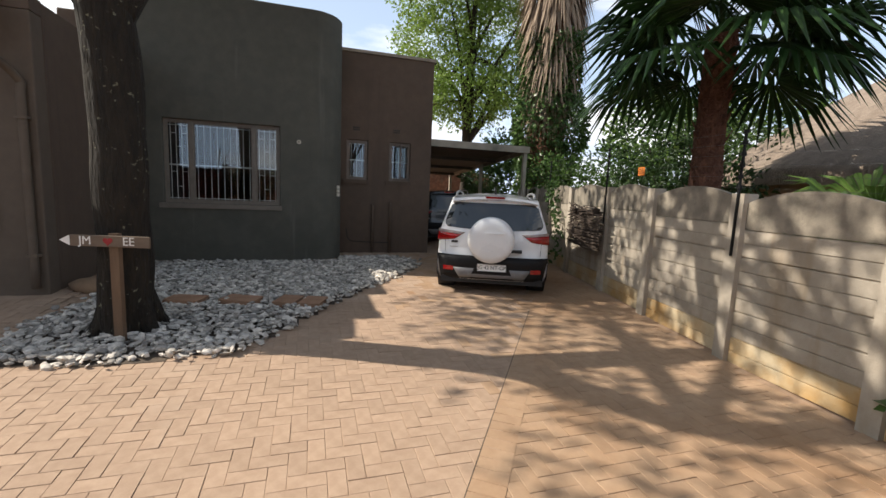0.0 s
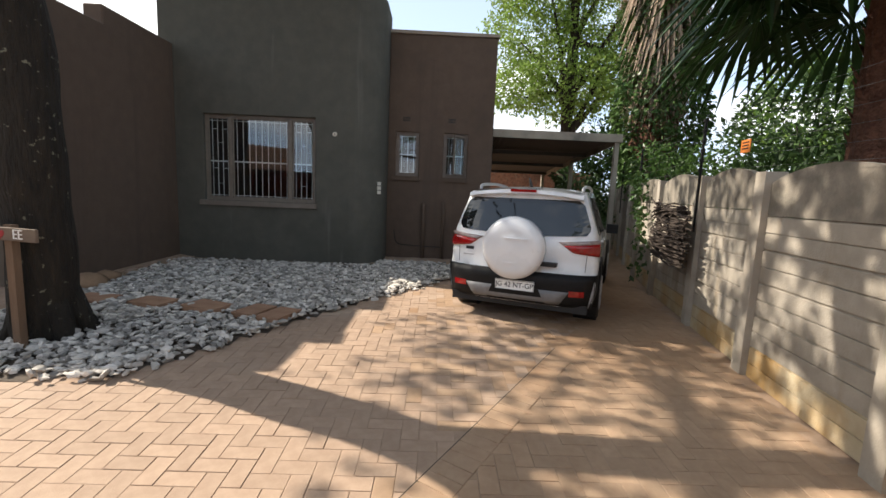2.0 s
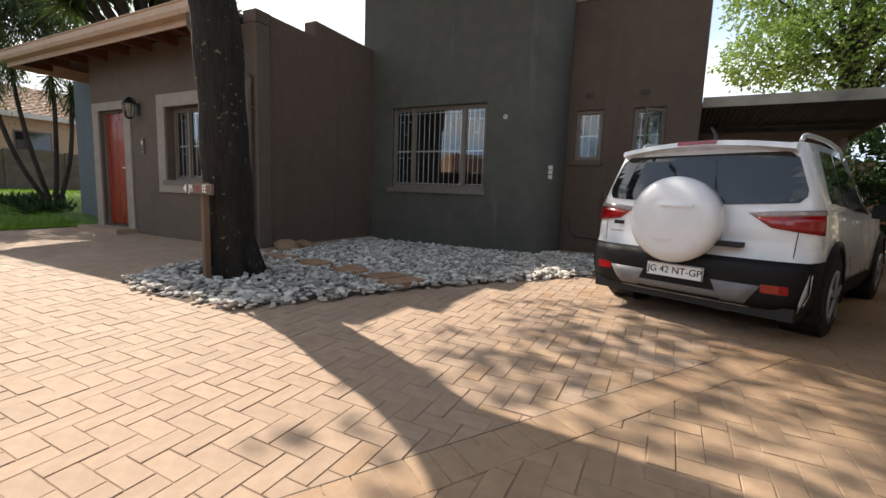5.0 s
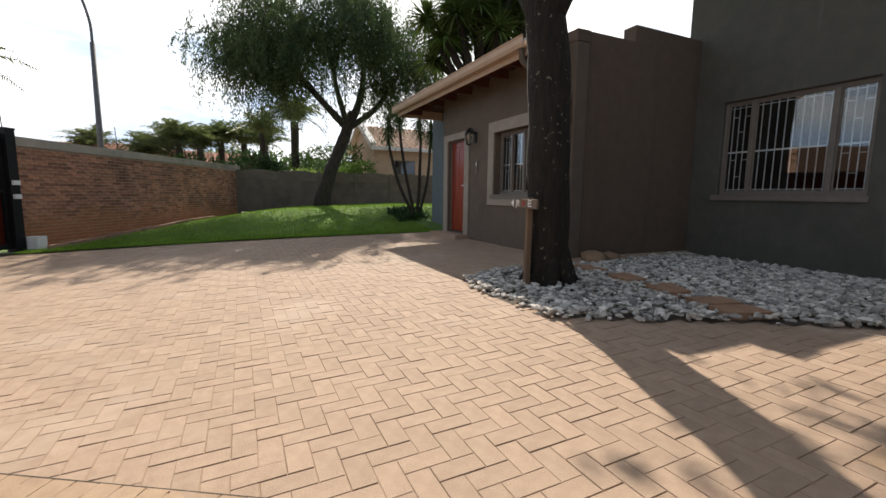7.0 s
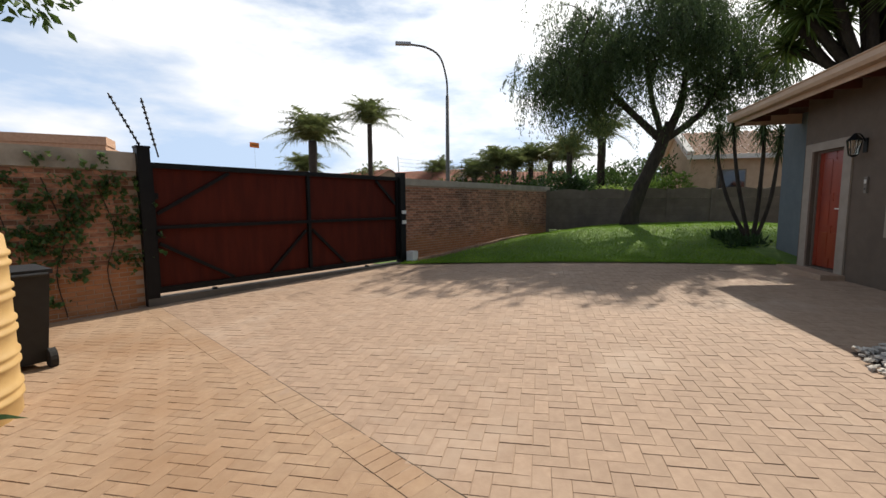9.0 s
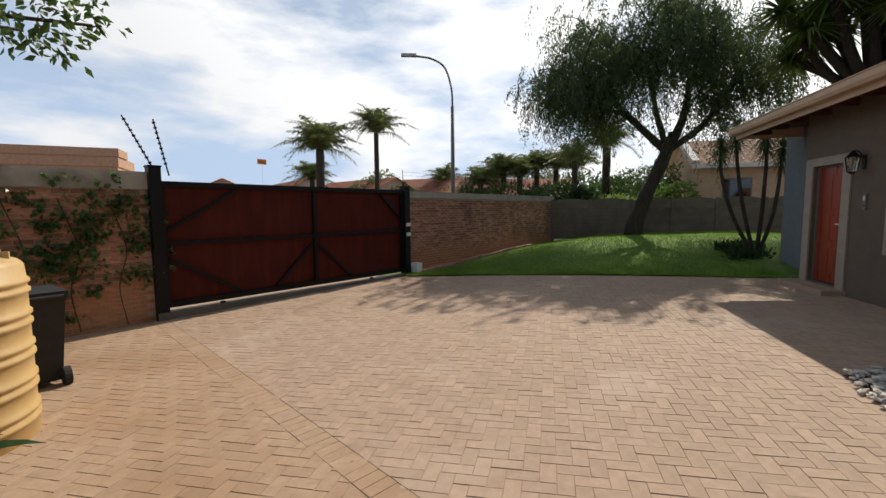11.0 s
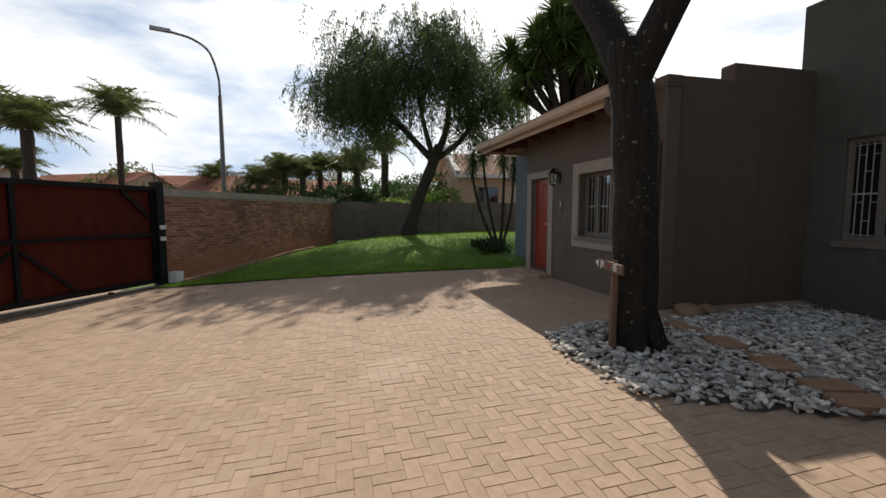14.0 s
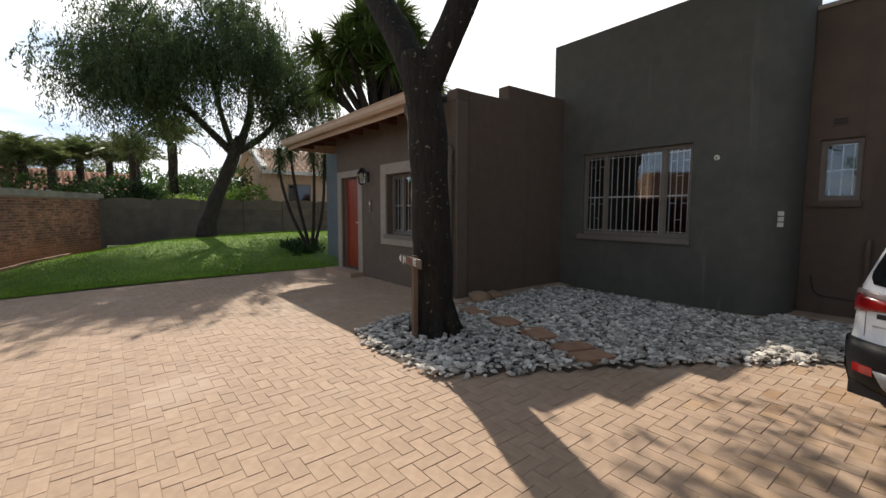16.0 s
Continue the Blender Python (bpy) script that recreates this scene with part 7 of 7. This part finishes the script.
step = thing("far_brick_building", "flat brick building with a stepped parapet beyond the street wall", "building", (-18.1, -25.2, 0), 38)
part("wall", box(-5, 5, -3, 3, -0.3, 3.95), TILE_TAN, step)
part("parapet", box(1.6, 5.05, -3.05, 3.05, 3.95, 4.45), TILE_TAN, step)
part("parapet", box(3.3, 5.1, -3.1, 3.1, 4.45, 4.85), TILE_TAN, step)
for x in (-3, 0, 3):
    part("window", box(x - 0.6, x + 0.6, 3.001, 3.04, 1.2, 2.4), CAR_GLASS, step)

# thatched house behind the concrete wall
THATCH = mat("grey_brown_thatch", (0.20, 0.155, 0.12), (0.31, 0.25, 0.20), 7, 0.95, 0.9, 45, stretch=(1, 1, 0.4), c3=(0.15, 0.12, 0.10), c3_scale=0.7, bdist=0.04)
thatched = thing("thatched_house", "round-ended house with a smooth grey-brown thatched roof", "house", (12.2, 4.4, 0.2))
part("wall", tube([(0, 0, 0), (0, 0, 2.1)], 4.6, 40), BEIGE, thatched)
bm = bmesh.new()
prev = None
for r, z in ((5.35, 1.78), (5.4, 2.0), (5.2, 2.16), (4.2, 2.95), (3.0, 3.75), (1.8, 4.42), (0.8, 4.85), (0.05, 5.05)):
    cur = [bm.verts.new((r * (1 + 0.012 * math.sin(k * 1.7)) * math.cos(2 * math.pi * k / 64), r * math.sin(2 * math.pi * k / 64), z + 0.02 * math.sin(k * 2.3))) for k in range(64)]
    if prev:
        for k in range(64):
            bm.faces.new((prev[k], prev[(k + 1) % 64], cur[(k + 1) % 64], cur[k]))
    prev = cur
part("thatch_roof", bm, THATCH, thatched, smooth=True)

# buildings beyond the carport
house("rear_house", "brick outbuilding with a low gable beyond the carport", (4.2, 22.5, 0.2), 90, 6.0, 4.2, 2.4, 3.3, BRICK, ROOF_RED, ())
part_wall = structure("wall_yard_rear", box(1.9, 7.0, 18.0, 18.2, 0.0, 2.5), BRICK_FAR, "brick wall closing the rear yard", "wall")

# ---- loose stone and grass ----
def stone_shapes(n, seed):
    r = np.random.default_rng(seed)
    res = []
    t = (1 + 5 ** 0.5) / 2
    iv = np.array([(-1, t, 0), (1, t, 0), (-1, -t, 0), (1, -t, 0), (0, -1, t), (0, 1, t), (0, -1, -t), (0, 1, -t), (t, 0, -1), (t, 0, 1), (-t, 0, -1), (-t, 0, 1)]) / 1.9
    fc = np.array([(0, 11, 5), (0, 5, 1), (0, 1, 7), (0, 7, 10), (0, 10, 11), (1, 5, 9), (5, 11, 4), (11, 10, 2), (10, 7, 6), (7, 1, 8), (3, 9, 4), (3, 4, 2), (3, 2, 6), (3, 6, 8), (3, 8, 9), (4, 9, 5), (2, 4, 11), (6, 2, 10), (8, 6, 7), (9, 8, 1)])
    for _ in range(n):
        v = iv * r.uniform(0.62, 1.25, (12, 1)) * np.array([[1.3, 0.85, 0.52]]) * r.uniform(0.8, 1.2, (1, 3))
        res.append((v, fc))
    return res


shapes = stone_shapes(14, 3)
V, F, base = [], [], 0
r3 = np.random.default_rng(21)
tries = 0
count = 0
while count < 9500 and tries < 60000:
    tries += 1
    x, y = r3.uniform(-3.4, 1.5), r3.uniform(3.6, 9.0)
    jx, jy = r3.normal(scale=0.05, size=2)
    if not inside(GRAVEL, x + jx, y + jy) or (x - TX) ** 2 + (y - TY) ** 2 < 0.26 ** 2:
        continue
    if (y > 8.14 + 0.05 * jx and x < -0.15) or y > 8.7:
        continue
    if any(abs(x - a) < b and abs(y - c) < d for a, c, b, d in ((-0.66, 5.13, 0.17, 0.19), (-0.92, 5.22, 0.17, 0.19), (-1.46, 5.31, 0.22, 0.16), (-2.06, 5.40, 0.22, 0.15), (-2.70, 5.46, 0.21, 0.14))) and r3.random() < 0.93:
        continue
    v, f = shapes[int(r3.integers(len(shapes)))]
    s = 0.020 + 0.027 * r3.random() ** 1.8
    a, b = r3.uniform(0, 6.283), r3.normal(scale=0.5)
    ca, sa, cb, sb = math.cos(a), math.sin(a), math.cos(b), math.sin(b)
    Rm = np.array([[ca, -sa, 0], [sa, ca, 0], [0, 0, 1]]) @ np.array([[1, 0, 0], [0, cb, -sb], [0, sb, cb]])
    V.append((v * s) @ Rm.T + np.array([[x, y, ground(x, y) + 0.008 + 0.05 * r3.random()]]))
    F.append(f + base)
    base += 12
    count += 1
gravel = link("white_gravel", mesh_np("white_gravel", np.concatenate(V), np.concatenate(F)), WHITE_STONE)
tagged(gravel, "bed of white quartz gravel around the tree", "gravel", "", "stuff")

n = 60000
gy = rng.uniform(-2.4, 8.6, n)
gx = np.array([lawn_edge(y) for y in gy])
gx = gx - 0.02 - 9.0 * rng.random(n) ** 1.7
side = (gx - GATE_P.x) * GATE_N.x + (gy - GATE_P.y) * GATE_N.y
ok = ((side > 0.47) | ((gx > -9.9) & (side > 0.12))) & (gx > -17.0 + 0.066 * (gy - 1.4)) & ~((gx > -10.3) & (gy > 5.95))
gx, gy = gx[ok], gy[ok]
gz = np.array([lawn_height(x, y) for x, y in zip(gx, gy)])
P = np.stack([gx, gy, gz - 0.005], 1)
D = rng.normal(scale=0.35, size=P.shape) + np.array([[0, 0, 1.0]])
D[:, 2] = np.abs(D[:, 2])
grass = leaves("grass", P, D, 0.05, 0.012, GRASS)
tagged(grass, "short bright green grass of the lawn", "grass", "", "stuff")
n = 420
P = np.stack([rng.uniform(-11.7, -10.2, n), rng.uniform(5.6, 6.45, n), np.zeros(n)], 1)
P[:, 2] = [lawn_height(x, y) for x, y, _ in P]
P[:, 2] += rng.random(n) * 0.12
bed_plants = thing("bed_plants", "low dark plants around the yucca's foot", "plants", (0, 0, 0))
leaves("foliage", P, rng.normal(size=P.shape) * 0.6 + np.array([[0, 0, 0.6]]), 0.2, 0.06, LEAF_DARK, bed_plants)

# ---- single pieces: bricks, then pavers ----
BL, BH, BJ = 0.22, 0.073, 0.012


def unit_block(name, lx, ly, lz, bev, material):
    """A block with bevelled upper edges, its top at z = 0 and no underside."""
    bm = bmesh.new()
    rings = [[(-lx / 2, -ly / 2), (lx / 2, -ly / 2), (lx / 2, ly / 2), (-lx / 2, ly / 2)]]
    lo = [bm.verts.new((x, y, -lz)) for x, y in rings[0]]
    mi = [bm.verts.new((x, y, -bev)) for x, y in rings[0]]
    hi = [bm.verts.new((x - math.copysign(bev, x), y - math.copysign(bev, y), 0)) for x, y in rings[0]]
    for a, b in ((lo, mi), (mi, hi)):
        for k in range(4):
            bm.faces.new((a[k], a[(k + 1) % 4], b[(k + 1) % 4], b[k]))
    bm.faces.new(hi)
    me = bpy.data.meshes.new(name)
    bm.to_mesh(me)
    bm.free()
    me.materials.append(material)
    return me


def block_arrays(lx, ly, lz, bev):
    c = np.array([(-1, -1), (1, -1), (1, 1), (-1, 1)]) * 0.5
    lo = np.concatenate([c * (lx, ly), np.full((4, 1), -lz)], 1)
    mi = np.concatenate([c * (lx, ly), np.full((4, 1), -bev)], 1)
    hi = np.concatenate([c * (lx - 2 * bev, ly - 2 * bev), np.zeros((4, 1))], 1)
    f = [(k, (k + 1) % 4, (k + 1) % 4 + 4, k + 4) for k in range(4)] + [(k + 4, (k + 1) % 4 + 4, (k + 1) % 4 + 8, k + 8) for k in range(4)] + [(8, 9, 10, 11)]
    return np.concatenate([lo, mi, hi]), np.array(f)


def lay_bricks(wall, length, z_brick, single):
    """Stretcher bond on the wall's yard face (local y): single(x, z) picks the bricks that are objects of their own."""
    me = unit_block("brick", BL - BJ, BH - BJ, 0.03, 0.004, BRICK)
    bv, bf = block_arrays(BL - BJ, BH - BJ, 0.03, 0.004)
    up = Matrix(((-1, 0, 0, 0), (0, 0, 1, 0), (0, 1, 0, 0), (0, 0, 0, 1)))
    U = np.array(up.to_3x3())
    V, F, b, made = [], [], 0, 0
    rows = int((z_brick + 0.3) / BH)
    for r in range(rows):
        z = -0.3 + BH * (r + 0.5)
        x = BL / 2 + (BL / 2 if r % 2 else 0)
        while x < length - 0.05:
            off = rng.uniform(-0.004, 0.004)
            if made < 300 and single(x, z):
                ob = new("brick", me)
                ob.parent = wall
                ob.matrix_basis = Matrix.Translation((x, off, z)) @ up
                made += 1
            else:
                V.append(bv @ U.T + np.array([[x, off, z]]))
                F.append(bf + b)
                b += 12
            x += BL
    ob = link("brick_courses", mesh_np("brick_courses", np.concatenate(V), np.concatenate(F)), BRICK_FAR, wall)
    tagged(ob, "courses of red stock bricks", "", "", "stuff")


lay_bricks(bwall_far, n_far, 2.0, lambda x, z: x > n_far - 2.4 and z > 0.0)
lay_bricks(bwall_near, n_near, 2.05, lambda x, z: x < 2.2 and z > 0.0)

PU = 0.1
me_h = unit_block("paver", 2 * PU - 0.0042, PU - 0.0042, 0.05, 0.002, PAVER)
me_o = unit_block("paver", 2 * PU - 0.0042, PU - 0.0042, 0.05, 0.002, PAVER_OCHRE)
bv_h, bf_h = block_arrays(2 * PU - 0.0042, PU - 0.0042, 0.05, 0.002)
bv_v = bv_h[:, [1, 0, 2]] * np.array([[-1, 1, 1]])
V, F, b, made = [], [], 0, 0
VO, FO, bo = [], [], 0
slope = math.atan(0.038)


def paved(x, y):
    if inside(GRAVEL, x, y) and not (abs(x + 3.2) < 0.1):
        return False
    if x < lawn_edge(y) - 0.02 or x > 6 or y > 12.5:
        return False
    if y > Y3 - 0.02 and x < XW + 0.02:
        return x < -7.96 and y < 6.45 and x > -9.4
    if y > Y1 - 0.03 and x < -0.1 or y > Y2 - 0.03 and x < 1.92:
        return False
    s = (x - GATE_P.x) * GATE_N.x + (y - GATE_P.y) * GATE_N.y
    if s < 0.18:
        return False
    xs_w = lerp_table([(p[1], p[0]) for p in WALL_POSTS], y)
    if x > xs_w - 0.08:
        return False
    return True


def beyond_band(x, y):
    """Past the soldier course, where the pavers are stained with earth."""
    if (x - BAND_A.x) * BAND_D.y - (y - BAND_A.y) * BAND_D.x > 0.1:
        return True
    return rng.random() < (x - 0.5 + 0.5 * noise.noise(Vector((x * 0.7, y * 0.7, 5.0)))) / 2.2


for a in range(-98, 60):
    for c in range(-70, 126):
        r = (a - c) % 4
        if r == 0:
            x, y, hor = (a + 1) * PU, (c + 0.5) * PU, True
        elif r == 3:
            x, y, hor = (a + 0.5) * PU, (c + 1) * PU, False
        else:
            continue
        if not paved(x, y):
            continue
        z = ground(x, y) + rng.uniform(-0.0018, 0.0018)
        if made < 300 and -1.55 < x < 0.95 and 1.55 < y < 3.95:
            ob = new("paver", me_o if beyond_band(x, y) else me_h)
            ob.parent = paving
            ob.matrix_basis = Matrix.Translation((x, y, z)) @ pose(0, 0, 0, math.degrees(slope) if -8 < y < 7 else 0, 0, 0) @ pose(0, 0, 0, 0, 0, 0 if hor else 90)
            made += 1
        else:
            v = (bv_h if hor else bv_v) + np.array([[x, y, z]])
            v[:, 2] += (0.038 if 0.03 + 0.038 * y < ground_cap(x) else 0.0) * (v[:, 1] - y)
            v[8:, 2] += rng.uniform(-0.0012, 0.0012, 4)
            if beyond_band(x, y):
                VO.append(v)
                FO.append(bf_h + bo)
                bo += 12
            else:
                V.append(v)
                F.append(bf_h + b)
                b += 12
# the soldier course that crosses the drive
n = int(13.5 / PU)
ang = math.atan2(BAND_D.y, BAND_D.x)
for k in range(n):
    p = BAND_A + BAND_D * (-6.6 + k * PU) + Vector((BAND_D.y, -BAND_D.x)) * 0.1
    if p.y > 9 or (p.x - GATE_P.x) * GATE_N.x + (p.y - GATE_P.y) * GATE_N.y < 0.2:
        continue
    v = bv_v @ np.array([[math.cos(ang), math.sin(ang), 0], [-math.sin(ang), math.cos(ang), 0], [0, 0, 1]]) + np.array([[p.x, p.y, 0]])
    v[:, 2] += np.array([ground(q[0], q[1]) for q in v]) + 0.0025 + rng.uniform(-0.001, 0.001)
    VO.append(v)
    FO.append(bf_h + bo)
    bo += 12
mid = BAND_A + BAND_D * -0.8
part("joint", obox(pose(mid.x, mid.y, ground(mid.x, mid.y) - 0.001, 0, 0, math.degrees(ang)) @ pose(0, 0, 0, 0, -math.degrees(math.atan(0.038 * BAND_D.y)), 0), 11.4, 0.006, 0.006), SOIL_DARK, paving, "dark open joint beside the soldier course")
rest = link("paver_field", mesh_np("paver_field", np.concatenate(V), np.concatenate(F)), PAVER_FAR, paving)
tagged(rest, "herringbone field of clay pavers", "", "", "stuff")
rest = link("paver_field", mesh_np("paver_field", np.concatenate(VO), np.concatenate(FO)), PAVER_OCHRE_FAR, paving)
tagged(rest, "herringbone field of earth-stained pavers along the concrete wall", "", "", "stuff")
